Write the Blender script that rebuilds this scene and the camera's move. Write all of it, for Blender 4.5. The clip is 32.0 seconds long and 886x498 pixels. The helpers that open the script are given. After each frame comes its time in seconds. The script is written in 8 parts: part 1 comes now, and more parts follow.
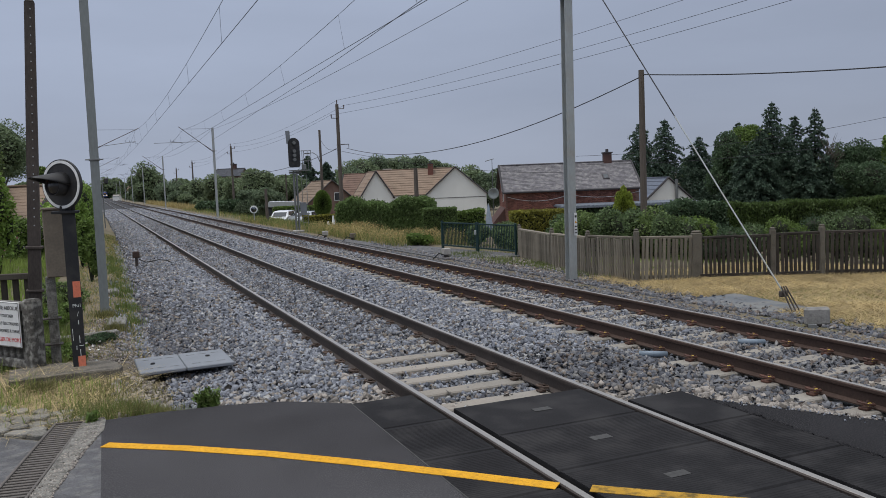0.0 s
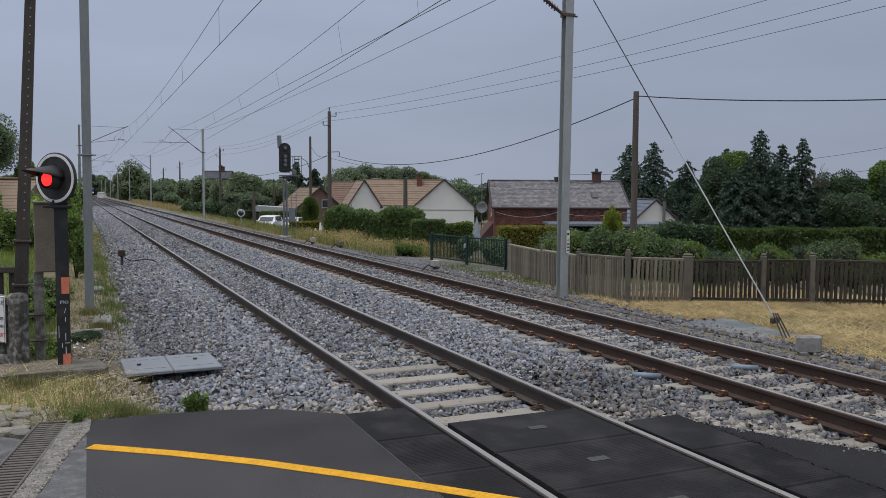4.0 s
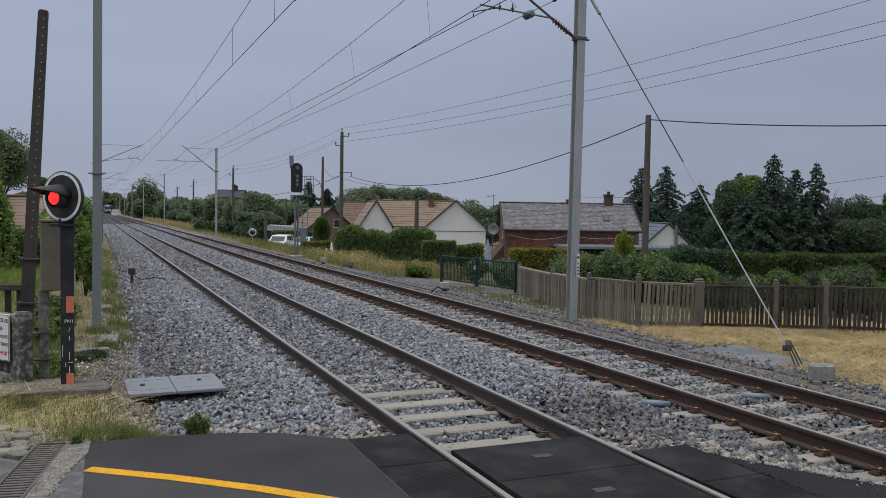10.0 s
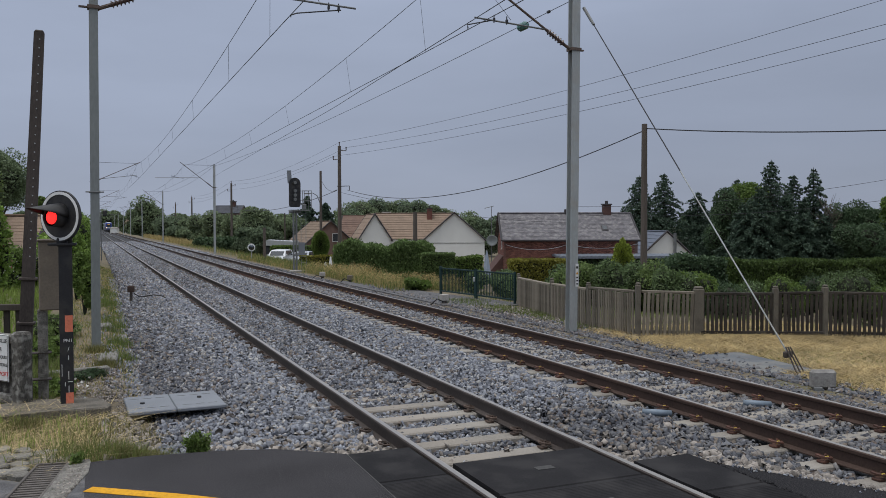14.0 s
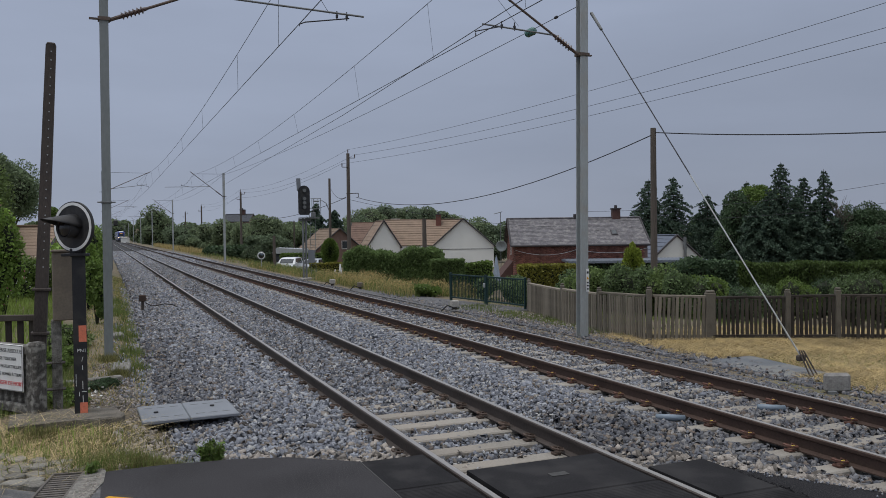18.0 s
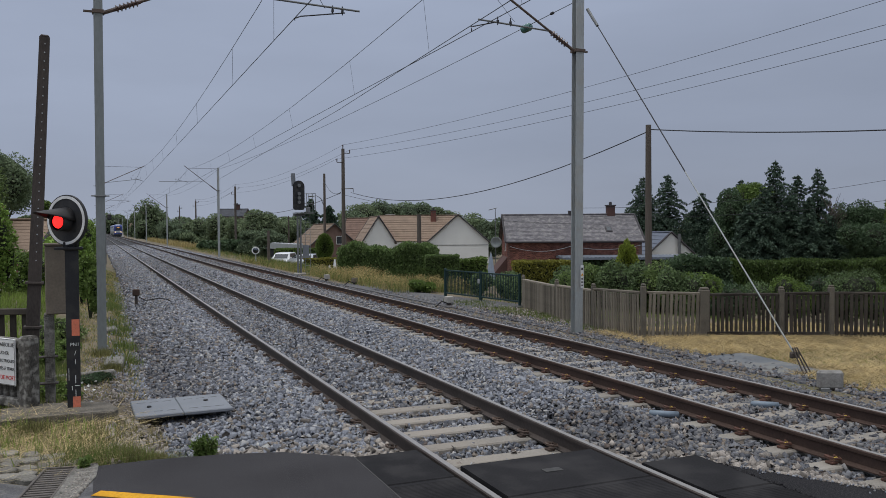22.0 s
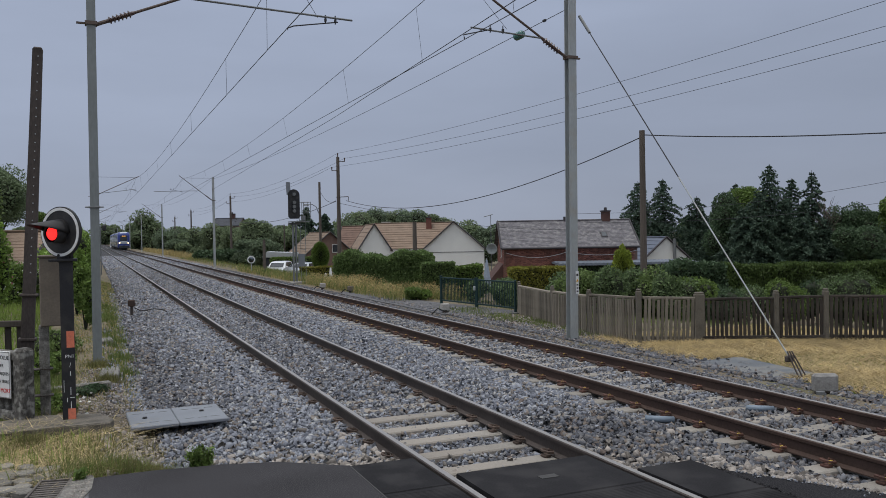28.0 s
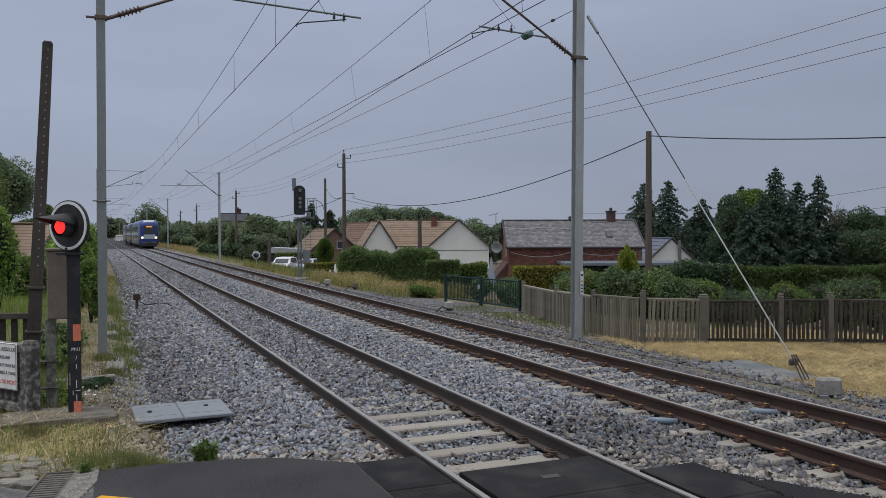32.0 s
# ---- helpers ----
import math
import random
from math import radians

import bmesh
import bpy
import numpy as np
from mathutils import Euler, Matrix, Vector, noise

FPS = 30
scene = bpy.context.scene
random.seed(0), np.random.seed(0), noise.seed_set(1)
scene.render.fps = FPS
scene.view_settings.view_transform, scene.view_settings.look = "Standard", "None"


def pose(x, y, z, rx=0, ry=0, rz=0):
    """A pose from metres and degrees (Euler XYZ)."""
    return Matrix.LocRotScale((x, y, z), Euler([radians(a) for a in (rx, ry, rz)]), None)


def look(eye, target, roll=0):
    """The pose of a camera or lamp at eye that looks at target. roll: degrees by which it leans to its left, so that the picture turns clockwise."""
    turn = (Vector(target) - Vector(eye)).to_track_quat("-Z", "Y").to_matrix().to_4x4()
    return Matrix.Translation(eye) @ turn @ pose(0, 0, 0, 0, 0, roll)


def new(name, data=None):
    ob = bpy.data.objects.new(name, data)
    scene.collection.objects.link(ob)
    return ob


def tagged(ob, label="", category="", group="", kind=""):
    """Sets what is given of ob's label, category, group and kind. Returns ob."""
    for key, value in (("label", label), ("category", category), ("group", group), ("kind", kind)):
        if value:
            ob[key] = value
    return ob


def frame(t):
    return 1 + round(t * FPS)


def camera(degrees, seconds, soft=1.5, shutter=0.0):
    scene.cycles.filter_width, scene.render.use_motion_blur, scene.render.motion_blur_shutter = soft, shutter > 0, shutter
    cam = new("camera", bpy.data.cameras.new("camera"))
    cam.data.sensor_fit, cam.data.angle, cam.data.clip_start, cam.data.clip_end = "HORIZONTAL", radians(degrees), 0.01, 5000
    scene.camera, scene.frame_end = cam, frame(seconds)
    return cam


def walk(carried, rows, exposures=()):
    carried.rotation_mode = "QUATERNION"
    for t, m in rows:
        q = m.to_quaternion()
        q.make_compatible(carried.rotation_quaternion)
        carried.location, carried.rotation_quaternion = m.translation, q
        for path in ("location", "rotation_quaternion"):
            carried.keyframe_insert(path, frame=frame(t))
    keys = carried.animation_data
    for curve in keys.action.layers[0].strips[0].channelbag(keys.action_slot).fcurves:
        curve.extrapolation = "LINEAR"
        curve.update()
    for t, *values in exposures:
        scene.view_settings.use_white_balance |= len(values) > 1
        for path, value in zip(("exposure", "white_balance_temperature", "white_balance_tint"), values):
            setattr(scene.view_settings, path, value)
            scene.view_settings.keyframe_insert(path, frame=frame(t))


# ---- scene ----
cam = camera(56.7, 32.0, soft=0.6)
PATH = [
    (0, (-3.54, -0.195, 2.057), (-2.767, 1.642, 1.893), -2.3),
    (0.5, (-3.54, -0.191, 2.063), (-2.761, 1.643, 1.898), -2.4),
    (1, (-3.549, -0.202, 2.064), (-2.768, 1.632, 1.903), -2.5),
    (1.5, (-3.552, -0.199, 2.069), (-2.773, 1.636, 1.905), -2.6),
    (2, (-3.555, -0.198, 2.064), (-2.779, 1.638, 1.893), -2.8),
    (2.5, (-3.558, -0.165, 2.06), (-2.778, 1.67, 1.903), -2.2),
    (3, (-3.603, -0.101, 2.064), (-2.811, 1.73, 1.921), -1.0),
    (3.5, (-3.654, -0.069, 2.044), (-2.846, 1.755, 1.905), 0.1),
    (5.5, (-3.571, 0.008, 2.057), (-2.762, 1.835, 1.957), 0.3),
    (6, (-3.572, 0.007, 2.058), (-2.775, 1.839, 1.971), 0.3),
    (6.5, (-3.57, 0.002, 2.06), (-2.784, 1.839, 1.976), 0.4),
    (7, (-3.554, 0.009, 2.058), (-2.767, 1.846, 1.975), 0.6),
    (7.5, (-3.557, 0.01, 2.064), (-2.766, 1.845, 1.98), 0.5),
    (8, (-3.548, 0.018, 2.057), (-2.754, 1.852, 1.973), 0.4),
    (8.5, (-3.555, 0.011, 2.065), (-2.758, 1.843, 1.981), 0.5),
    (9, (-3.555, 0.015, 2.063), (-2.761, 1.849, 1.979), 0.8),
    (9.5, (-3.555, 0.007, 2.063), (-2.771, 1.845, 1.979), 1.0),
    (10, (-3.556, 0.015, 2.064), (-2.772, 1.853, 1.98), 0.9),
    (10.5, (-3.569, 0.002, 2.071), (-2.786, 1.84, 1.988), 0.7),
    (11, (-3.561, -0.003, 2.067), (-2.781, 1.837, 1.988), 0.6),
    (11.5, (-3.561, -0.005, 2.068), (-2.779, 1.835, 1.991), 0.5),
    (12, (-3.558, 0.004, 2.069), (-2.773, 1.842, 2.001), 0.3),
    (12.5, (-3.555, 0.005, 2.074), (-2.77, 1.843, 2.016), 0.1),
    (13, (-3.555, 0.007, 2.072), (-2.768, 1.845, 2.019), 0.1),
    (13.5, (-3.556, 0.011, 2.077), (-2.769, 1.849, 2.023), -0.0),
    (14, (-3.547, 0.008, 2.073), (-2.761, 1.846, 2.018), -0.1),
    (14.5, (-3.558, 0.012, 2.074), (-2.769, 1.849, 2.02), -0.0),
    (16.5, (-3.555, 0.014, 2.076), (-2.76, 1.849, 2.039), -0.8),
    (17, (-3.557, 0.021, 2.072), (-2.765, 1.857, 2.034), -0.8),
    (17.5, (-3.565, 0.009, 2.075), (-2.783, 1.849, 2.035), -0.7),
    (18, (-3.571, 0.008, 2.08), (-2.805, 1.855, 2.04), -0.7),
    (18.5, (-3.568, 0.013, 2.077), (-2.815, 1.865, 2.037), -0.7),
    (19, (-3.569, 0.005, 2.074), (-2.816, 1.858, 2.033), -0.8),
    (19.5, (-3.56, 0.008, 2.079), (-2.803, 1.858, 2.037), -0.8),
    (20, (-3.552, 0.019, 2.079), (-2.78, 1.863, 2.038), -0.6),
    (20.5, (-3.55, 0.02, 2.072), (-2.768, 1.86, 2.031), -0.5),
    (21, (-3.56, 0.022, 2.071), (-2.776, 1.861, 2.027), -0.3),
    (21.5, (-3.564, 0.019, 2.074), (-2.781, 1.859, 2.026), -0.5),
    (22, (-3.568, 0.022, 2.074), (-2.79, 1.864, 2.024), -0.4),
    (22.5, (-3.559, 0.026, 2.071), (-2.789, 1.871, 2.02), -0.5),
    (23, (-3.554, 0.031, 2.07), (-2.785, 1.876, 2.018), -0.6),
    (23.5, (-3.558, 0.019, 2.075), (-2.785, 1.863, 2.024), -0.7),
    (24, (-3.557, 0.013, 2.079), (-2.782, 1.856, 2.033), -0.8),
    (24.5, (-3.56, 0.007, 2.083), (-2.782, 1.849, 2.044), -0.8),
    (25, (-3.556, 0.013, 2.074), (-2.776, 1.855, 2.039), -0.7),
    (25.5, (-3.557, 0.005, 2.077), (-2.774, 1.845, 2.042), -0.7),
    (27.5, (-3.556, 0.002, 2.078), (-2.767, 1.839, 2.042), -1.1),
    (28, (-3.557, -0.006, 2.083), (-2.77, 1.832, 2.05), -1.0),
    (28.5, (-3.557, -0.004, 2.082), (-2.771, 1.834, 2.05), -0.8),
    (29, (-3.557, 0.004, 2.078), (-2.77, 1.843, 2.05), -0.8),
    (29.5, (-3.558, -0.008, 2.079), (-2.771, 1.83, 2.054), -0.7),
    (30, (-3.558, -0.003, 2.083), (-2.772, 1.836, 2.059), -0.3),
    (30.5, (-3.558, -0.003, 2.082), (-2.774, 1.836, 2.057), -0.1),
    (31, (-3.56, -0.01, 2.085), (-2.776, 1.83, 2.06), -0.2),
    (31.5, (-3.565, -0.014, 2.089), (-2.783, 1.827, 2.062), -0.3),
    (32, (-3.578, -0.02, 2.094), (-2.801, 1.823, 2.056), -0.2),
]
EXPOSURES = [(0, 0.2), (6, 0.15), (13, 0.12), (18, 0.0), (21, 0.02), (25, 0.1), (32, 0.1)]
walk(cam, [(t, look(eye, target, roll)) for t, eye, target, roll in PATH], EXPOSURES)

# ---- world, sun, exposure ----
world = bpy.data.worlds.new("overcast_sky")
scene.world = world
world.use_nodes = True
wn, wl = world.node_tree.nodes, world.node_tree.links
wn.clear()
w_out, w_bg = wn.new("ShaderNodeOutputWorld"), wn.new("ShaderNodeBackground")
w_sky = wn.new("ShaderNodeTexSky")
w_sky.sky_type, w_sky.sun_disc = "NISHITA", False
w_sky.sun_elevation, w_sky.sun_rotation = radians(76), radians(252)
w_sky.air_density, w_sky.dust_density = 1.0, 4.0
w_tc, w_sep = wn.new("ShaderNodeTexCoord"), wn.new("ShaderNodeSeparateXYZ")
w_ramp = wn.new("ShaderNodeValToRGB")
w_ramp.color_ramp.elements[0].position, w_ramp.color_ramp.elements[0].color = 0.0, (0.33, 0.37, 0.462, 1)
w_ramp.color_ramp.elements[1].position, w_ramp.color_ramp.elements[1].color = 1.0, (1.20, 1.26, 1.35, 1)
for p_, c_ in ((0.10, (0.322, 0.370, 0.482, 1)), (0.30, (0.358, 0.414, 0.545, 1)), (0.55, (0.76, 0.82, 0.92, 1))):
    e_ = w_ramp.color_ramp.elements.new(p_)
    e_.color = c_
w_noise, w_map = wn.new("ShaderNodeTexNoise"), wn.new("ShaderNodeMapping")
w_map.inputs["Scale"].default_value = (1.2, 1.2, 5.0)
w_noise.inputs["Scale"].default_value, w_noise.inputs["Detail"].default_value = 2.2, 5.0
w_mr = wn.new("ShaderNodeMapRange")
w_mr.inputs["From Min"].default_value, w_mr.inputs["From Max"].default_value = 0.3, 0.7
w_mr.inputs["To Min"].default_value, w_mr.inputs["To Max"].default_value = 0.93, 1.06
w_mul = wn.new("ShaderNodeMix")
w_mul.data_type, w_mul.blend_type = "RGBA", "MULTIPLY"
w_mul.inputs["Factor"].default_value = 1.0
w_scale = wn.new("ShaderNodeMix")
w_scale.data_type, w_scale.blend_type = "RGBA", "MULTIPLY"
w_scale.inputs["Factor"].default_value = 1.0
w_scale.inputs["B"].default_value = (0.06, 0.06, 0.06, 1)
w_mix = wn.new("ShaderNodeMix")
w_mix.data_type = "RGBA"
w_mix.inputs["Factor"].default_value = 0.93
wl.new(w_tc.outputs["Generated"], w_sep.inputs[0])
wl.new(w_sep.outputs["Z"], w_ramp.inputs["Fac"])
wl.new(w_tc.outputs["Generated"], w_map.inputs["Vector"])
wl.new(w_map.outputs["Vector"], w_noise.inputs["Vector"])
wl.new(w_noise.outputs["Fac"], w_mr.inputs["Value"])
wl.new(w_ramp.outputs["Color"], w_mul.inputs["A"])
wl.new(w_mr.outputs["Result"], w_mul.inputs["B"])
wl.new(w_sky.outputs["Color"], w_scale.inputs["A"])
wl.new(w_scale.outputs["Result"], w_mix.inputs["A"])
# the cloud cover is thicker towards +x
w_east = wn.new("ShaderNodeMapRange")
w_east.inputs["From Min"].default_value, w_east.inputs["From Max"].default_value = 0.0, 0.9
w_east.inputs["To Min"].default_value, w_east.inputs["To Max"].default_value = 1.02, 0.84
w_cloud = wn.new("ShaderNodeMix")
w_cloud.data_type, w_cloud.blend_type = "RGBA", "MULTIPLY"
w_cloud.inputs["Factor"].default_value = 1.0
wl.new(w_sep.outputs["X"], w_east.inputs["Value"])
wl.new(w_mul.outputs["Result"], w_cloud.inputs["A"])
wl.new(w_east.outputs["Result"], w_cloud.inputs["B"])
wl.new(w_cloud.outputs["Result"], w_mix.inputs["B"])
wl.new(w_mix.outputs["Result"], w_bg.inputs["Color"])
w_bg.inputs["Strength"].default_value = 1.0
wl.new(w_bg.outputs["Background"], w_out.inputs["Surface"])

sun = new("sun", bpy.data.lights.new("sun", "SUN"))
sun.data.energy, sun.data.angle, sun.data.color = 1.22, radians(16), (1.0, 0.97, 0.93)
sun.matrix_world = look((-9.5, -3.1, 40), (0, 0, 0))


# ---- materials ----
def mat(name, base, rough=0.85, metal=0.0, var=0.25, scale=3.0, fine=30.0, bump=0.3, dist=0.01,
        rnd=0.0, island=0.0, tint=None, tint_amt=0.0, stretch=(1, 1, 1), spec=0.4, emit=0.0, sub=0.0, tscale=1.3):
    """Principled material: two scales of noise on the colour, bump, random per object or per island, a second stain colour."""
    m = bpy.data.materials.new(name)
    m.use_nodes = True
    n, l = m.node_tree.nodes, m.node_tree.links
    b = n["Principled BSDF"]
    tc, mp = n.new("ShaderNodeTexCoord"), n.new("ShaderNodeMapping")
    mp.inputs["Scale"].default_value = stretch
    l.new(tc.outputs["Object"], mp.inputs["Vector"])
    n1, n2 = n.new("ShaderNodeTexNoise"), n.new("ShaderNodeTexNoise")
    n1.inputs["Scale"].default_value, n1.inputs["Detail"].default_value = scale, 4
    n2.inputs["Scale"].default_value, n2.inputs["Detail"].default_value = fine, 3
    l.new(mp.outputs["Vector"], n1.inputs["Vector"])
    l.new(mp.outputs["Vector"], n2.inputs["Vector"])
    add = n.new("ShaderNodeMath")
    add.operation = "ADD"
    l.new(n1.outputs["Fac"], add.inputs[0])
    l.new(n2.outputs["Fac"], add.inputs[1])
    last = add.outputs[0]
    if rnd or island:
        src = n.new("ShaderNodeObjectInfo").outputs["Random"] if rnd else n.new("ShaderNodeNewGeometry").outputs["Random Per Island"]
        k = n.new("ShaderNodeMath")
        k.operation = "MULTIPLY_ADD"
        l.new(src, k.inputs[0])
        k.inputs[1].default_value = (rnd or island) * 2
        k.inputs[2].default_value = -(rnd or island)
        a2 = n.new("ShaderNodeMath")
        a2.operation = "ADD"
        l.new(last, a2.inputs[0])
        l.new(k.outputs[0], a2.inputs[1])
        last = a2.outputs[0]
    mr = n.new("ShaderNodeMapRange")
    mr.inputs["From Min"].default_value, mr.inputs["From Max"].default_value = 0.6, 1.4
    l.new(last, mr.inputs["Value"])
    mx = n.new("ShaderNodeMix")
    mx.data_type = "RGBA"
    mx.inputs["A"].default_value = (*[c * (1 - var) for c in base], 1)
    mx.inputs["B"].default_value = (*[min(1, c * (1 + var)) for c in base], 1)
    l.new(mr.outputs["Result"], mx.inputs["Factor"])
    col = mx.outputs["Result"]
    if tint:
        n3 = n.new("ShaderNodeTexNoise")
        n3.inputs["Scale"].default_value, n3.inputs["Detail"].default_value = tscale, 6
        l.new(tc.outputs["Object"], n3.inputs["Vector"])
        m3 = n.new("ShaderNodeMapRange")
        m3.inputs["From Min"].default_value, m3.inputs["From Max"].default_value = 0.48, 0.66
        m3.inputs["To Max"].default_value = tint_amt
        l.new(n3.outputs["Fac"], m3.inputs["Value"])
        m4 = n.new("ShaderNodeMix")
        m4.data_type = "RGBA"
        l.new(m3.outputs["Result"], m4.inputs["Factor"])
        l.new(col, m4.inputs["A"])
        m4.inputs["B"].default_value = (*tint, 1)
        col = m4.outputs["Result"]
    l.new(col, b.inputs["Base Color"])
    b.inputs["Roughness"].default_value, b.inputs["Metallic"].default_value = rough, metal
    b.inputs["Specular IOR Level"].default_value = spec
    if bump:
        bp = n.new("ShaderNodeBump")
        bp.inputs["Strength"].default_value, bp.inputs["Distance"].default_value = bump, dist
        l.new(n2.outputs["Fac"], bp.inputs["Height"])
        l.new(bp.outputs["Normal"], b.inputs["Normal"])
    if emit:
        b.inputs["Emission Color"].default_value = (*base, 1)
        b.inputs["Emission Strength"].default_value = emit
    return m


def leaf_mat(name, base, var=0.45, trans=0.35):
    """Leaf: colour varied leaf by leaf, some light passing through."""
    m = mat(name, base, rough=0.6, var=var, scale=0.7, fine=6, bump=0, island=0.3, spec=0.25)
    b = m.node_tree.nodes["Principled BSDF"]
    b.inputs["Transmission Weight"].default_value = 0.0
    n, l = m.node_tree.nodes, m.node_tree.links
    t = n.new("ShaderNodeBsdfTranslucent")
    mixs = n.new("ShaderNodeMixShader")
    mixs.inputs[0].default_value = trans
    out = [q for q in n if q.type == "OUTPUT_MATERIAL"][0]
    src = b.inputs["Base Color"].links[0].from_socket
    l.new(src, t.inputs["Color"])
    l.new(b.outputs[0], mixs.inputs[1])
    l.new(t.outputs[0], mixs.inputs[2])
    l.new(mixs.outputs[0], out.inputs["Surface"])
    return m


M = {}
M["soil"] = mat("soil", (0.135, 0.108, 0.072), 0.95, var=0.45, scale=0.9, fine=22, bump=0.8, dist=0.03, tint=(0.095, 0.10, 0.035), tint_amt=0.55, tscale=0.5)
# bed kept near-black: the shade in gaps between stones is painted in
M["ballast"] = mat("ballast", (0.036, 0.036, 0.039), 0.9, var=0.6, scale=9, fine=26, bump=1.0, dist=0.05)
def stone_mat(name, ramp):
    """Crushed stone: one colour of the ramp a stone, with grain."""
    m = mat(name, (0.5, 0.5, 0.5), 0.9, var=0.3, scale=9.0, fine=45, bump=0.35, dist=0.006, spec=0.25)
    n, l = m.node_tree.nodes, m.node_tree.links
    b = n["Principled BSDF"]
    src = b.inputs["Base Color"].links[0].from_socket
    cr = n.new("ShaderNodeValToRGB")
    cr.color_ramp.interpolation = "CONSTANT"
    for i, c in enumerate(ramp):
        e = cr.color_ramp.elements[i] if i < 2 else cr.color_ramp.elements.new(i / len(ramp))
        e.position, e.color = i / len(ramp), (*[2 * q for q in c], 1)
    l.new(n.new("ShaderNodeNewGeometry").outputs["Random Per Island"], cr.inputs["Fac"])
    mx = n.new("ShaderNodeMix")
    mx.data_type, mx.blend_type = "RGBA", "MULTIPLY"
    mx.inputs["Factor"].default_value = 1.0
    l.new(src, mx.inputs["A"])
    l.new(cr.outputs["Color"], mx.inputs["B"])
    l.new(mx.outputs["Result"], b.inputs["Base Color"])
    return m


M["stone"] = stone_mat("ballast_stone", [(0.205, 0.214, 0.242), (0.145, 0.153, 0.177), (0.265, 0.275, 0.302), (0.180, 0.190, 0.220), (0.255, 0.228, 0.200), (0.110, 0.115, 0.131), (0.300, 0.306, 0.322), (0.195, 0.204, 0.232), (0.165, 0.144, 0.130), (0.250, 0.263, 0.294), (0.132, 0.139, 0.162), (0.215, 0.223, 0.248), (0.345, 0.340, 0.332), (0.168, 0.177, 0.205), (0.228, 0.239, 0.268), (0.155, 0.163, 0.188)])
M["stone_dark"] = stone_mat("ballast_stone_dark", [(0.125, 0.125, 0.133), (0.076, 0.078, 0.088), (0.163, 0.158, 0.158), (0.099, 0.104, 0.121), (0.175, 0.147, 0.123), (0.065, 0.066, 0.076), (0.220, 0.212, 0.206), (0.110, 0.112, 0.122), (0.114, 0.092, 0.081), (0.152, 0.154, 0.166), (0.087, 0.091, 0.106), (0.133, 0.133, 0.141)])
M["stone_warm"] = mat("ballast_stone_warm", (0.22, 0.195, 0.172), 0.85, var=0.5, scale=2.0, fine=40, bump=0.3, island=0.5)
M["rail"] = mat("rail_rust", (0.064, 0.040, 0.031), 0.75, 0.25, var=0.35, scale=2, fine=40, bump=0.2, dist=0.004)
M["rail_dark"] = mat("rail_dark_rust", (0.066, 0.053, 0.047), 0.7, 0.3, var=0.35, scale=2, fine=40, bump=0.2, dist=0.004)
M["rail_top"] = mat("rail_polished", (0.38, 0.35, 0.315), 0.36, 0.75, var=0.15, scale=3, fine=60, bump=0.05, dist=0.001, stretch=(20, 0.3, 20))
M["sleeper"] = mat("sleeper_concrete", (0.235, 0.215, 0.188), 0.9, var=0.25, scale=2, fine=50, bump=0.4, dist=0.004, rnd=0.25, tint=(0.25, 0.21, 0.17), tint_amt=0.5)
M["clip"] = mat("clip_rust", (0.098, 0.047, 0.034), 0.7, 0.2, var=0.4, scale=8, fine=50, bump=0.3, dist=0.003, rnd=0.3)
M["clip_dark"] = mat("clip_dark_rust", (0.085, 0.058, 0.045), 0.75, 0.2, var=0.4, scale=8, fine=50, bump=0.3, dist=0.003, rnd=0.3)
M["asphalt"] = mat("asphalt", (0.034, 0.0325, 0.035), 0.95, var=0.45, scale=1.2, fine=160, bump=0.8, dist=0.006, tint=(0.14, 0.135, 0.135), tint_amt=0.45, tscale=80, spec=0.1)
M["asphalt_mid"] = mat("asphalt_worn_grey", (0.050, 0.048, 0.051), 0.95, var=0.45, scale=0.8, fine=160, bump=0.8, dist=0.006, tint=(0.15, 0.145, 0.145), tint_amt=0.5, tscale=80, spec=0.1)
M["asphalt_dark"] = mat("fresh_asphalt", (0.021, 0.0205, 0.0225), 0.95, var=0.5, scale=1.2, fine=160, bump=0.8, dist=0.006, tint=(0.075, 0.072, 0.072), tint_amt=0.5, tscale=80, spec=0.05)
def cracked(m, scale, dark):
    """Adds a net of fine cracks to a material."""
    n, l = m.node_tree.nodes, m.node_tree.links
    b = n["Principled BSDF"]
    src = b.inputs["Base Color"].links[0].from_socket
    tc, wob, mv, vo = n.new("ShaderNodeTexCoord"), n.new("ShaderNodeTexNoise"), n.new("ShaderNodeMix"), n.new("ShaderNodeTexVoronoi")
    wob.inputs["Scale"].default_value = 9.0
    mv.data_type = "RGBA"
    mv.inputs["Factor"].default_value = 0.06
    l.new(tc.outputs["Object"], wob.inputs["Vector"])
    l.new(tc.outputs["Object"], mv.inputs["A"])
    l.new(wob.outputs["Color"], mv.inputs["B"])
    vo.feature = "DISTANCE_TO_EDGE"
    vo.inputs["Scale"].default_value = scale
    l.new(mv.outputs["Result"], vo.inputs["Vector"])
    mr, mx = n.new("ShaderNodeMapRange"), n.new("ShaderNodeMix")
    mr.inputs["From Min"].default_value, mr.inputs["From Max"].default_value = 0.006, 0.03
    mx.data_type = "RGBA"
    l.new(vo.outputs["Distance"], mr.inputs["Value"])
    l.new(mr.outputs["Result"], mx.inputs["Factor"])
    mx.inputs["A"].default_value = (*dark, 1)
    l.new(src, mx.inputs["B"])
    l.new(mx.outputs["Result"], b.inputs["Base Color"])
    return m


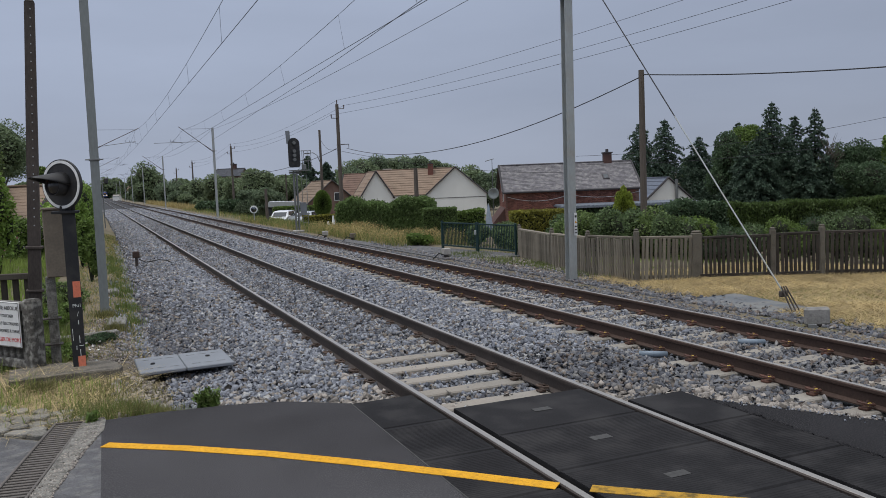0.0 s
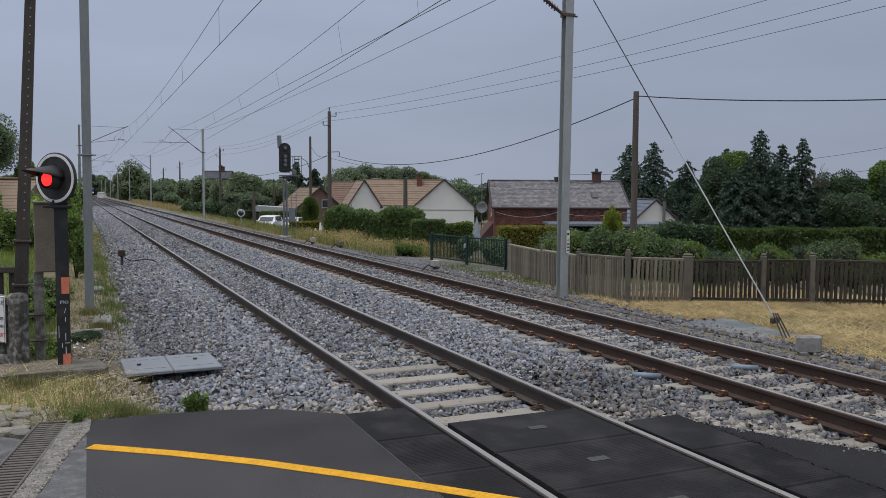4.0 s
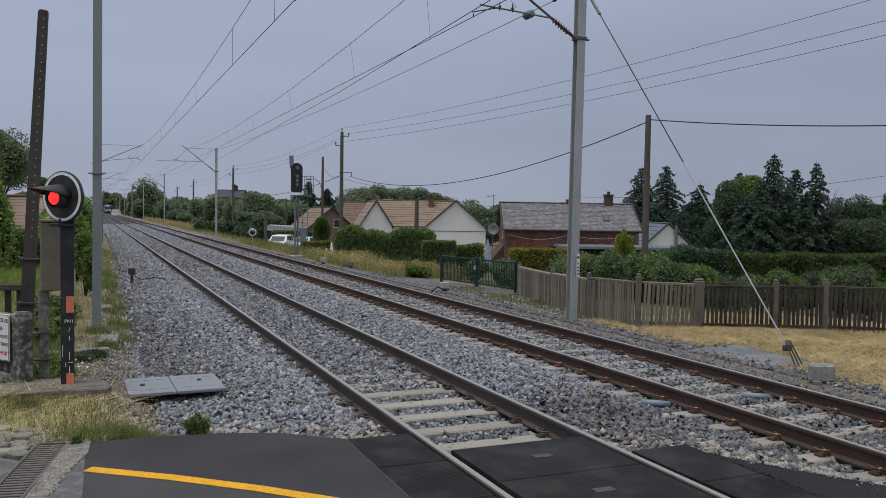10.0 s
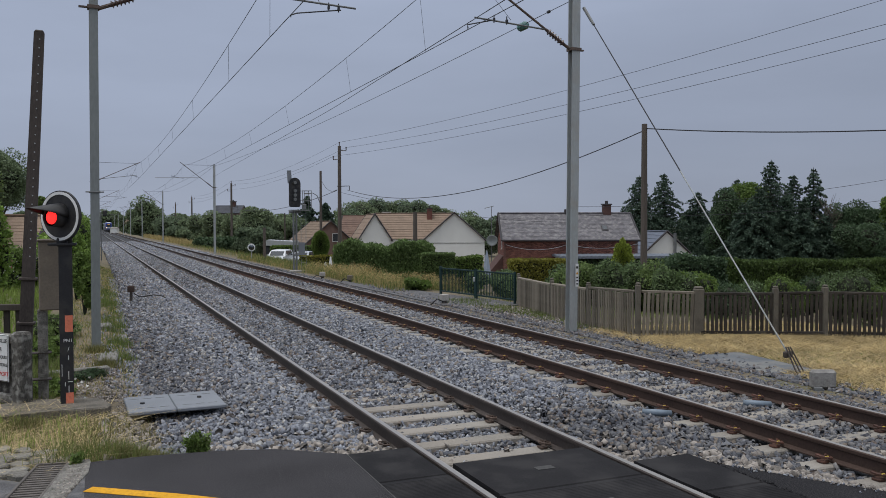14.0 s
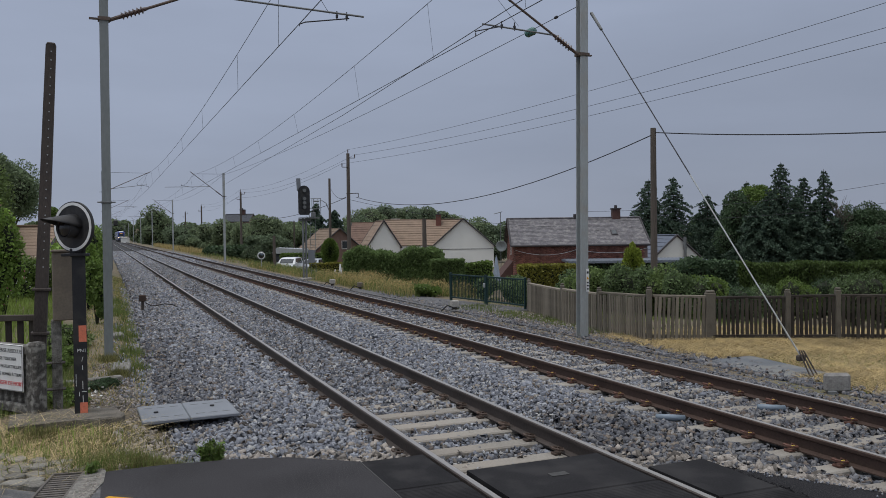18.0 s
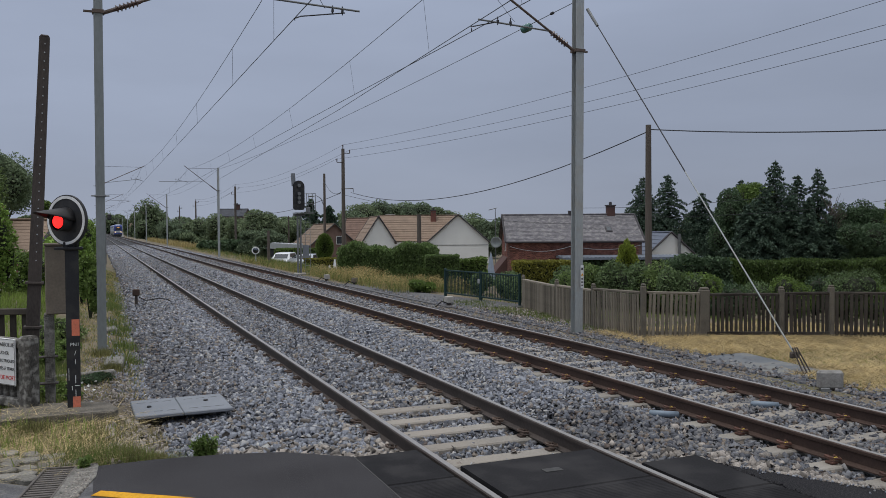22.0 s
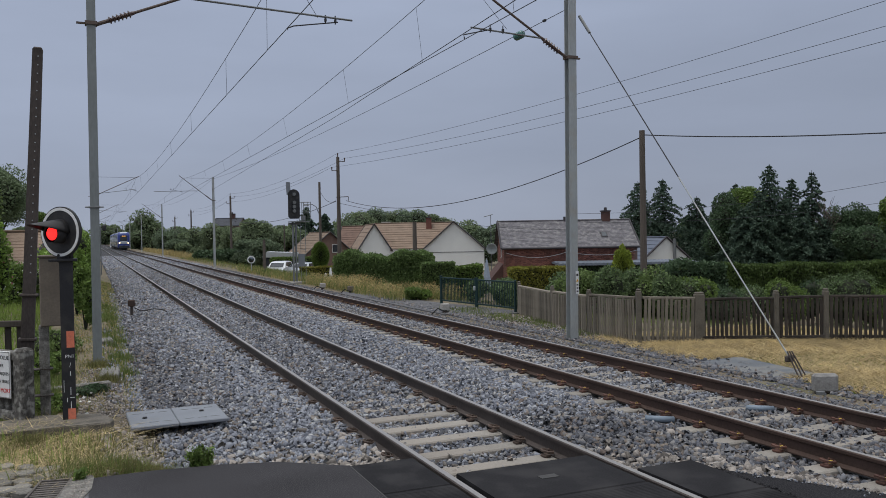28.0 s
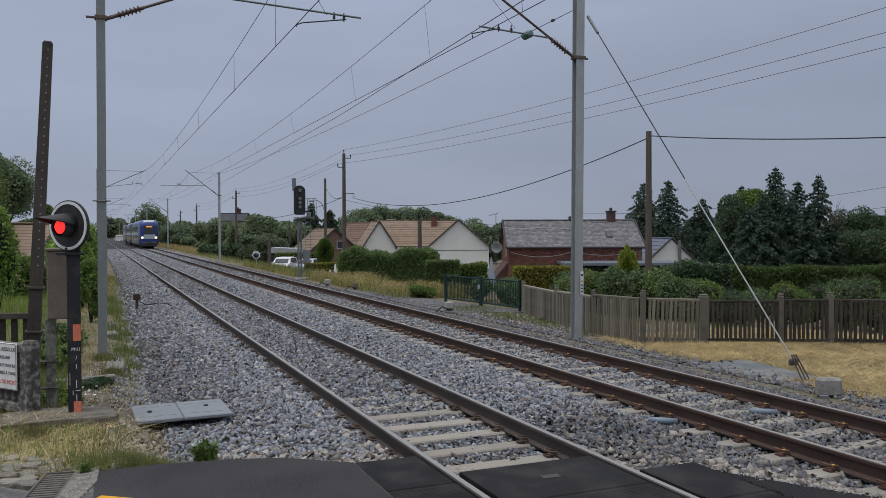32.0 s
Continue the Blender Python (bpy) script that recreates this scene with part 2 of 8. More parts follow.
M["asphalt_old"] = mat("asphalt_worn", (0.112, 0.111, 0.116), 0.95, var=0.5, scale=5, fine=120, bump=0.8, dist=0.008, tint=(0.21, 0.20, 0.19), tint_amt=0.5, tscale=9, spec=0.1)
cracked(M["asphalt_old"], 13.0, (0.085, 0.083, 0.082))
M["rubber"] = mat("rubber_mat", (0.0205, 0.0198, 0.0210), 0.8, var=0.35, scale=2.5, fine=60, bump=0.15, dist=0.002, rnd=0.15, tint=(0.042, 0.040, 0.040), tint_amt=0.55, tscale=2.5, spec=0.07)
M["yellow"] = mat("yellow_paint", (0.64, 0.325, 0.027), 0.9, var=0.2, scale=6, fine=140, bump=0.6, dist=0.004, tint=(0.40, 0.20, 0.03), tint_amt=0.6, tscale=40, spec=0.1)
M["yellow_worn"] = mat("worn_yellow_paint", (0.40, 0.225, 0.035), 0.9, var=0.35, scale=6, fine=140, bump=0.4, dist=0.003, tint=(0.10, 0.075, 0.03), tint_amt=0.85, tscale=14, spec=0.1)
M["concrete"] = mat("concrete", (0.36, 0.34, 0.31), 0.92, var=0.3, scale=2.5, fine=60, bump=0.5, dist=0.006, tint=(0.17, 0.16, 0.13), tint_amt=0.6, tscale=2.5)
M["concrete_dark"] = mat("lichen_concrete", (0.095, 0.088, 0.078), 0.95, var=0.6, scale=9, fine=70, bump=0.9, dist=0.012, rnd=0.15, tint=(0.34, 0.33, 0.30), tint_amt=0.7, tscale=13, stretch=(1, 1, 0.45))
M["fence_lichen"] = mat("mottled_concrete", (0.25, 0.24, 0.225), 0.95, var=0.4, scale=7, fine=60, bump=0.7, dist=0.008, tint=(0.13, 0.12, 0.11), tint_amt=0.6, tscale=14)
M["pad"] = mat("weathered_slab", (0.130, 0.138, 0.148), 0.95, var=0.25, scale=2, fine=50, bump=0.3, dist=0.004, tint=(0.22, 0.21, 0.18), tint_amt=0.5, tscale=2, spec=0.15)
M["steel_dull"] = mat("dull_worn_steel", (0.06, 0.058, 0.056), 0.7, 0.2, var=0.3, bump=0.1, spec=0.2)
M["plate"] = mat("grey_cover", (0.185, 0.197, 0.217), 0.7, 0.1, var=0.12, scale=3, fine=90, bump=0.2, dist=0.003)
M["galv"] = mat("galvanised_steel", (0.36, 0.38, 0.38), 0.55, 0.35, var=0.15, scale=3, fine=30, bump=0.1, dist=0.002, stretch=(1, 1, 0.3), tint=(0.34, 0.29, 0.22), tint_amt=0.3, tscale=3)
M["galv_mid"] = mat("galvanised_steel_mid", (0.215, 0.23, 0.225), 0.6, 0.3, var=0.15, scale=3, fine=30, bump=0.1, dist=0.002, stretch=(1, 1, 0.3))
M["sett"] = mat("stone_sett", (0.205, 0.192, 0.168), 0.92, var=0.4, scale=6, fine=50, bump=0.8, dist=0.012, rnd=0.3, tint=(0.10, 0.09, 0.065), tint_amt=0.6, tscale=9)
M["gutter"] = mat("broken_concrete", (0.20, 0.19, 0.17), 0.95, var=0.55, scale=8, fine=60, bump=1.0, dist=0.02, tint=(0.085, 0.08, 0.07), tint_amt=0.8, tscale=12)
M["slab_brown"] = mat("old_brown_slab", (0.145, 0.128, 0.105), 0.95, var=0.45, scale=5, fine=50, bump=0.8, dist=0.012, tint=(0.075, 0.068, 0.055), tint_amt=0.7, tscale=7)
M["lawn"] = leaf_mat("lawn_green", (0.20, 0.27, 0.06), trans=0.4)
M["galv_dark"] = mat("weathered_steel", (0.17, 0.175, 0.175), 0.6, 0.35, var=0.2, scale=3, fine=30, bump=0.1, dist=0.002)
M["iron"] = mat("old_iron", (0.068, 0.055, 0.048), 0.75, 0.25, var=0.4, scale=4, fine=50, bump=0.35, dist=0.004, stretch=(1, 1, 0.35))
M["grate"] = mat("worn_grate_steel", (0.125, 0.110, 0.098), 0.7, 0.3, var=0.35, scale=4, fine=50, bump=0.3, dist=0.003)
M["rod"] = mat("brown_rod", (0.12, 0.09, 0.075), 0.7, 0.3, var=0.3, scale=4, fine=40, bump=0.2, dist=0.003)
M["wire"] = mat("copper_wire", (0.045, 0.045, 0.05), 0.6, 0.4, var=0.2, bump=0)
M["black"] = mat("black_paint", (0.018, 0.018, 0.02), 0.55, var=0.35, scale=5, fine=50, bump=0.2, dist=0.003, tint=(0.05, 0.045, 0.04), tint_amt=0.6, tscale=5)
M["white"] = mat("white_paint", (0.68, 0.68, 0.67), 0.6, var=0.1, scale=5, fine=40, bump=0.1, dist=0.002, tint=(0.45, 0.43, 0.40), tint_amt=0.35, tscale=6)
M["orange"] = mat("orange_paint", (0.70, 0.20, 0.115), 0.8, var=0.2, scale=8, fine=60, bump=0.1, dist=0.002, tint=(0.30, 0.11, 0.07), tint_amt=0.6, tscale=16)
M["red_glow"] = mat("red_lamp_lit", (1.0, 0.022, 0.02), 0.4, var=0.05, bump=0, emit=1.7)
M["lens_dark"] = mat("dark_lens", (0.02, 0.018, 0.02), 0.2, var=0.2, bump=0, spec=0.5)
M["glass_green"] = mat("green_glass", (0.06, 0.16, 0.14), 0.12, var=0.2, bump=0, spec=0.7)
M["ceramic"] = mat("brown_ceramic", (0.075, 0.045, 0.038), 0.3, var=0.2, bump=0, spec=0.6)
M["box_tan"] = mat("weathered_box", (0.165, 0.138, 0.108), 0.85, var=0.25, scale=2, fine=40, bump=0.3, dist=0.004, tint=(0.12, 0.10, 0.08), tint_amt=0.5, tscale=3)
M["wood_post"] = mat("dark_wood", (0.10, 0.082, 0.068), 0.85, var=0.35, scale=3, fine=40, bump=0.4, dist=0.005, stretch=(1, 1, 0.08))
M["fence_wood"] = mat("weathered_plank", (0.182, 0.160, 0.127), 0.95, var=0.4, scale=3, fine=40, bump=0.5, dist=0.005, stretch=(2, 2, 0.2), rnd=0.35, tint=(0.24, 0.212, 0.172), tint_amt=0.5, tscale=2, spec=0.15)
M["fence_dark"] = mat("dark_plank", (0.046, 0.039, 0.033), 0.95, var=0.4, scale=3, fine=40, bump=0.5, dist=0.005, stretch=(2, 2, 0.2), rnd=0.35, tint=(0.10, 0.09, 0.075), tint_amt=0.4, tscale=3, spec=0.15)
M["fence_post"] = mat("fence_post_concrete", (0.110, 0.097, 0.077), 0.95, var=0.4, scale=4, fine=60, bump=0.6, dist=0.008, rnd=0.2, tint=(0.11, 0.10, 0.08), tint_amt=0.5, tscale=4)
M["tile_brown"] = mat("brown_grey_tile", (0.19, 0.142, 0.105), 0.9, var=0.3, scale=1.2, fine=14, bump=0.3, dist=0.01, spec=0.2)
M["gate_green"] = mat("green_gate_paint", (0.007, 0.029, 0.028), 0.6, var=0.15, scale=4, fine=30, bump=0.05, dist=0.001)
M["brick"] = mat("red_brick", (0.150, 0.062, 0.047), 0.9, var=0.3, scale=1.2, fine=22, bump=0.3, dist=0.005, rnd=0.4, tint=(0.14, 0.06, 0.05), tint_amt=0.4)
M["brick_wall"] = mat("brick_courses", (0.205, 0.084, 0.062), 0.9, var=0.45, scale=1.0, fine=9, bump=0.2, dist=0.004, island=0.45, tint=(0.16, 0.072, 0.060), tint_amt=0.5)
M["mortar"] = mat("brick_mortar", (0.17, 0.11, 0.09), 0.95, var=0.25, scale=2, fine=30, bump=0.4, dist=0.006)
M["slate"] = mat("old_slate", (0.128, 0.121, 0.128), 0.92, var=0.5, scale=2.5, fine=26, bump=0.5, dist=0.02, tint=(0.31, 0.295, 0.285), tint_amt=0.5, tscale=3.5, spec=0.2)
M["tile_tan"] = mat("tan_tile", (0.222, 0.160, 0.116), 0.85, var=0.25, scale=1.2, fine=14, bump=0.3, dist=0.01, rnd=0.2)
M["tile_red"] = mat("brown_tile", (0.17, 0.108, 0.082), 0.85, var=0.3, scale=1.2, fine=14, bump=0.3, dist=0.01, rnd=0.25)
M["tile_blue"] = mat("blue_grey_tile", (0.10, 0.115, 0.15), 0.6, var=0.2, scale=1.2, fine=14, bump=0.2, dist=0.01, rnd=0.2)
M["render_white"] = mat("white_render", (0.66, 0.65, 0.61), 0.92, var=0.07, scale=0.7, fine=40, bump=0.2, dist=0.004)
M["dark_trim"] = mat("dark_trim", (0.045, 0.04, 0.042), 0.7, var=0.2)
M["window_glass"] = mat("window_glass", (0.035, 0.04, 0.045), 0.08, var=0.2, bump=0, spec=0.6)
M["zinc"] = mat("zinc_roof", (0.15, 0.17, 0.20), 0.55, 0.3, var=0.15, bump=0.1)
M["leaf"] = leaf_mat("leaf_mid_green", (0.131, 0.194, 0.048))
M["leaf_mid"] = leaf_mat("hedge_green", (0.146, 0.203, 0.068))
M["leaf_dark"] = leaf_mat("leaf_dark_green", (0.066, 0.104, 0.052))
M["leaf_shrub"] = leaf_mat("leaf_shrub_green", (0.118, 0.168, 0.072), var=0.65)
M["leaf_hedge"] = leaf_mat("leaf_hedge_green", (0.122, 0.180, 0.060), var=0.6)
M["leaf_yew"] = leaf_mat("leaf_yew_green", (0.072, 0.108, 0.030), var=0.5)
M["leaf_conifer"] = leaf_mat("leaf_conifer", (0.060, 0.092, 0.062), var=0.55, trans=0.3)
M["leaf_bright"] = leaf_mat("leaf_bright_green", (0.20, 0.30, 0.066))
M["leaf_yellow"] = leaf_mat("leaf_yellow_green", (0.21, 0.20, 0.038))
M["leaf_lime"] = leaf_mat("leaf_lime", (0.25, 0.30, 0.055))
# next three: air haze mixed into the leaf colour, paler and greyer
M["leaf_grey"] = leaf_mat("leaf_haze_grey", (0.144, 0.188, 0.100))
M["leaf_far"] = leaf_mat("leaf_haze_pale", (0.176, 0.222, 0.122))
M["leaf_far_dim"] = leaf_mat("leaf_haze_mid", (0.142, 0.186, 0.110))
# near-black: the shade inside crowns and hedges is put into this colour
M["core"] = mat("painted_crown_shade", (0.020, 0.024, 0.012), 0.95, var=0.4, scale=3, fine=12, bump=0.4, dist=0.05)
M["bark"] = mat("bark", (0.075, 0.06, 0.048), 0.95, var=0.35, scale=4, fine=30, bump=0.7, dist=0.02, stretch=(1, 1, 0.3))
M["grass"] = leaf_mat("grass_green", (0.145, 0.185, 0.052), trans=0.35)
M["grass_olive"] = leaf_mat("grass_olive", (0.165, 0.16, 0.06), var=0.5, trans=0.3)
M["hay"] = leaf_mat("old_hay", (0.44, 0.35, 0.18), var=0.55, trans=0.15)
M["grass_dry"] = leaf_mat("grass_dry", (0.40, 0.315, 0.135), var=0.35, trans=0.3)
M["straw"] = leaf_mat("cut_straw", (0.45, 0.345, 0.170), var=0.6, trans=0.15)
M["flower_white"] = leaf_mat("flower_white", (0.72, 0.72, 0.68), var=0.1, trans=0.2)
M["flower_pink"] = leaf_mat("flower_pink", (0.62, 0.18, 0.30), var=0.2, trans=0.2)
M["train_blue"] = mat("train_blue", (0.022, 0.042, 0.20), 0.3, var=0.12, bump=0, spec=0.5)
M["train_grey"] = mat("train_grey", (0.40, 0.42, 0.45), 0.35, 0.2, var=0.08, bump=0)
M["train_side"] = mat("train_side_grey", (0.085, 0.10, 0.105), 0.35, 0.1, var=0.12, bump=0)
M["slate_dark"] = mat("dark_slate", (0.055, 0.058, 0.068), 0.85, var=0.3, scale=1.2, fine=14, bump=0.2, dist=0.01)
M["brick_dark"] = mat("dark_brown_brick", (0.085, 0.045, 0.038), 0.9, var=0.3, scale=2, fine=20, bump=0.3, dist=0.005)
M["clip_yellow"] = mat("yellow_insulator", (0.50, 0.36, 0.05), 0.6, var=0.25, bump=0)
M["train_dark"] = mat("train_dark", (0.03, 0.032, 0.036), 0.5, var=0.2, bump=0)
M["headlight"] = mat("headlight_lit", (1.0, 0.74, 0.40), 0.3, var=0.02, bump=0, emit=3.2)
M["dest"] = mat("destination_display", (1.0, 0.45, 0.08), 0.3, var=0.02, bump=0, emit=0.4)
M["car_white"] = mat("car_white", (0.60, 0.61, 0.62), 0.25, var=0.04, bump=0, spec=0.5)
M["car_silver"] = mat("car_silver", (0.42, 0.44, 0.47), 0.3, 0.4, var=0.04, bump=0)
M["tyre"] = mat("tyre", (0.022, 0.022, 0.022), 0.85, var=0.2, bump=0)
M["sign_red"] = mat("sign_red", (0.55, 0.03, 0.03), 0.6, var=0.1, bump=0)
M["sign_black"] = mat("sign_black", (0.03, 0.03, 0.03), 0.6, var=0.1, bump=0)
M["canvas"] = mat("blue_grey_canvas", (0.26, 0.30, 0.36), 0.9, var=0.15, scale=5, fine=30, bump=0.2)
M["pipe_blue"] = mat("blue_plastic_pipe", (0.17, 0.21, 0.255), 0.5, var=0.15, bump=0)
M["wood_plain"] = mat("plain_boards", (0.25, 0.18, 0.11), 0.85, var=0.3, scale=2, fine=25, bump=0.3)


# ---- helpers of this scene ----
def mesh_np(name, verts, faces, material, smooth=False):
    """Mesh from numpy arrays; faces all with one count of corners."""
    verts, faces = np.asarray(verts, np.float32), np.asarray(faces, np.int32)
    me = bpy.data.meshes.new(name)
    k = faces.shape[1]
    me.vertices.add(len(verts))
    me.vertices.foreach_set("co", verts.ravel())
    me.loops.add(faces.size)
    me.loops.foreach_set("vertex_index", faces.ravel())
    me.polygons.add(len(faces))
    me.polygons.foreach_set("loop_start", np.arange(0, faces.size, k, dtype=np.int32))
    if smooth:
        me.polygons.foreach_set("use_smooth", np.ones(len(faces), dtype=bool))
    me.update(calc_edges=True)
    me.materials.append(material)
    return me


def finish(bm, name, material, smooth=False):
    me = bpy.data.meshes.new(name)
    bmesh.ops.recalc_face_normals(bm, faces=bm.faces)
    bm.to_mesh(me)
    bm.free()
    for m_ in (material if isinstance(material, (list, tuple)) else [material]):
        me.materials.append(m_)
    if smooth:
        me.polygons.foreach_set("use_smooth", np.ones(len(me.polygons), dtype=bool))
    return me


def part(name, bm, material, parent=None, label="", smooth=False):
    """One bmesh as one mesh object, under a thing or a part."""
    ob = new(name, finish(bm, name, material, smooth) if isinstance(bm, bmesh.types.BMesh) else bm)
    if parent is not None:
        ob.parent = parent
    if label:
        ob["label"] = label
    return ob


def thing(name, m, label, category, group="", kind=""):
    ob = new(name)
    ob.matrix_world = m
    ob.empty_display_size = 0.2
    return tagged(ob, label, category, group, kind)


def box(bm, c, s, m=None, bevel=0.0, mi=0):
    """A box with centre c and size s."""
    r = bmesh.ops.create_cube(bm, size=1)
    vs = r["verts"]
    bmesh.ops.scale(bm, vec=s, verts=vs)
    bmesh.ops.translate(bm, vec=c, verts=vs)
    if bevel:
        es = list({e for v in vs for e in v.link_edges})
        rb = bmesh.ops.bevel(bm, geom=es, offset=bevel, segments=1, profile=0.5, affect="EDGES")
        vs = list({v for f in rb["faces"] for v in f.verts} | {v for v in vs if v.is_valid})
    if m is not None:
        bmesh.ops.transform(bm, matrix=m, verts=vs)
    if mi:
        for f in {f for v in vs for f in v.link_faces}:
            f.material_index = mi
    return vs


def bx(c, s, m=None, bevel=0.0):
    bm = bmesh.new()
    box(bm, c, s, m, bevel)
    return bm


def rod(bm, a, b, r, r2=None, sides=8):
    """A cylinder or cone from a to b."""
    a, b = Vector(a), Vector(b)
    d = b - a
    m = Matrix.Translation((a + b) / 2) @ d.to_track_quat("Z", "Y").to_matrix().to_4x4()
    bmesh.ops.create_cone(bm, cap_ends=True, segments=sides, radius1=r, radius2=r if r2 is None else r2, depth=d.length, matrix=m)


def rd(a, b, r, r2=None, sides=8):
    bm = bmesh.new()
    rod(bm, a, b, r, r2, sides)
    return bm


def tube(pts, r, sides=5):
    """A thin tube along points, as a bmesh."""
    bm = bmesh.new()
    pts = [Vector(p) for p in pts]
    rings = []
    for i, p in enumerate(pts):
        d = (pts[min(i + 1, len(pts) - 1)] - pts[max(i - 1, 0)]).normalized()
        q = d.to_track_quat("Z", "Y").to_matrix()
        rings.append([bm.verts.new(p + q @ Vector((r * math.cos(2 * math.pi * k / sides), r * math.sin(2 * math.pi * k / sides), 0))) for k in range(sides)])
    for u, v in zip(rings, rings[1:]):
        for k in range(sides):
            bm.faces.new((u[k], u[(k + 1) % sides], v[(k + 1) % sides], v[k]))
    bm.faces.new(rings[0][::-1])
    bm.faces.new(rings[-1])
    return bm


def turned(rows, sides=10):
    """A body of revolution along a straight axis: rows of (place, radius)."""
    bm = bmesh.new()
    q = (Vector(rows[-1][0]) - Vector(rows[0][0])).to_track_quat("Z", "Y").to_matrix()
    rings = [[bm.verts.new(Vector(p) + q @ Vector((r * math.cos(2 * math.pi * k / sides), r * math.sin(2 * math.pi * k / sides), 0))) for k in range(sides)] for p, r in rows]
    for u, v in zip(rings, rings[1:]):
        for k in range(sides):
            bm.faces.new((u[k], u[(k + 1) % sides], v[(k + 1) % sides], v[k]))
    bm.faces.new(rings[0][::-1])
    bm.faces.new(rings[-1])
    return bm


def sag(a, b, drop, n=12):
    a, b = Vector(a), Vector(b)
    return [a.lerp(b, i / n) - Vector((0, 0, drop * 4 * (i / n) * (1 - i / n))) for i in range(n + 1)]


def prism(bm, outline, y0, y1, axis="y"):
    """Extrude a closed outline of (u, z) along an axis."""
    def at(u, z, t):
        return (u, t, z) if axis == "y" else ((t, u, z) if axis == "x" else (u, z, t))
    a = [bm.verts.new(at(u, z, y0)) for u, z in outline]
    b = [bm.verts.new(at(u, z, y1)) for u, z in outline]
    n = len(outline)
    for i in range(n):
        bm.faces.new((a[i], a[(i + 1) % n], b[(i + 1) % n], b[i]))
    bm.faces.new(a)
    bm.faces.new(b[::-1])


def smoothstep(a):
    a = np.clip(a, 0, 1)
    return a * a * (3 - 2 * a)


RV, DV = (0.9196, -0.3929), (0.3929, 0.9196)          # across and along the main view
EYE = (-3.56, 0.05)


def place(u, d):
    """A spot u metres across and d metres along the main view from where the camera stands."""
    return EYE[0] + RV[0] * u + DV[0] * d, EYE[1] + RV[1] * u + DV[1] * d


VIEW = math.degrees(math.atan2(RV[1], RV[0]))          # turn that makes local x run across the view


# ---- ground ----
def ground_z(x, y):
    x, y = np.asarray(x, float), np.asarray(y, float)
    edge = np.clip(11.5 + (12 - y) * 0.4, 7.6, 11.5)
    s = x - edge
    right = -0.27 - 1.55 * smoothstep(s / 13) - 0.6 * smoothstep((s - 13) / 22)
    # further along, the bank drops to the lane behind the tall grass
    bank = -0.27 - 1.32 * smoothstep((x - 8.1) / 1.5) - 0.6 * smoothstep((x - 24) / 22)
    far = smoothstep((y - 27) / 8)
    right = right * (1 - far) + bank * far
    left = -0.07 - 0.25 * smoothstep((-5.0 - x) / 12) - 0.14 * smoothstep((x + 3.4) / 0.5)
    mid = -0.34 + 0 * x
    z = np.where(x > 5.6, right, np.where(x < -2.7, left, mid))
    bl = np.clip((x + 2.95) / 0.4, 0, 1)
    z = np.where((x > -2.95) & (x < -2.55), left * (1 - bl) + mid * bl, z)
    br = np.clip((x - 5.2) / 0.6, 0, 1)
    z = np.where((x > 5.2) & (x < 5.8), mid * (1 - br) + right * br, z)
    road = (y < 7.9) & (x > -12) & (x < 2.4)
    return np.where(road, np.minimum(z, -0.12), z)


def gz(x, y):
    return float(ground_z(x, y))


def ground():
    def axis(marks):
        out = []
        for a, b, st in marks:
            out += list(np.arange(a, b, st))
        return np.array(out + [marks[-1][1]])
    xs = axis([(-3000, -300, 300), (-300, -40, 20), (-40, -10, 2), (-10, 14, 0.25), (14, 50, 1), (50, 300, 20), (300, 3000, 300)])
    ys = axis([(-3000, -300, 300), (-300, -20, 20), (-20, 2, 1), (2, 34, 0.25), (34, 100, 1), (100, 300, 10), (300, 3000, 300)])
    X, Y = np.meshgrid(xs, ys)
    Z = ground_z(X, Y)
    rng = np.random.default_rng(3)
    near = (np.abs(X) < 16) & (np.abs(Y) < 40) & ~((Y < 7.9) & (X < 2.6)) & ((X > 6.2) | (X < -3.0))
    Z = Z + near * rng.uniform(-0.012, 0.012, Z.shape)
    nx, ny = len(xs), len(ys)
    i = np.arange(nx * ny).reshape(ny, nx)
    faces = np.stack([i[:-1, :-1], i[:-1, 1:], i[1:, 1:], i[1:, :-1]], -1).reshape(-1, 4)
    me = mesh_np("ground", np.stack([X, Y, Z], -1).reshape(-1, 3), faces, M["soil"], True)
    tagged(new("ground", me), "brown and green earth with dry patches beside the tracks", "ground", kind="structure")


ground()

T2 = 3.69
RAILX = (-0.7535, 0.7535, T2 - 0.7535, T2 + 0.7535)


# ---- ballast bed and stones ----
def bed_z(x, y):
    """Top of the ballast: fuller between the sleepers of the first track away from the crossing, a shoulder at each side."""
    x, y = np.asarray(x, float), np.asarray(y, float)
    z = np.full(np.broadcast(x, y).shape, -0.185)
    in1 = np.abs(x) < 0.66
    z = np.where(in1, np.where(y > 11.1, -0.150, np.where(y > 9.8, -0.178, -0.205)), z)
    out1 = (x < -0.85)
    z = np.where(out1, -0.135, z)
    mid = (x > 0.86) & (x < T2 - 0.92)
    z = np.where(mid, -0.11 + 0.05 * np.cos((x - 1.85) * 3.2), z)
    in2 = (x > T2 - 0.66) & (x < T2 + 0.66)
    z = np.where(in2, -0.18, z)
    z = np.where((x >= T2 - 1.35) & (x <= T2 - 0.86), -0.205, z)
    z = np.where((x > T2 + 0.86), -0.185 - 0.10 * smoothstep((x - T2 - 1.2) / 1.0), z)
    z = np.where(x < -1.6, -0.135 - 0.055 * smoothstep((-1.6 - x) / 1.2), z)
    return z


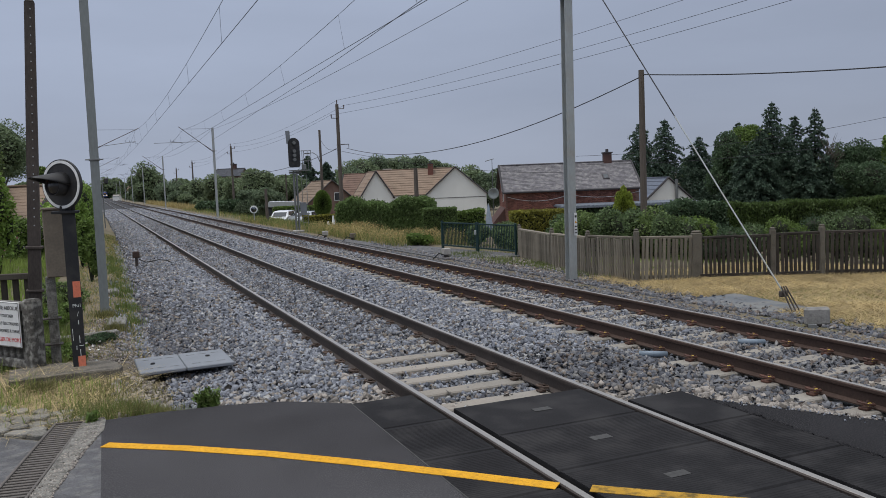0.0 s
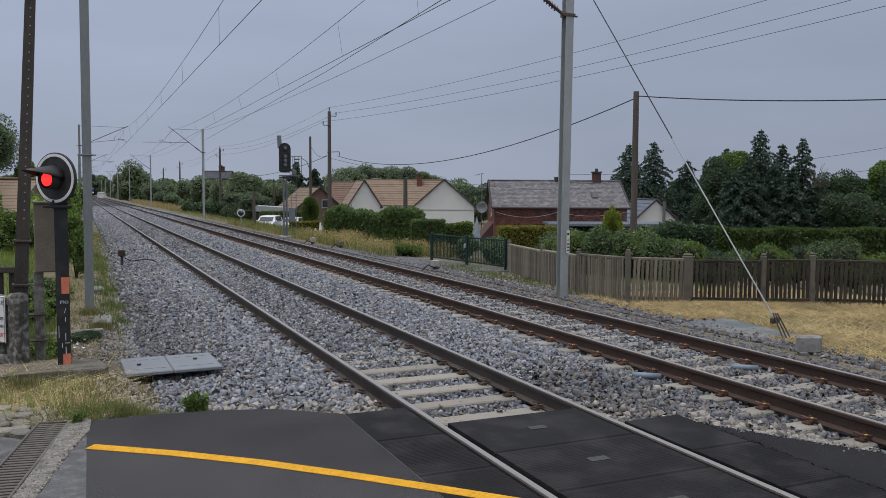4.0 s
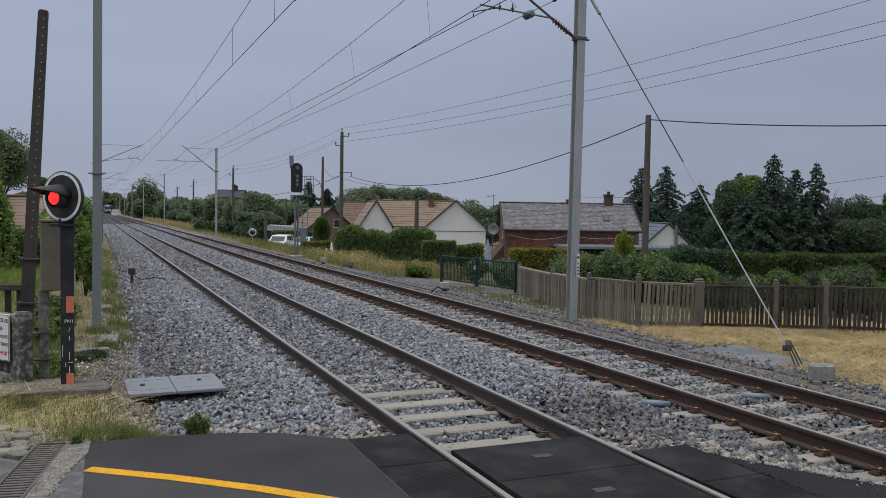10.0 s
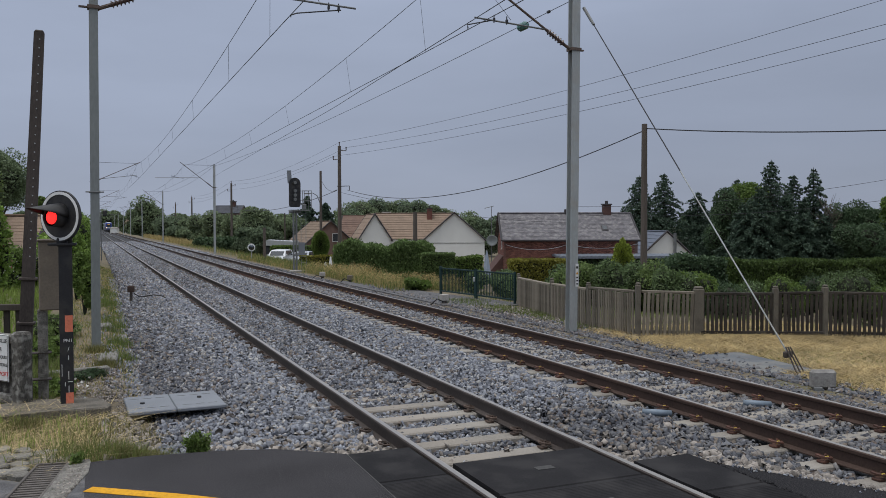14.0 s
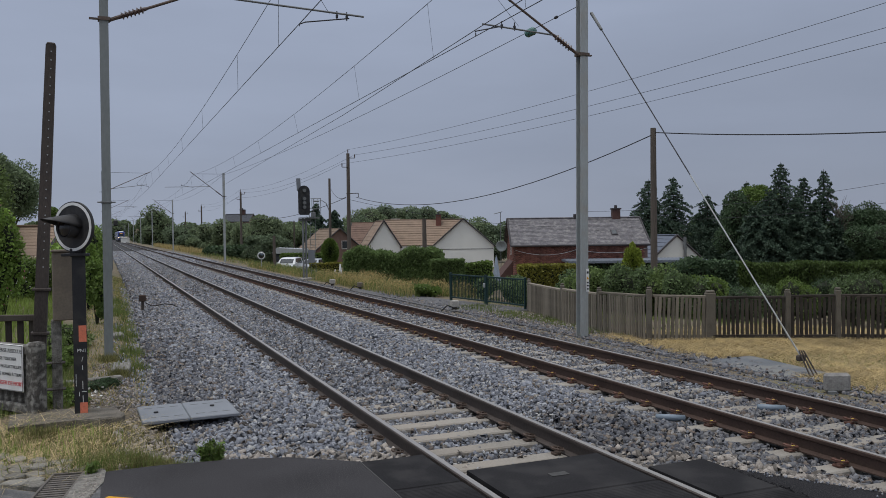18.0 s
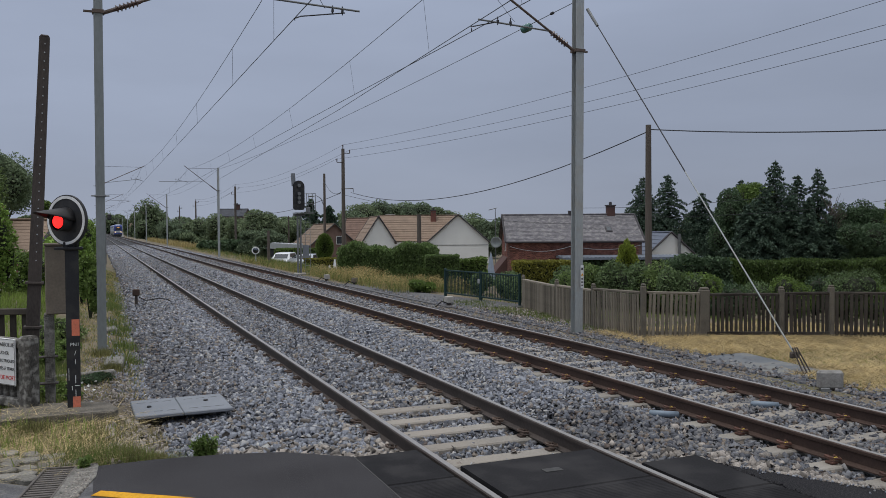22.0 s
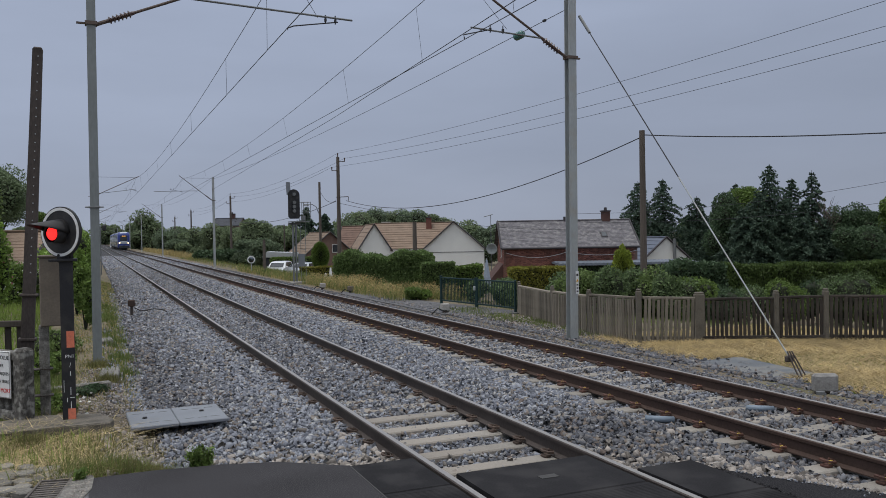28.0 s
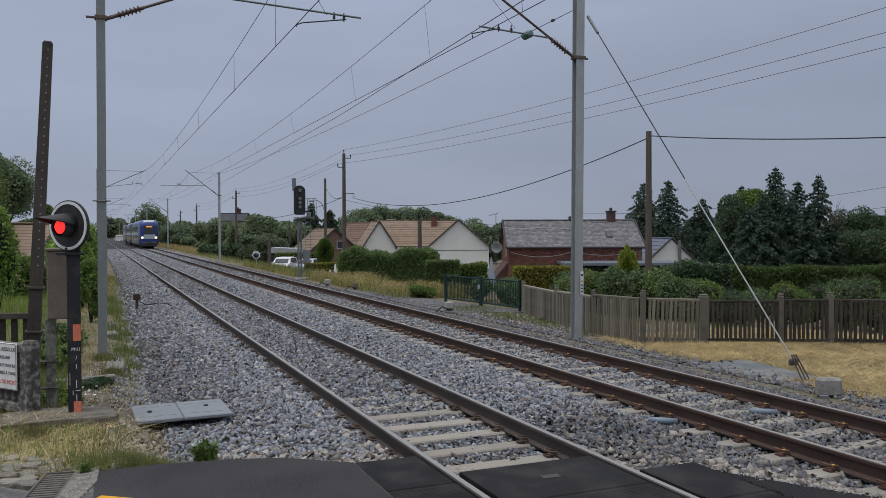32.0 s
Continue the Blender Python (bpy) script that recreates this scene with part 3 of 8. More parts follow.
def left_edge(y):
    """The x at which the ballast gives way to the path."""
    return np.interp(y, [7, 11, 14, 20, 32, 50], [-2.85, -2.9, -2.95, -2.79, -2.58, -2.5])


def ballast():
    xs = np.arange(-3.0, 6.15, 0.1)
    ys = np.concatenate([np.arange(3.2, 34, 0.12), np.arange(34, 120, 1.5), np.arange(120, 1000, 20)])
    X, Y = np.meshgrid(xs, ys)
    rng = np.random.default_rng(5)
    Z = bed_z(X, Y) - 0.042 + rng.uniform(-0.012, 0.012, X.shape) * (Y < 60)
    Z = np.where(X < left_edge(Y) - 0.02, -0.40, Z)
    nx, ny = len(xs), len(ys)
    i = np.arange(nx * ny).reshape(ny, nx)
    faces = np.stack([i[:-1, :-1], i[:-1, 1:], i[1:, 1:], i[1:, :-1]], -1).reshape(-1, 4)
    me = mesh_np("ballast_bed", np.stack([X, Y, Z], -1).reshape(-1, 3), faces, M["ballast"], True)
    tagged(new("ballast_bed", me), "near-black ballast bed, shade between the stones painted into its colour", "ballast", kind="stuff")


ballast()
STONE_V = np.array([(x, y, z) for z in (-0.7, 0.7) for x, y in ((-0.8, -0.7), (0.9, -0.6), (0.75, 0.75), (-0.85, 0.65))], float)
STONE_F = np.array([(4, 5, 6), (4, 6, 7), (0, 1, 5), (0, 5, 4), (1, 2, 6), (1, 6, 5), (2, 3, 7), (2, 7, 6), (3, 0, 4), (3, 4, 7)])


def stones(name, pts, size, material, seed, label):
    """Many crushed stones joined in one mesh."""
    rng = np.random.default_rng(seed)
    n = len(pts)
    q = rng.normal(size=(n, 4)) * np.array([1.0, 0.42, 0.42, 1.0])
    q /= np.linalg.norm(q, axis=1)[:, None]
    w, x, y, z = q.T
    Rm = np.stack([1 - 2 * (y * y + z * z), 2 * (x * y - z * w), 2 * (x * z + y * w), 2 * (x * y + z * w), 1 - 2 * (x * x + z * z), 2 * (y * z - x * w),
                   2 * (x * z - y * w), 2 * (y * z + x * w), 1 - 2 * (x * x + y * y)], -1).reshape(n, 3, 3)
    sc = (size * rng.uniform(0.55, 1.35, n))[:, None] * rng.uniform(0.6, 1.25, (n, 3)) * np.array([1.25, 0.95, 0.82])
    base = STONE_V[None] * rng.uniform(0.72, 1.15, (n, 8, 1)) + rng.uniform(-0.28, 0.28, (n, 8, 3))
    v = np.einsum("nij,nkj->nki", Rm, base * sc[:, None, :]) + pts[:, None, :]
    f = (STONE_F[None] + (np.arange(n) * 8)[:, None, None]).reshape(-1, 3)
    ob = new(name, mesh_np(name, v.reshape(-1, 3), f, material))
    return tagged(ob, label, "ballast", kind="stuff")


def crossing_edge(x):
    """The y at which the crossing ends and the open ballast begins."""
    return np.interp(x, [-3.6, -2.5, -1.45, -0.8, -0.66, 0.68, 0.70, 1.45, 1.84, 2.25, 2.9], [7.85, 7.78, 7.24, 7.18, 6.57, 6.52, 6.0, 5.72, 5.05, 4.42, 3.4])


def scatter(x0, x1, y0, y1, density, seed, lift=0.0, clear=True):
    rng = np.random.default_rng(seed)
    n = int((x1 - x0) * (y1 - y0) * density)
    x, y = rng.uniform(x0, x1, n), rng.uniform(y0, y1, n)
    ok = (y > crossing_edge(x) + 0.03) & (x > left_edge(y) + rng.normal(0, 0.07, n))
    for r in RAILX:
        ok &= np.abs(x - r) > 0.10
    # tops of the sleepers stay mostly bare
    for c, lo, hi, full in ((0.0, 6.60, 11.0, 0.66), (T2, 6.30, 1e9, 1.3)):
        ph = np.abs((y - lo + 0.3) % 0.6 - 0.3)
        on = (ph < 0.135) & (np.abs(x - c) < full) & (y < hi)
        keep = rng.uniform(0, 1, n) < (np.clip((y - 6.5) * 0.16, 0.04, 0.8) if c == 0 else np.where(np.abs(x - c) < 0.6, np.where(y < 16, 0.42, 0.55), np.where(x < c, np.where(y < 8.5, 0.5, 0.10), 0.45)))
        ok &= (~on | keep)
    # the rail clips stand clear of the stones
    for c, lo in ((0.0, 6.60), (T2, 6.30)):
        ph = np.abs((y - lo + 0.3) % 0.6 - 0.3)
        for s in (-0.7535, 0.7535):
            ok &= ~((ph < 0.10) & (np.abs(x - c - s) < 0.20))
    x, y = x[ok], y[ok]
    z = bed_z(x, y) + rng.uniform(-0.030, 0.006, len(x)) + lift
    return np.stack([x, y, z], -1)


def dark_stone_mask(p, seed):
    """True for the darker, browner stones: between the rails, along the path edge and beside the crossing."""
    r = np.random.default_rng(seed)
    x, y = p[:, 0] + r.normal(0, 0.12, len(p)), p[:, 1] + r.normal(0, 0.35, len(p))
    u = r.uniform(0, 1, len(p))
    a = (x > 0.9) & (x < 2.85) & (y < 7.7 + 0.5 * (2.0 - np.abs(x - 1.6)))
    a |= (x > 5.0) | ((x > 2.9) & (y < 8.6))
    a |= (np.abs(x) < 0.7) & (u < 0.5)
    a |= (np.abs(x - T2) < 0.95) & (u < 0.6)
    a |= (x < -2.35) & (y > 10.6) & (y < 19) & (u < 0.85)
    # left shoulder: browner stones, also darkened to paint a shaded slope
    a |= (x < -1.75) & (y > 10.0) & (u < 0.5)
    return a | (u < 0.10)


for x0, x1, y0, y1, dens, size, seed, lift in ((-2.95, 6.1, 3.3, 14, 780, 0.0262, 11, 0.0), (-2.95, 6.1, 14, 30, 420, 0.030, 12, 0.0), (-2.9, 6.0, 30, 70, 130, 0.038, 13, 0.01)):
    near = scatter(x0, x1, y0, y1, dens, seed, lift)
    old = dark_stone_mask(near, seed + 40)
    stones("ballast_stones", near[~old], size, M["stone"], seed + 10, "loose grey-blue crushed ballast stones along the tracks")
    stones("ballast_stones", near[old], size, M["stone_dark"], seed + 20, "darker brown-grey ballast stones between the rails")
stones("ballast_stones", scatter(-2.9, 6.0, 70, 130, 24, 14, 0.01), 0.065, M["stone"], 29, "grey-blue crushed ballast stones further along the tracks")
er = np.random.default_rng(32)
ey = er.uniform(11.1, 40, 2600)
ex = left_edge(ey) - er.exponential(0.13, 2600)
stones("ballast_stones", np.stack([ex, ey, ground_z(ex, ey) + 0.008], -1)[ex > -3.6], 0.028, M["stone"], 25, "stray ballast stones spread over the path edge")
ex, ey = 6.05 + er.exponential(0.22, 5200), er.uniform(6.5, 30, 5200)
stones("ballast_stones", np.stack([ex, ey, ground_z(ex, ey) + 0.012], -1)[ex < 7.0], 0.036, M["stone_dark"], 26, "stray ballast stones at the edge of the mown strip")
ex, ey = er.uniform(6.1, 7.7, 2600), er.uniform(14.2, 24, 2600)
stones("ballast_stones", np.stack([ex, ey, ground_z(ex, ey) + 0.006], -1), 0.030, M["stone_warm"], 28, "brownish gravel at the foot of the fence")
ex, ey = er.uniform(-3.5, -2.4, 700), er.uniform(8.0, 10.2, 700)
okc = ~((ex > -3.25) & (ey > 9.95))
stones("ballast_stones", np.stack([ex, ey, ground_z(ex, ey) + 0.01], -1)[okc], 0.028, M["stone_warm"], 27, "brownish loose stones beside the slab")
ex, ey = er.uniform(-3.75, -2.85, 2200), er.uniform(10.2, 15, 2200)
stones("path_gravel", np.stack([ex, ey, ground_z(ex, ey) + 0.004], -1)[~((ex < -3.3) & (ey < 10.8))], 0.016, M["stone_warm"], 33, "fine brown gravel trodden into the path")
wr = np.random.default_rng(31)
wx = wr.uniform(-2.6, 2.6, 1500)
wy = crossing_edge(wx) + 0.04 + wr.exponential(0.35, 1500)
okw = np.all([np.abs(wx - r) > 0.1 for r in RAILX], axis=0) & ((np.abs(wx) > 0.66) | (wr.uniform(0, 1, 1500) < 0.25))
stones("ballast_stones", np.stack([wx, wy, bed_z(wx, wy) + 0.012], -1)[okw], 0.034, M["stone_warm"], 24, "brownish ballast stones along the edge of the crossing")


# ---- rails and sleepers ----
RAIL = [(-0.07, -0.172), (0.07, -0.172), (0.07, -0.160), (0.012, -0.140), (0.010, -0.048), (0.034, -0.036), (0.036, -0.008), (0.028, 0.0),
        (-0.028, 0.0), (-0.036, -0.008), (-0.034, -0.036), (-0.010, -0.048), (-0.012, -0.140), (-0.07, -0.160)]


def rails():
    for i, x in enumerate(RAILX):
        t = thing("rail", pose(x, 0, 0), "steel rail with " + ("polished top and dark rusty web" if i < 2 else "worn top and brown rusty web"), "rail", "rails of the two tracks")
        bm = bmesh.new()
        prism(bm, RAIL, -25, 900)
        part("rail_body", bm, M["rail_dark"] if i < 2 else M["rail"], t)
        bm = bmesh.new()
        w = 0.026 if i < 2 else 0.022
        prism(bm, [(-w, 0.001), (w, 0.001), (w * 0.9, 0.004), (-w * 0.9, 0.004)], -25, 900)
        part("running_surface", bm, M["rail_top"], t, "bright polished running surface")


rails()


def sleepers():
    """Concrete sleepers, one object each near the camera, with their rail clips."""
    bm = bmesh.new()
    prism(bm, [(-0.13, -0.37), (0.13, -0.37), (0.115, -0.19), (0.10, -0.175), (-0.10, -0.175), (-0.115, -0.19)], -1.25, 1.25, "x")
    body = finish(bm, "sleeper", M["sleeper"])
    bm = bmesh.new()
    pts = [(0.0, -0.06, 0.0), (0.03, -0.062, 0.022), (0.075, -0.045, 0.03), (0.085, 0.0, 0.03), (0.06, 0.04, 0.026), (0.02, 0.045, 0.02), (0.0, 0.01, 0.022), (0.04, 0.0, 0.04)]
    clip = tube(pts, 0.011, 5)
    box(clip, (0.06, 0, -0.008), (0.06, 0.07, 0.02), bevel=0.005)
    clips = {0: finish(clip, "rail_clip", M["clip_dark"])}
    clips[1] = clips[0].copy()
    clips[1].materials[0] = M["clip"]
    pad = finish(bx((0, 0, 0), (0.035, 0.018, 0.022), None, 0.004), "insulator", M["clip_yellow"])
    for k, c in enumerate((0.0, T2)):
        for i in range(96):
            y = 6.60 + 0.6 * i if k == 0 else 6.30 + 0.6 * (i - 4)
            t = new("sleeper", body)
            t.matrix_world = pose(c, y, 0)
            tagged(t, "pale concrete railway sleeper half sunk in ballast", "sleeper", "sleepers of the tracks")
            if i < 72:
                for s in (-1, 1):
                    for o in (-1, 1):
                        q = new("rail_clip", clips[k])
                        q.parent = t
                        q.matrix_local = pose(s * 0.7535 + o * 0.056, 0, -0.150, 0, 0, 0 if o > 0 else 180) @ Matrix.Scale(1.3, 4)
                        if k == 1 and i < 44:
                            w = new("insulator", pad)
                            w.parent = q
                            w.matrix_local = pose(0.055, 0.030, 0.026)


sleepers()


# ---- level crossing ----
def road():
    # dark asphalt apron up to the mats on the left, and the strip beyond them
    def sheet(name, outline, z0, z1, material, label, cat="road"):
        bm = bmesh.new()
        prism(bm, outline, z0, z1, "z")
        return tagged(new(name, finish(bm, name, material)), label, cat, kind="structure")
    sheet("road_fresh", [(-1.445, 7.20), (-2.0, 7.62), (-2.5, 7.77), (-3.1, 7.85), (-3.62, 7.84), (-3.625, 7.04), (-3.0, 6.58), (-2.43, 6.10), (-1.9, 5.58), (-1.445, 5.105)], -0.3, 0.0,
          M["asphalt"], "fresh dark asphalt between the yellow line and the ballast")
    sheet("road", [(-1.445, 5.105), (-1.9, 5.58), (-2.43, 6.10), (-3.0, 6.58), (-3.625, 7.04), (-3.63, 6.6), (-3.66, 4.0), (-3.7, -12), (-1.445, -12)], -0.3, 0.0,
          M["asphalt_mid"], "worn grey asphalt road leading onto the level crossing")
    sheet("road_edge", [(1.452, 5.69), (1.60, 5.45), (1.84, 5.03), (2.05, 4.7), (2.25, 4.38), (2.62, 3.6), (2.75, -12), (1.455, -12)], -0.3, -0.012,
          M["asphalt_dark"], "dark asphalt strip between the two tracks on the crossing")
    sheet("road_beyond", [(5.25, 3.2), (9.0, 2.0), (30, -2), (30, -12), (5.25, -12)], -0.4, -0.02, M["asphalt"], "asphalt road beyond the second track")
    sheet("old_road", [(-3.76, 7.95), (-3.575, 7.80), (-3.575, 6.6), (-3.6, -12), (-4.12, -12), (-3.98, 5.9)], -0.3, -0.006, M["asphalt_old"], "worn patched asphalt strip beside the drain")
    sheet("pavement", [(-4.11, 7.55), (-4.30, 6.5), (-4.48, 5.6), (-4.14, 5.56), (-4.14, -12), (-12, -12), (-12, 9.0), (-4.46, 7.88)], -0.3, -0.03, M["asphalt_old"], "cracked old grey tarmac beside the drain", "pavement")
    bm = bmesh.new()
    pts = [(-3.60, 7.02), (-3.0, 6.58), (-2.43, 6.10), (-1.9, 5.58), (-1.44, 5.10), (-0.83, 4.44)]
    w = 0.060
    def strip(pts):
        l, r = [], []
        for i, p in enumerate(pts):
            a, b = Vector(pts[max(i - 1, 0)]), Vector(pts[min(i + 1, len(pts) - 1)])
            n_ = Vector((-(b - a).y, (b - a).x)).normalized() * w
            l.append(bm.verts.new((p[0] + n_.x, p[1] + n_.y, 0.006)))
            r.append(bm.verts.new((p[0] - n_.x, p[1] - n_.y, 0.006)))
        for i in range(len(pts) - 1):
            bm.faces.new((l[i], r[i], r[i + 1], l[i + 1]))
    for line, m_, lab in ((pts, "yellow", "yellow painted line across the asphalt"), ([(-0.66, 4.30), (0.0, 3.70), (0.66, 3.12)], "yellow_worn", "worn yellow line on the rubber deck"), ([(0.84, 2.95), (1.4, 2.45)], "yellow_worn", "worn yellow line on the rubber deck")):
        bm = bmesh.new()
        strip(line)
        up = bmesh.ops.extrude_face_region(bm, geom=bm.faces[:])
        bmesh.ops.translate(bm, verts=[v for v in up["geom"] if isinstance(v, bmesh.types.BMVert)], vec=(0, 0, -0.004))
        tagged(new("road_marking", finish(bm, "road_marking", M[m_])), lab, "road marking", kind="structure")


road()


def crossing_mats():
    t = thing("crossing_deck", pose(0, 0, 0), "black ribbed rubber crossing deck between and beside the rails", "crossing deck", kind="")
    for x0, x1, top, L in ((-1.435, -0.835, 7.19, 0.92), (-0.665, 0.665, 6.545, 0.925), (0.835, 1.425, 5.98, 0.92)):
        y = top
        i = 0
        while y > -6:
            bm = bmesh.new()
            ya, yb = y - L + 0.006, y - 0.006
            out = [(ya, -0.15), (ya, -0.012), (ya + 0.012, 0.0)]
            if 0 < i < 5:
                n = 26
                for k in range(n):
                    q = ya + 0.05 + (L - 0.112) * k / n
                    st = (L - 0.112) / n
                    out += [(q, 0.0), (q + st * 0.2, 0.0035), (q + st * 0.6, 0.0035), (q + st * 0.8, 0.0)]
            out += [(yb - 0.012, 0.0), (yb, -0.012), (yb, -0.15)]
            prism(bm, out[::-1], x0, x1, "x")
            p = part("panel", bm, M["rubber"], t)
            if x0 < 0 < x1:
                bm = bmesh.new()
                box(bm, (0, y - 0.45, 0.002), (0.17, 0.09, 0.006))
                part("lifting_plate", bm, M["steel_dull"], p, "small worn steel lifting plate")
            y -= L
            i += 1
    for x in (-1.44, ):
        part("edge_strip", bx((x, 0.6, -0.062), (0.012, 13.2, 0.13)), M["steel_dull"], t, "thin dull steel edge strip")


crossing_mats()
cr_ = np.random.default_rng(77)
cx, cy = 1.445 + cr_.normal(0, 0.013, 420), cr_.uniform(2.2, 5.72, 420)
stones("asphalt_crumbs", np.stack([cx, cy, np.full(420, -0.008)], -1), 0.011, M["asphalt_dark"], 78, "loose asphalt crumbs along the joint of the deck")
cx = cr_.uniform(1.5, 2.7, 160)
cy = crossing_edge(cx) - cr_.exponential(0.06, 160)
stones("asphalt_crumbs", np.stack([cx, cy, np.full(160, -0.006)], -1), 0.010, M["stone"], 79, "small chips of stone on the edge of the asphalt")


def drain():
    # channel grate with rungs, concrete gutter and stone setts
    a, b = Vector((-3.885, 7.93, 0)), Vector((-4.32, 5.6, 0))
    d = (b - a)
    ang = math.degrees(math.atan2(d.y, d.x)) + 90
    L = d.length
    t = thing("drain_grate", pose(a.x, a.y, -0.02, 0, 0, ang), "rusty brown steel drain grate in the tarmac", "drain grate")
    for s in (-0.125, 0.125):
        part("side_bar", bx((s, -L / 2, 0), (0.022, L, 0.05), None, 0.004), M["grate"], t)
    part("end_bar", bx((0, 0, 0), (0.27, 0.022, 0.05), None, 0.004), M["grate"], t)
    bar = finish(bx((0, 0, 0), (0.23, 0.026, 0.03), None, 0.004), "rung", M["grate"])
    for i in range(int(L / 0.062)):
        q = new("rung", bar)
        q.parent = t
        q.matrix_local = pose(0, -0.05 - i * 0.062, 0.0)
    # solid box whose dark colour paints the shade of an open channel
    part("channel", bx((0, -L / 2, -0.08), (0.30, L + 0.04, 0.10)), M["dark_trim"], t, "solid dark box under the grate, coloured as channel shade")
    bm = bmesh.new()
    prism(bm, [(-3.70, 8.02), (-3.58, 7.86), (-3.60, 7.5), (-3.78, 6.9), (-4.03, 5.6), (-4.165, 5.6), (-3.75, 7.95)], -0.3, 0.004, "z")
    tagged(new("gutter", finish(bm, "gutter", M["gutter"])), "rough broken concrete edging beside the drain", "kerb", kind="structure")
    rng = random.Random(4)
    setts = []
    for k in range(6):
        bm = bmesh.new()
        w_, d_ = rng.uniform(0.095, 0.125), rng.uniform(0.075, 0.10)
        out = [(math.cos(a) * w_ * rng.uniform(0.9, 1.12), math.sin(a) * d_ * rng.uniform(0.85, 1.2)) for a in (0.5 + rng.uniform(-0.2, 0.2), 1.1, 2.3 + rng.uniform(-0.2, 0.2), 2.9, 3.8, 4.9 + rng.uniform(-0.3, 0.3), 5.7)]
        prism(bm, out, -0.06, 0.055, "z")
        bmesh.ops.bevel(bm, geom=[e for e in bm.edges if e.verts[0].co.z > 0 and e.verts[1].co.z > 0], offset=0.010, segments=1, affect="EDGES")
        setts.append(finish(bm, "sett", M["sett"]))
    row = thing("stone_paving", pose(0, 0, 0), "worn grey stone setts with weeds between them", "paving", kind="structure")
    for i in range(6):
        for j in range(5):
            q = new("stone", rng.choice(setts))
            q.parent = row
            q.matrix_local = pose(-4.15 - 0.72 * 0.235 * i - 0.004 * j + rng.uniform(-0.02, 0.02), 7.72 + 0.66 * 0.225 * i + 0.205 * j + rng.uniform(-0.02, 0.02), -0.060 + rng.uniform(-0.012, 0.010), rng.uniform(-4, 4), rng.uniform(-4, 4), 136 + rng.uniform(-12, 12))
    for x, y, sx, sy, r in ((-3.98, 8.22, 0.24, 0.2, 6), (-3.76, 8.16, 0.2, 0.17, -8), (-4.0, 8.46, 0.30, 0.18, 3)):
        part("slab", bx((0, 0, 0), (sx, sy, 0.1), pose(x, y, -0.07, 0, 0, r), 0.02), M["sett"], row)


drain()
gr_ = np.random.default_rng(90)
gy = gr_.uniform(5.7, 7.95, 2600)
gx = np.interp(gy, [5.6, 6.9, 7.5, 7.95], [-4.10, -3.83, -3.69, -3.67]) + gr_.uniform(-0.085, 0.075, 2600)
stones("gutter_chips", np.stack([gx, gy, np.full(2600, -0.0035)], -1), 0.009, M["stone_warm"], 91, "coarse stone chips showing in the broken concrete edging")


# ---- overhead line ----
CONTACT, MESS = 6.12, 7.35


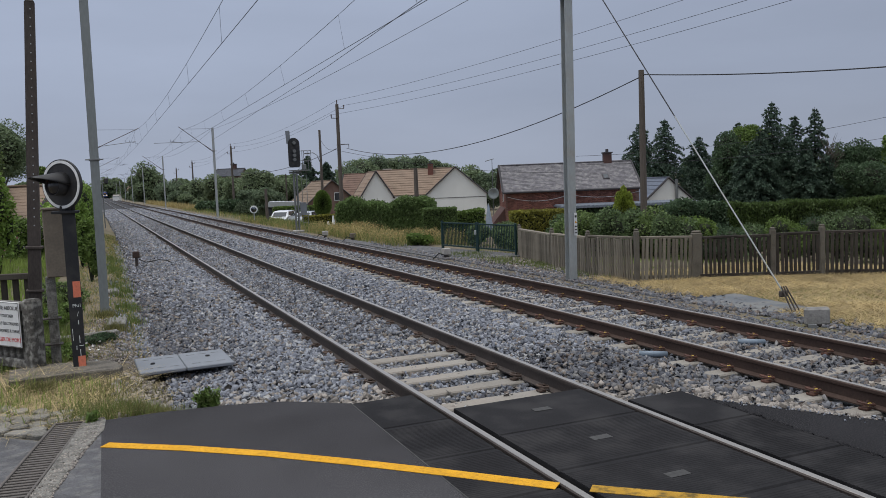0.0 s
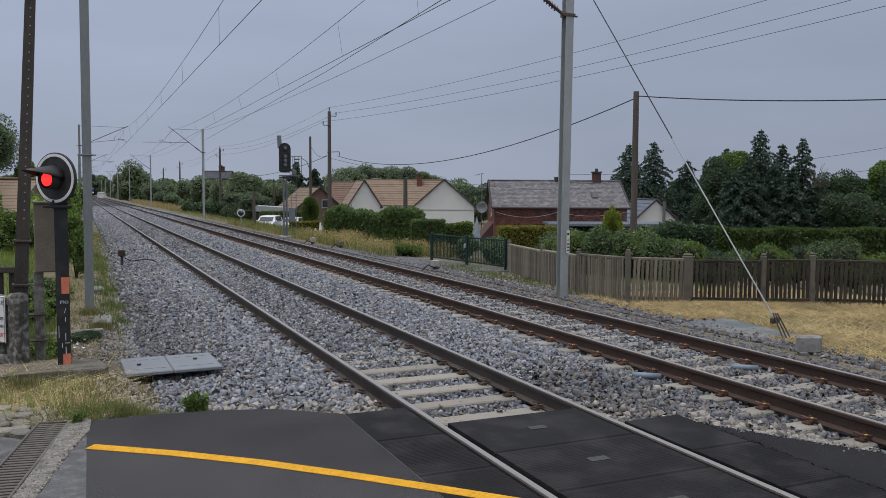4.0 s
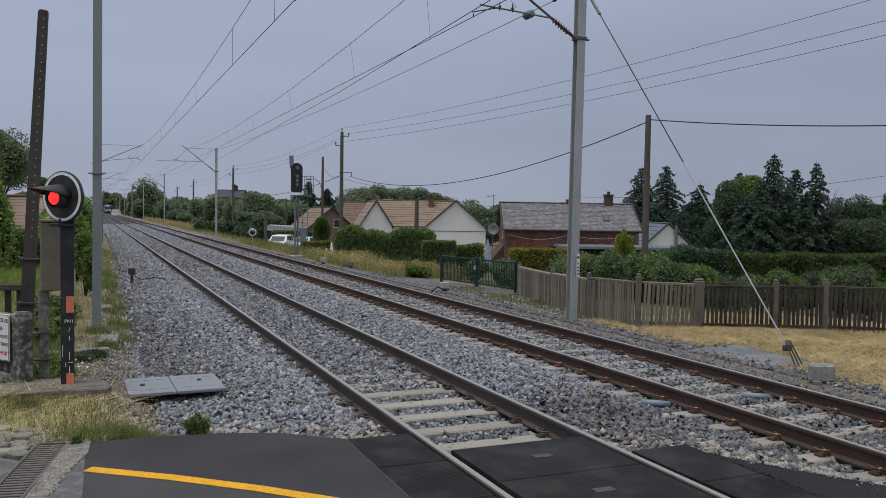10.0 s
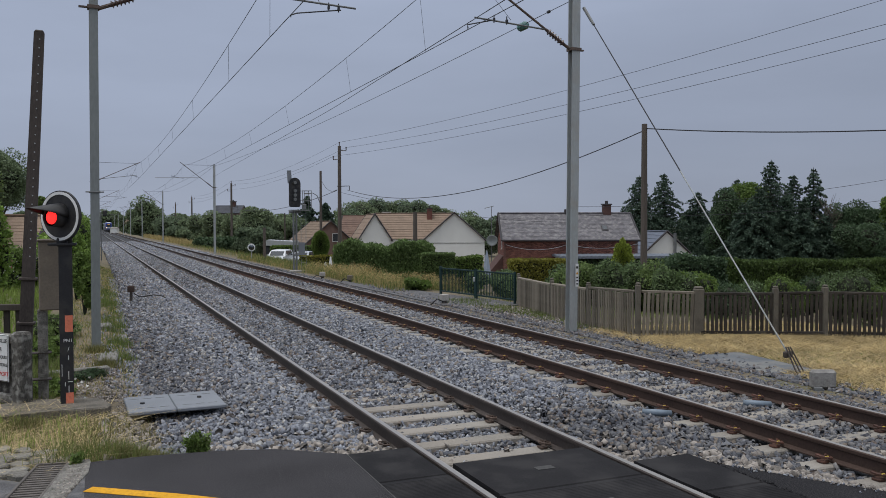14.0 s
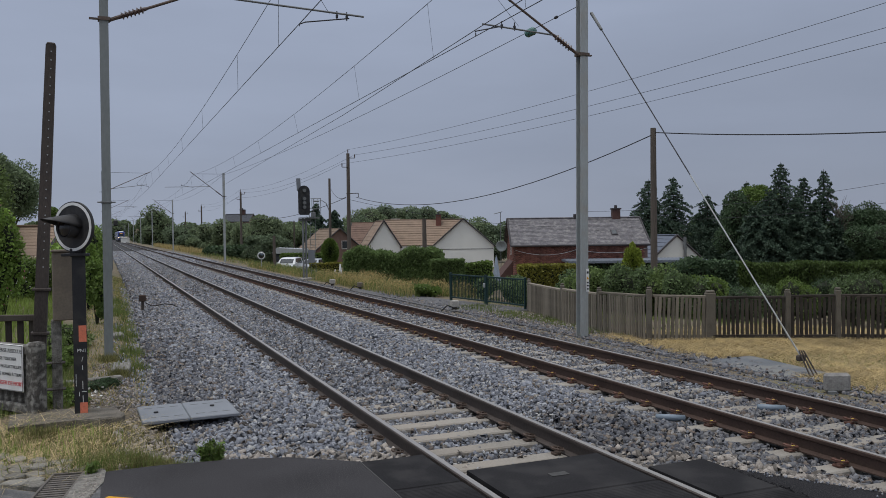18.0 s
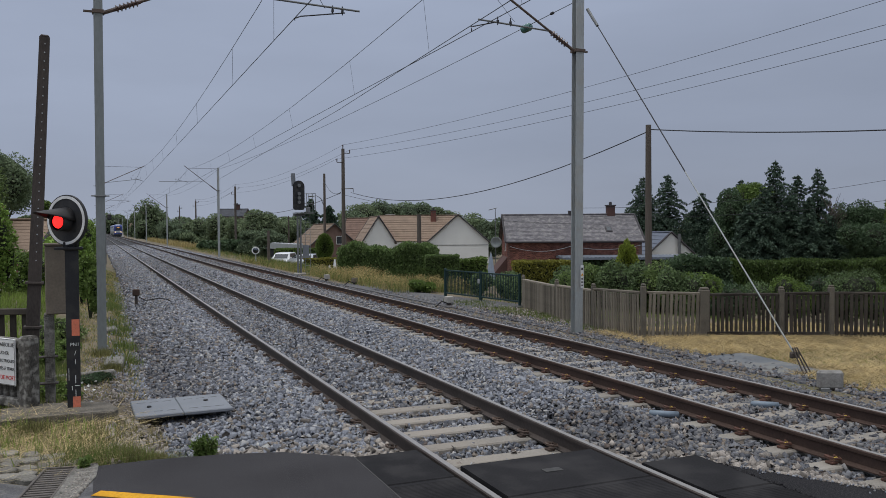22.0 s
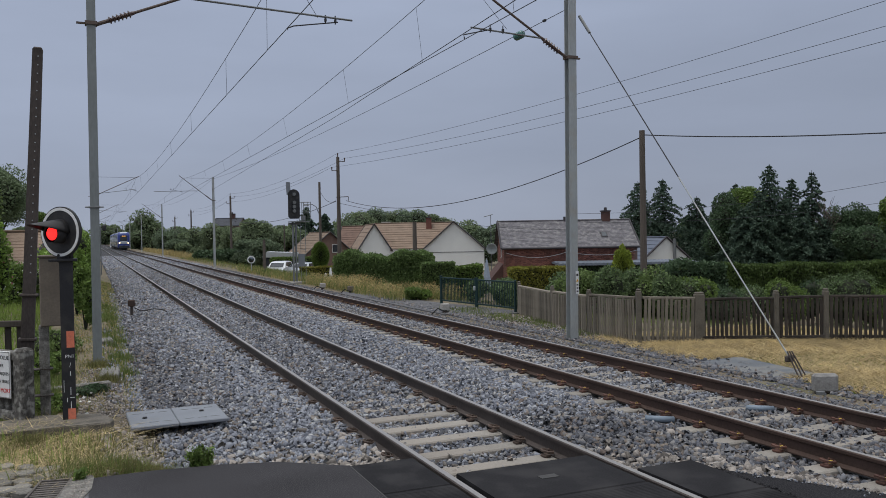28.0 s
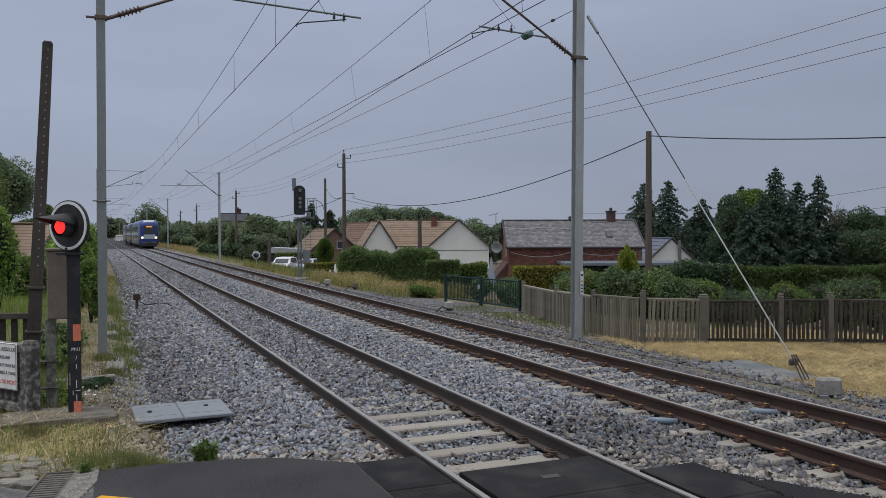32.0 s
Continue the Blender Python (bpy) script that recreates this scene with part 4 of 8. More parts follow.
def mast(x, y, base, side, track, top=7.45, w=0.22, near=False, label="", body="galv", far=None, zs=5.93, lean=0.0):
    """Catenary mast; side +1 when its track lies towards +x."""
    reach = abs(track - x)
    far = (track == 0) if far is None else far
    t = thing("catenary_mast", pose(x, y, base, 0, lean * side, 0 if side > 0 else 180), label or "grey galvanised steel catenary mast with cantilever arm", "catenary mast", "catenary masts")
    h = top - base
    bm = bmesh.new()
    f, a, c = 0.02, w / 2, 0.01
    out = [(-a, -a), (a, -a), (a, -a + f), (c, -a + f), (c, a - f), (a, a - f), (a, a), (-a, a), (-a, a - f), (-c, a - f), (-c, -a + f), (-a, -a + f)]
    prism(bm, out, -0.6, h, "z")
    part("post", bm, M[body], t)
    zs, zt, zc = zs - base, MESS - base, CONTACT - base
    rt = reach
    k = (zt - zs) / (rt - 0.1)
    b = lambda s: zs + k * (s - 0.1)
    part("strut", rd((0.72, 0, b(0.72)), (rt + 0.26, 0, b(rt + 0.26)), 0.026), M["rod"], t, "brown tubular strut")
    prof = [(0.20, 0.03), (0.30, 0.04)]
    for i in range(6):
        s0 = 0.30 + i * 0.065
        prof += [(s0 + 0.004, 0.068), (s0 + 0.016, 0.066), (s0 + 0.034, 0.036), (s0 + 0.062, 0.036)]
    prof += [(0.72, 0.03)]
    part("insulator", turned([((s_, 0, b(s_)), r_) for s_, r_ in prof], 10), M["ceramic"], t, "ribbed brown insulator")
    bm = rd((0.08, 0, b(0.08)), (0.24, 0, b(0.24)), 0.035)
    box(bm, (0, 0, b(0.1)), (w + 0.05, w + 0.05, 0.06))
    box(bm, (-0.17, 0, b(0.1)), (0.14, 0.05, 0.03))
    part("bracket", bm, M["rod"], t)
    zr = 6.36 - base
    part("registration_tube", rd((0.75, 0, b(0.75) - 0.02), (rt - 0.05, 0, zr + 0.02), 0.019) if not far else rd((0.6 if track == 0 else 1.1, 0, (6.58 if track == 0 else 6.28) - base), (rt + (1.3 if track == 0 else 2.3), 0, (6.42 if track == 0 else 6.2) - base), 0.02), M["galv_dark"], t)
    bm = tube([(rt + (1.0 if far else -0.45), 0, zr), (rt + 0.12, 0, zc + 0.09), (rt + (0.0 if far else 0.1), 0, zc + 0.04), (rt + (0.0 if far else 0.1), 0, zc)], 0.013, 6)
    part("steady_arm", bm, M["wire"], t)
    for s in ((rt + 0.95, rt + 0.75) if far else (rt - 0.5, rt - 0.8)):
        bm = rd((s, 0, zr - 0.05), (s, 0, zr + 0.12), 0.012)
        box(bm, (s, 0, zr + 0.02), (0.04, 0.05, 0.06))
        part("clamp", bm, M["wire"], t)
    part("tie_rod", rd((0.1, 0, h - 0.08), (rt, 0, zt), 0.011, None, 6), M["wire"], t)
    part("hanger", rd((rt - (-0.6 if far else 0.9), 0, zr + 0.05), (rt, 0, zt), 0.005, None, 4), M["wire"], t)
    return t


LEFT_Y, RIGHT_Y = (15.8, 73, 129, 184, 240, 296, 352, 408), (15.5, 73, 129, 184, 240, 296, 352, 408)
for i, y in enumerate(LEFT_Y):
    mast(-3.50 if i == 0 else -3.47, y, -0.05, 1, 0.0, w=0.15 if i == 0 else 0.16, lean=0.25 if i == 0 else 0.0, body="galv_mid", far=i % 2 == 0, zs=5.93 if i == 0 else 5.75)
t = thing("mast_strap", pose(-3.49, 15.8, 2.69), "thin steel strap clamped round the near mast", "strap")
part("band", bx((0, 0, 0), (0.19, 0.19, 0.03)), M["galv_dark"], t)
part("pin", rd((-0.15, -0.09, 0), (0.15, -0.09, 0), 0.012, None, 6), M["galv_dark"], t)
t = thing("dwarf_signal", pose(-2.72, 60, -0.1), "small black signal head on a thin post beside the track", "signal")
part("post", rd((-0.25, 0, -0.2), (-0.25, 0, 3.2), 0.04, None, 6), M["galv_dark"], t)
part("head", bx((0, 0, 3.1), (0.26, 0.2, 0.42), None, 0.06), M["black"], t)
part("arm", rd((-0.25, 0, 3.0), (0, 0, 3.0), 0.03, None, 6), M["galv_dark"], t)
for i, y in enumerate(RIGHT_Y):
    mast(6.15 if i == 0 else 6.22, y, -0.28 if y < 60 else -0.5, -1, T2, w=0.19 if i == 0 else 0.18, lean=0.5 if i == 0 else 0.0, far=i % 2 == 1, zs=5.93 if i == 0 else 5.45)


def overhead(x, name, wire_x, mess_x, hang):
    """Contact wire and messenger with droppers, span by span."""
    t = thing(name, pose(0, 0, 0), "thin dark overhead contact line with droppers above the track", "overhead line", "overhead lines")
    ys = [-40] + [(a + b) / 2 for a, b in zip(LEFT_Y, RIGHT_Y)]
    cp, mp = [], []
    for i, y in enumerate(ys):
        cp.append((wire_x[min(i, 2)] if i < 3 else x + 0.15 * (1 if i % 2 == 0 else -1), y, CONTACT))
    part("contact_wire", tube(cp, 0.0085, 5), M["wire"], t)
    mx = [mess_x, mess_x] + [x + (mess_x < x) * 0.1] * len(ys)
    top = [MESS, 7.46, 7.30] + [7.30] * len(ys)
    for i in range(len(ys) - 1):
        mp += sag((mx[i], ys[i], top[i]), (mx[i + 1], ys[i + 1], top[i + 1]), 0.69, 14)[(0 if i == 0 else 1):]
    part("messenger_wire", tube(mp, 0.0075, 5), M["wire"], t)
    for i in range(min(4, len(ys) - 1)):
        for y in ([ys[1] - q for q in (2.4, 8.3, 17, 25.8, 34.5)] if i == 0 else hang if i == 1 else [ys[i] + 3 + 8.5 * k for k in range(7)]):
            f = (y - ys[i]) / (ys[i + 1] - ys[i])
            zt = top[i] + (top[i + 1] - top[i]) * f - 0.69 * 4 * f * (1 - f)
            xc = cp[i][0] + (cp[i + 1][0] - cp[i][0]) * f
            part("dropper", rd((mx[i] + (mx[i + 1] - mx[i]) * f, y - 0.08, zt), (xc, y, CONTACT), 0.0045, None, 4), M["wire"], t)
    return t


overhead(0.0, "overhead_line", (-0.12, 0.0, 0.12), 0.0, (17.7, 23.5, 32.35, 41, 49.9, 58.8, 67))
line2 = overhead(T2, "overhead_line", (3.3, 3.62, 3.92), 3.45, (17.8, 23.9, 32.5, 41, 49.7, 58.4, 67))
part("second_contact_wire", tube([(0.6, -40, 6.3), (3.29, 12.55, 6.14), (3.65, 19.3, 6.13), (4.08, 27.2, 6.12), (6.1, 72.9, 6.35)], 0.0085, 5), M["wire"], line2, "second wire drawing off towards the far mast")

t = thing("feeder_wire", pose(0, 0, 0), "dark feeder wire with a green glass insulator beside the mast", "cable")
fw = sag((6.15, 15.6, 7.0), (6.2, 73, 7.3), 0.32, 16)
part("wire", tube(fw, 0.008, 5), M["wire"], t)
fw2 = sag((6.2, 73, 7.3), (6.2, 129, 7.3), 0.6, 10)
part("wire", tube(fw2 + sag((6.2, 129, 7.3), (6.2, 184, 7.3), 0.6, 10)[1:], 0.008, 5), M["wire"], t)
bm = bmesh.new()
for k in range(4):
    yy = 17.55 + k * 0.085
    rod(bm, (6.155, yy, 6.935), (6.155, yy + 0.055, 6.93), 0.075, 0.10, 14)
    rod(bm, (6.155, yy + 0.055, 6.93), (6.155, yy + 0.08, 6.928), 0.10, 0.07, 14)
part("insulator", bm, M["glass_green"], t, "green glass disc insulator", True)
part("coupling", bx((6.152, 16.5, 6.99), (0.06, 0.12, 0.06), None, 0.015), M["wire"], t)

t = thing("guy_wire", pose(0, 0, 0), "taut steel guy wire anchored in the ground by a rusty fork", "guy wire")
g0, g1 = Vector((6.42, 15.45, 6.85)), Vector((6.70, 9.90, 0.03))
gd = (g1 - g0)
# upper half coloured dark to paint its silhouette against the sky
part("stay", tube([g0 + gd * 0.06, g0 + gd * 0.55], 0.0115, 6), M["wire"], t, "dark upper half of the stay")
part("stay", tube([g0 + gd * 0.55, g1], 0.0125, 6), M["galv"], t, "pale lower half of the stay")
part("turnbuckle", rd(g0, g0 + gd * 0.065, 0.035, 0.03, 8), M["galv_dark"], t)
bm = bmesh.new()
for s in (-0.09, 0, 0.09):
    rod(bm, g1 + Vector((s * 0.5, 0, 0.10)), g1 + gd.normalized() * 0.52 + Vector((s, 0, 0)), 0.013, None, 6)
box(bm, g1 + Vector((0, 0, -0.02)), (0.17, 0.08, 0.10), None, 0.02)
part("anchor_fork", bm, M["iron"], t, "rusty three-prong anchor fork")


# ---- plants ----
def leaf_mesh(name, pts, size, material, seed, aspect=1.6, up=0.0):
    """Many small leaves, each a folded pair of triangles."""
    rng = np.random.default_rng(seed)
    n = len(pts)
    a = rng.normal(size=(n, 3))
    a[:, 2] += up
    a /= np.linalg.norm(a, axis=1)[:, None]
    b = rng.normal(size=(n, 3))
    b -= (b * a).sum(1)[:, None] * a
    b /= np.linalg.norm(b, axis=1)[:, None]
    c = np.cross(a, b)
    s = (size * rng.uniform(0.6, 1.4, n))[:, None]
    v = np.stack([pts - a * s * aspect * 0.5, pts + b * s * 0.5 + c * s * 0.15, pts + a * s * aspect * 0.5, pts - b * s * 0.5 + c * s * 0.15], 1)
    i = (np.arange(n) * 4)[:, None]
    return mesh_np(name, v.reshape(-1, 3), i + np.array([[0, 1, 2, 3]]), material)


def blob_points(rng, centre, radii, n):
    """Points near the surface of an ellipsoid."""
    d = rng.normal(size=(n, 3))
    d /= np.linalg.norm(d, axis=1)[:, None]
    r = rng.uniform(0.55, 1.04, n) ** 0.6
    return np.asarray(centre) + d * np.asarray(radii) * r[:, None]


def lump(bm, c, r, seed, sub=2):
    """A rough near-black lump inside a crown, coloured for its inner shade."""
    rng = random.Random(seed)
    q = bmesh.ops.create_icosphere(bm, subdivisions=sub, radius=1)
    for v in q["verts"]:
        k = rng.uniform(0.8, 1.1)
        v.co = Vector((c[0] + v.co.x * r[0] * k, c[1] + v.co.y * r[1] * k, c[2] + v.co.z * r[2] * k))


def tree(x, y, base, h, r, leafm, n=3000, leaf=0.28, seed=1, trunk=0.25, label="broad leafy green tree with an uneven crown", clear=0.25, name="tree", group=""):
    rng = np.random.default_rng(seed)
    t = thing(name, pose(x, y, base), label, "tree", group)
    bm = bmesh.new()
    rod(bm, (0, 0, -0.3), (0, 0, h * 0.55), trunk, trunk * 0.5, 7)
    blobs = []
    k = 9
    for i in range(k):
        a = rng.uniform(0, 2 * math.pi)
        rr = r * rng.uniform(0.15, 0.62)
        z = h * rng.uniform(clear + 0.12, 0.86)
        c = (rr * math.cos(a), rr * math.sin(a), z)
        q = r * rng.uniform(0.32, 0.58)
        blobs.append((c, (q, q, q * rng.uniform(0.7, 1.1) * min(1.4, h / (2.2 * r) + 0.3))))
        rod(bm, (0, 0, h * rng.uniform(0.2, 0.5)), c, trunk * 0.35, trunk * 0.08, 5)
    blobs.append(((0, 0, h * 0.84), (r * 0.42, r * 0.42, h * 0.16)))
    part("trunk", bm, M["bark"], t)
    pts = np.concatenate([blob_points(rng, c, q, n // len(blobs)) for c, q in blobs])
    crown = part("crown", leaf_mesh("crown", pts, leaf, M[leafm], seed), None, t)
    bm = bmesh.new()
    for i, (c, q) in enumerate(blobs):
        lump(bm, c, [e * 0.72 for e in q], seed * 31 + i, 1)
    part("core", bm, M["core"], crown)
    return t


def conifer(x, y, base, h, r, n=2600, seed=1, leafm="leaf_conifer", label="tall dark spruce with drooping branches", leaf=0.26, thin=1.0, group=""):
    """Spruce: tiers of branches that droop, wide below and pointed above, with gaps."""
    rng = np.random.default_rng(seed)
    t = thing("conifer", pose(x, y, base), label, "tree", group)
    bm = bmesh.new()
    rod(bm, (0, 0, -0.3), (0, 0, h * 0.99), 0.16, 0.015, 6)
    tiers, pts, total = int(h / 0.3), [], 0.0
    for i in range(tiers):
        f = i / tiers
        z = h * (0.06 + 0.93 * f)
        R = r * (1 - f) ** 0.75 * rng.uniform(0.55, 1.15) + 0.06
        nb = max(3, int((8 - 4 * f) * thin))
        a0 = rng.uniform(0, 6.3)
        for k in range(nb):
            a = a0 + 2 * math.pi * k / nb + rng.uniform(-0.35, 0.35)
            L = R * rng.uniform(0.55, 1.15)
            m = max(3, int(n * L / (r * tiers * 1.9)))
            s = rng.uniform(0.05, 1, m) ** 0.8
            w = 0.13 * L * (1.15 - s) + 0.035
            pts.append(np.stack([math.cos(a) * L * s + rng.normal(0, 1, m) * w, math.sin(a) * L * s + rng.normal(0, 1, m) * w, z + 0.10 * L * s - 0.42 * L * s * s + rng.normal(0, 0.05, m)], -1))
            if L > 0.5:
                rod(bm, (0, 0, z), (math.cos(a) * L * 0.8, math.sin(a) * L * 0.8, z - 0.18 * L), 0.02, 0.006, 3)
    part("trunk", bm, M["bark"], t)
    crown = part("crown", leaf_mesh("crown", np.concatenate(pts), leaf, M[leafm], seed, 1.9), None, t)
    part("core", rd((0, 0, h * 0.06), (0, 0, h * 0.7), r * 0.22, 0.03, 7), M["core"], crown)
    return t


def hedge(x, y, base, L, w, h, turn, leafm, n=3000, leaf=0.12, seed=1, label="clipped green hedge", wild=0.0, cat="hedge", name="hedge", group="", spray=0.0):
    """A hedge along local x; wild makes its outline uneven."""
    rng = np.random.default_rng(seed)
    t = thing(name, pose(x, y, base, 0, 0, turn), label, cat, group)
    u = rng.uniform(-0.5, 0.5, (n, 3))
    ax = rng.integers(0, 5, n)
    top, fr, bk = (ax <= 1), (ax == 2) | (ax == 3), ax == 4
    p = u * np.array([L, w, h]) + np.array([0, 0, h / 2])
    p[top, 2] = h
    p[fr, 1] = -w / 2
    ends = bk & (rng.uniform(0, 1, n) < 0.5)
    p[bk & ~ends, 1] = w / 2
    p[ends, 0] = np.sign(p[ends, 0]) * L / 2
    bulge = np.sin(p[:, 0] * 1.7 + seed) * 0.5 + np.sin(p[:, 0] * 4.1 + seed * 2) * 0.3 + np.sin(p[:, 0] * 9.0 + p[:, 1] * 5) * 0.2
    p[:, 2] *= 1 + wild * bulge * 0.35
    p += rng.normal(0, 0.03 + 0.10 * wild, (n, 3))
    p[top, 2] += np.abs(rng.normal(0, 0.16 * wild, top.sum()))
    if wild:
        # upright shoots that stand out of the top
        ns = n // 45
        sx, sy = rng.uniform(-L / 2, L / 2, ns), rng.uniform(-w / 2, w / 2, ns)
        sb = np.sin(sx * 1.7 + seed) * 0.5 + np.sin(sx * 4.1 + seed * 2) * 0.3
        sz, sh = h * (1 + wild * sb * 0.35), rng.uniform(0.08, 0.12 + 0.45 * min(wild, 0.6), ns)
        k = rng.uniform(0, 1, (ns, 11))
        dx, dy = rng.normal(0, 0.22, (2, ns, 1))
        sp = np.stack([sx[:, None] + dx * sh[:, None] * k + rng.normal(0, 0.012, k.shape), sy[:, None] + dy * sh[:, None] * k, sz[:, None] - 0.04 + sh[:, None] * k], -1)
        p = np.concatenate([p, sp.reshape(-1, 3)])
    part("foliage", leaf_mesh("foliage", p, leaf, M[leafm], seed, 2.6 if spray else 1.6, 1.6 * spray), None, t)
    # boxes inside the hedge in the painted shade colour
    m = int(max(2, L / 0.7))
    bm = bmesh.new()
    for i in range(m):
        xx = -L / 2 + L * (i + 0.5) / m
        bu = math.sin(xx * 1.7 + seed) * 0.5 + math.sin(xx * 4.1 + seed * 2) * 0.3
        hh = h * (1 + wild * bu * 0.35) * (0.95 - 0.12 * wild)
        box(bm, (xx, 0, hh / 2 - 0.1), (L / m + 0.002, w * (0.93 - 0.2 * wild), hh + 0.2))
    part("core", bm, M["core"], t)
    return t


def ball_bush(name, x, y, base, r, h, leafm, n, leaf, seed, label, rough=0.06):
    """A dense bush of one egg-shaped mass."""
    rng = np.random.default_rng(seed)
    t = thing(name, pose(x, y, base), label, "bush")
    d = rng.normal(size=(n, 3))
    d /= np.linalg.norm(d, axis=1)[:, None]
    up = d[:, 2]
    k = np.where(up > 0, 1 - 0.18 * up, 1.0) * (rng.uniform(0.84, 1.02, n) + rough * np.sin(d[:, 0] * 7 + seed) * np.cos(up * 9))
    pts = np.stack([d[:, 0] * r * k, d[:, 1] * r * k, h * 0.5 + up * h * 0.5 * np.minimum(k + 0.1, 1.05)], -1)
    part("foliage", leaf_mesh("foliage", pts, leaf, M[leafm], seed), None, t)
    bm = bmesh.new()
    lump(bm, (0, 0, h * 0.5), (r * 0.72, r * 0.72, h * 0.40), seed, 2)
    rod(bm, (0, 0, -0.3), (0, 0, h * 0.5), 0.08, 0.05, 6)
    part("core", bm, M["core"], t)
    return t


def shrub(x, y, base, r, h, leafm, n=900, leaf=0.11, seed=1, label="leafy green shrub", name="shrub", blooms=None):
    rng = np.random.default_rng(seed)
    t = thing(name, pose(x, y, base), label, "shrub", "shrubs")
    bl = [((rng.uniform(-0.5, 0.5) * r, rng.uniform(-0.5, 0.5) * r, h * rng.uniform(0.3, 0.72)), (r * rng.uniform(0.4, 0.65), r * rng.uniform(0.4, 0.65), h * rng.uniform(0.26, 0.36))) for _ in range(6)]
    pts = np.concatenate([blob_points(rng, c, q, n // 6) for c, q in bl])
    pts[:, 2] = np.maximum(pts[:, 2], 0.02)
    part("foliage", leaf_mesh("foliage", pts, leaf, M[leafm], seed), None, t)
    bm = bmesh.new()
    for i, (c, q) in enumerate(bl):
        lump(bm, c, [e * 0.68 for e in q], seed + i, 1)
        rod(bm, (0, 0, -0.1), c, 0.02, 0.008, 4)
    part("core", bm, M["core"], t)
    if blooms:
        c, q = bl[0]
        pb = np.concatenate([blob_points(rng, c_, [e * 1.08 for e in q_], blooms[1] // 6) for c_, q_ in bl])
        part("blossom", leaf_mesh("blossom", pb, blooms[2], M[blooms[0]], seed + 9, 1.0), None, t)
    return t


def blades(name, xy, zf, hmin, hmax, width, material, seed, label, lean=0.35, cat="grass", flat=0.0):
    """Blades of grass as thin bent triangles."""
    rng = np.random.default_rng(seed)
    n = len(xy)
    h = rng.uniform(hmin, hmax, n)
    a = rng.uniform(0, 2 * math.pi, n)
    base = np.stack([xy[:, 0], xy[:, 1], zf(xy[:, 0], xy[:, 1]) - 0.01], -1)
    side = np.stack([np.cos(a), np.sin(a), 0 * a], -1) * (width * rng.uniform(0.6, 1.4, n))[:, None]
    la = rng.uniform(0, 2 * math.pi, n)
    ln = rng.uniform(0, lean, n) + flat
    off = np.stack([np.cos(la) * ln, np.sin(la) * ln, np.ones(n) * (1 - 0.75 * flat)], -1) * h[:, None]
    mid = base + off * 0.5 - np.stack([np.cos(la) * ln * h * 0.14, np.sin(la) * ln * h * 0.14, 0 * la], -1)
    v = np.stack([base - side, base + side, mid + side * 0.7, mid - side * 0.7, base + off], 1)
    i = (np.arange(n) * 5)[:, None]
    f = np.concatenate([i + np.array([[0, 1, 2]]), i + np.array([[0, 2, 3]]), i + np.array([[3, 2, 4]])])
    return tagged(new(name, mesh_np(name, v.reshape(-1, 3), f, material)), label, cat, kind="stuff")


def patch(rng, n, x0, x1, y0, y1, clump=0.0):
    p = np.stack([rng.uniform(x0, x1, n), rng.uniform(y0, y1, n)], -1)
    if clump:
        k = max(4, n // 60)
        c = np.stack([rng.uniform(x0, x1, k), rng.uniform(y0, y1, k)], -1)
        p = c[rng.integers(0, k, n)] + rng.normal(0, clump, (n, 2))
    return p


# ---- crossing signal and fence on the near side ----
def text_mesh(body, size, material, name):
    cu = bpy.data.curves.new(name, "FONT")
    cu.body, cu.size, cu.align_x, cu.align_y, cu.extrude = body, size, "CENTER", "CENTER", 0.0008
    ob = bpy.data.objects.new(name, cu)
    scene.collection.objects.link(ob)
    bpy.context.view_layer.update()
    me = bpy.data.meshes.new_from_object(ob.evaluated_get(bpy.context.evaluated_depsgraph_get()))
    bpy.data.objects.remove(ob)
    me.materials.clear()
    me.materials.append(material)
    return me


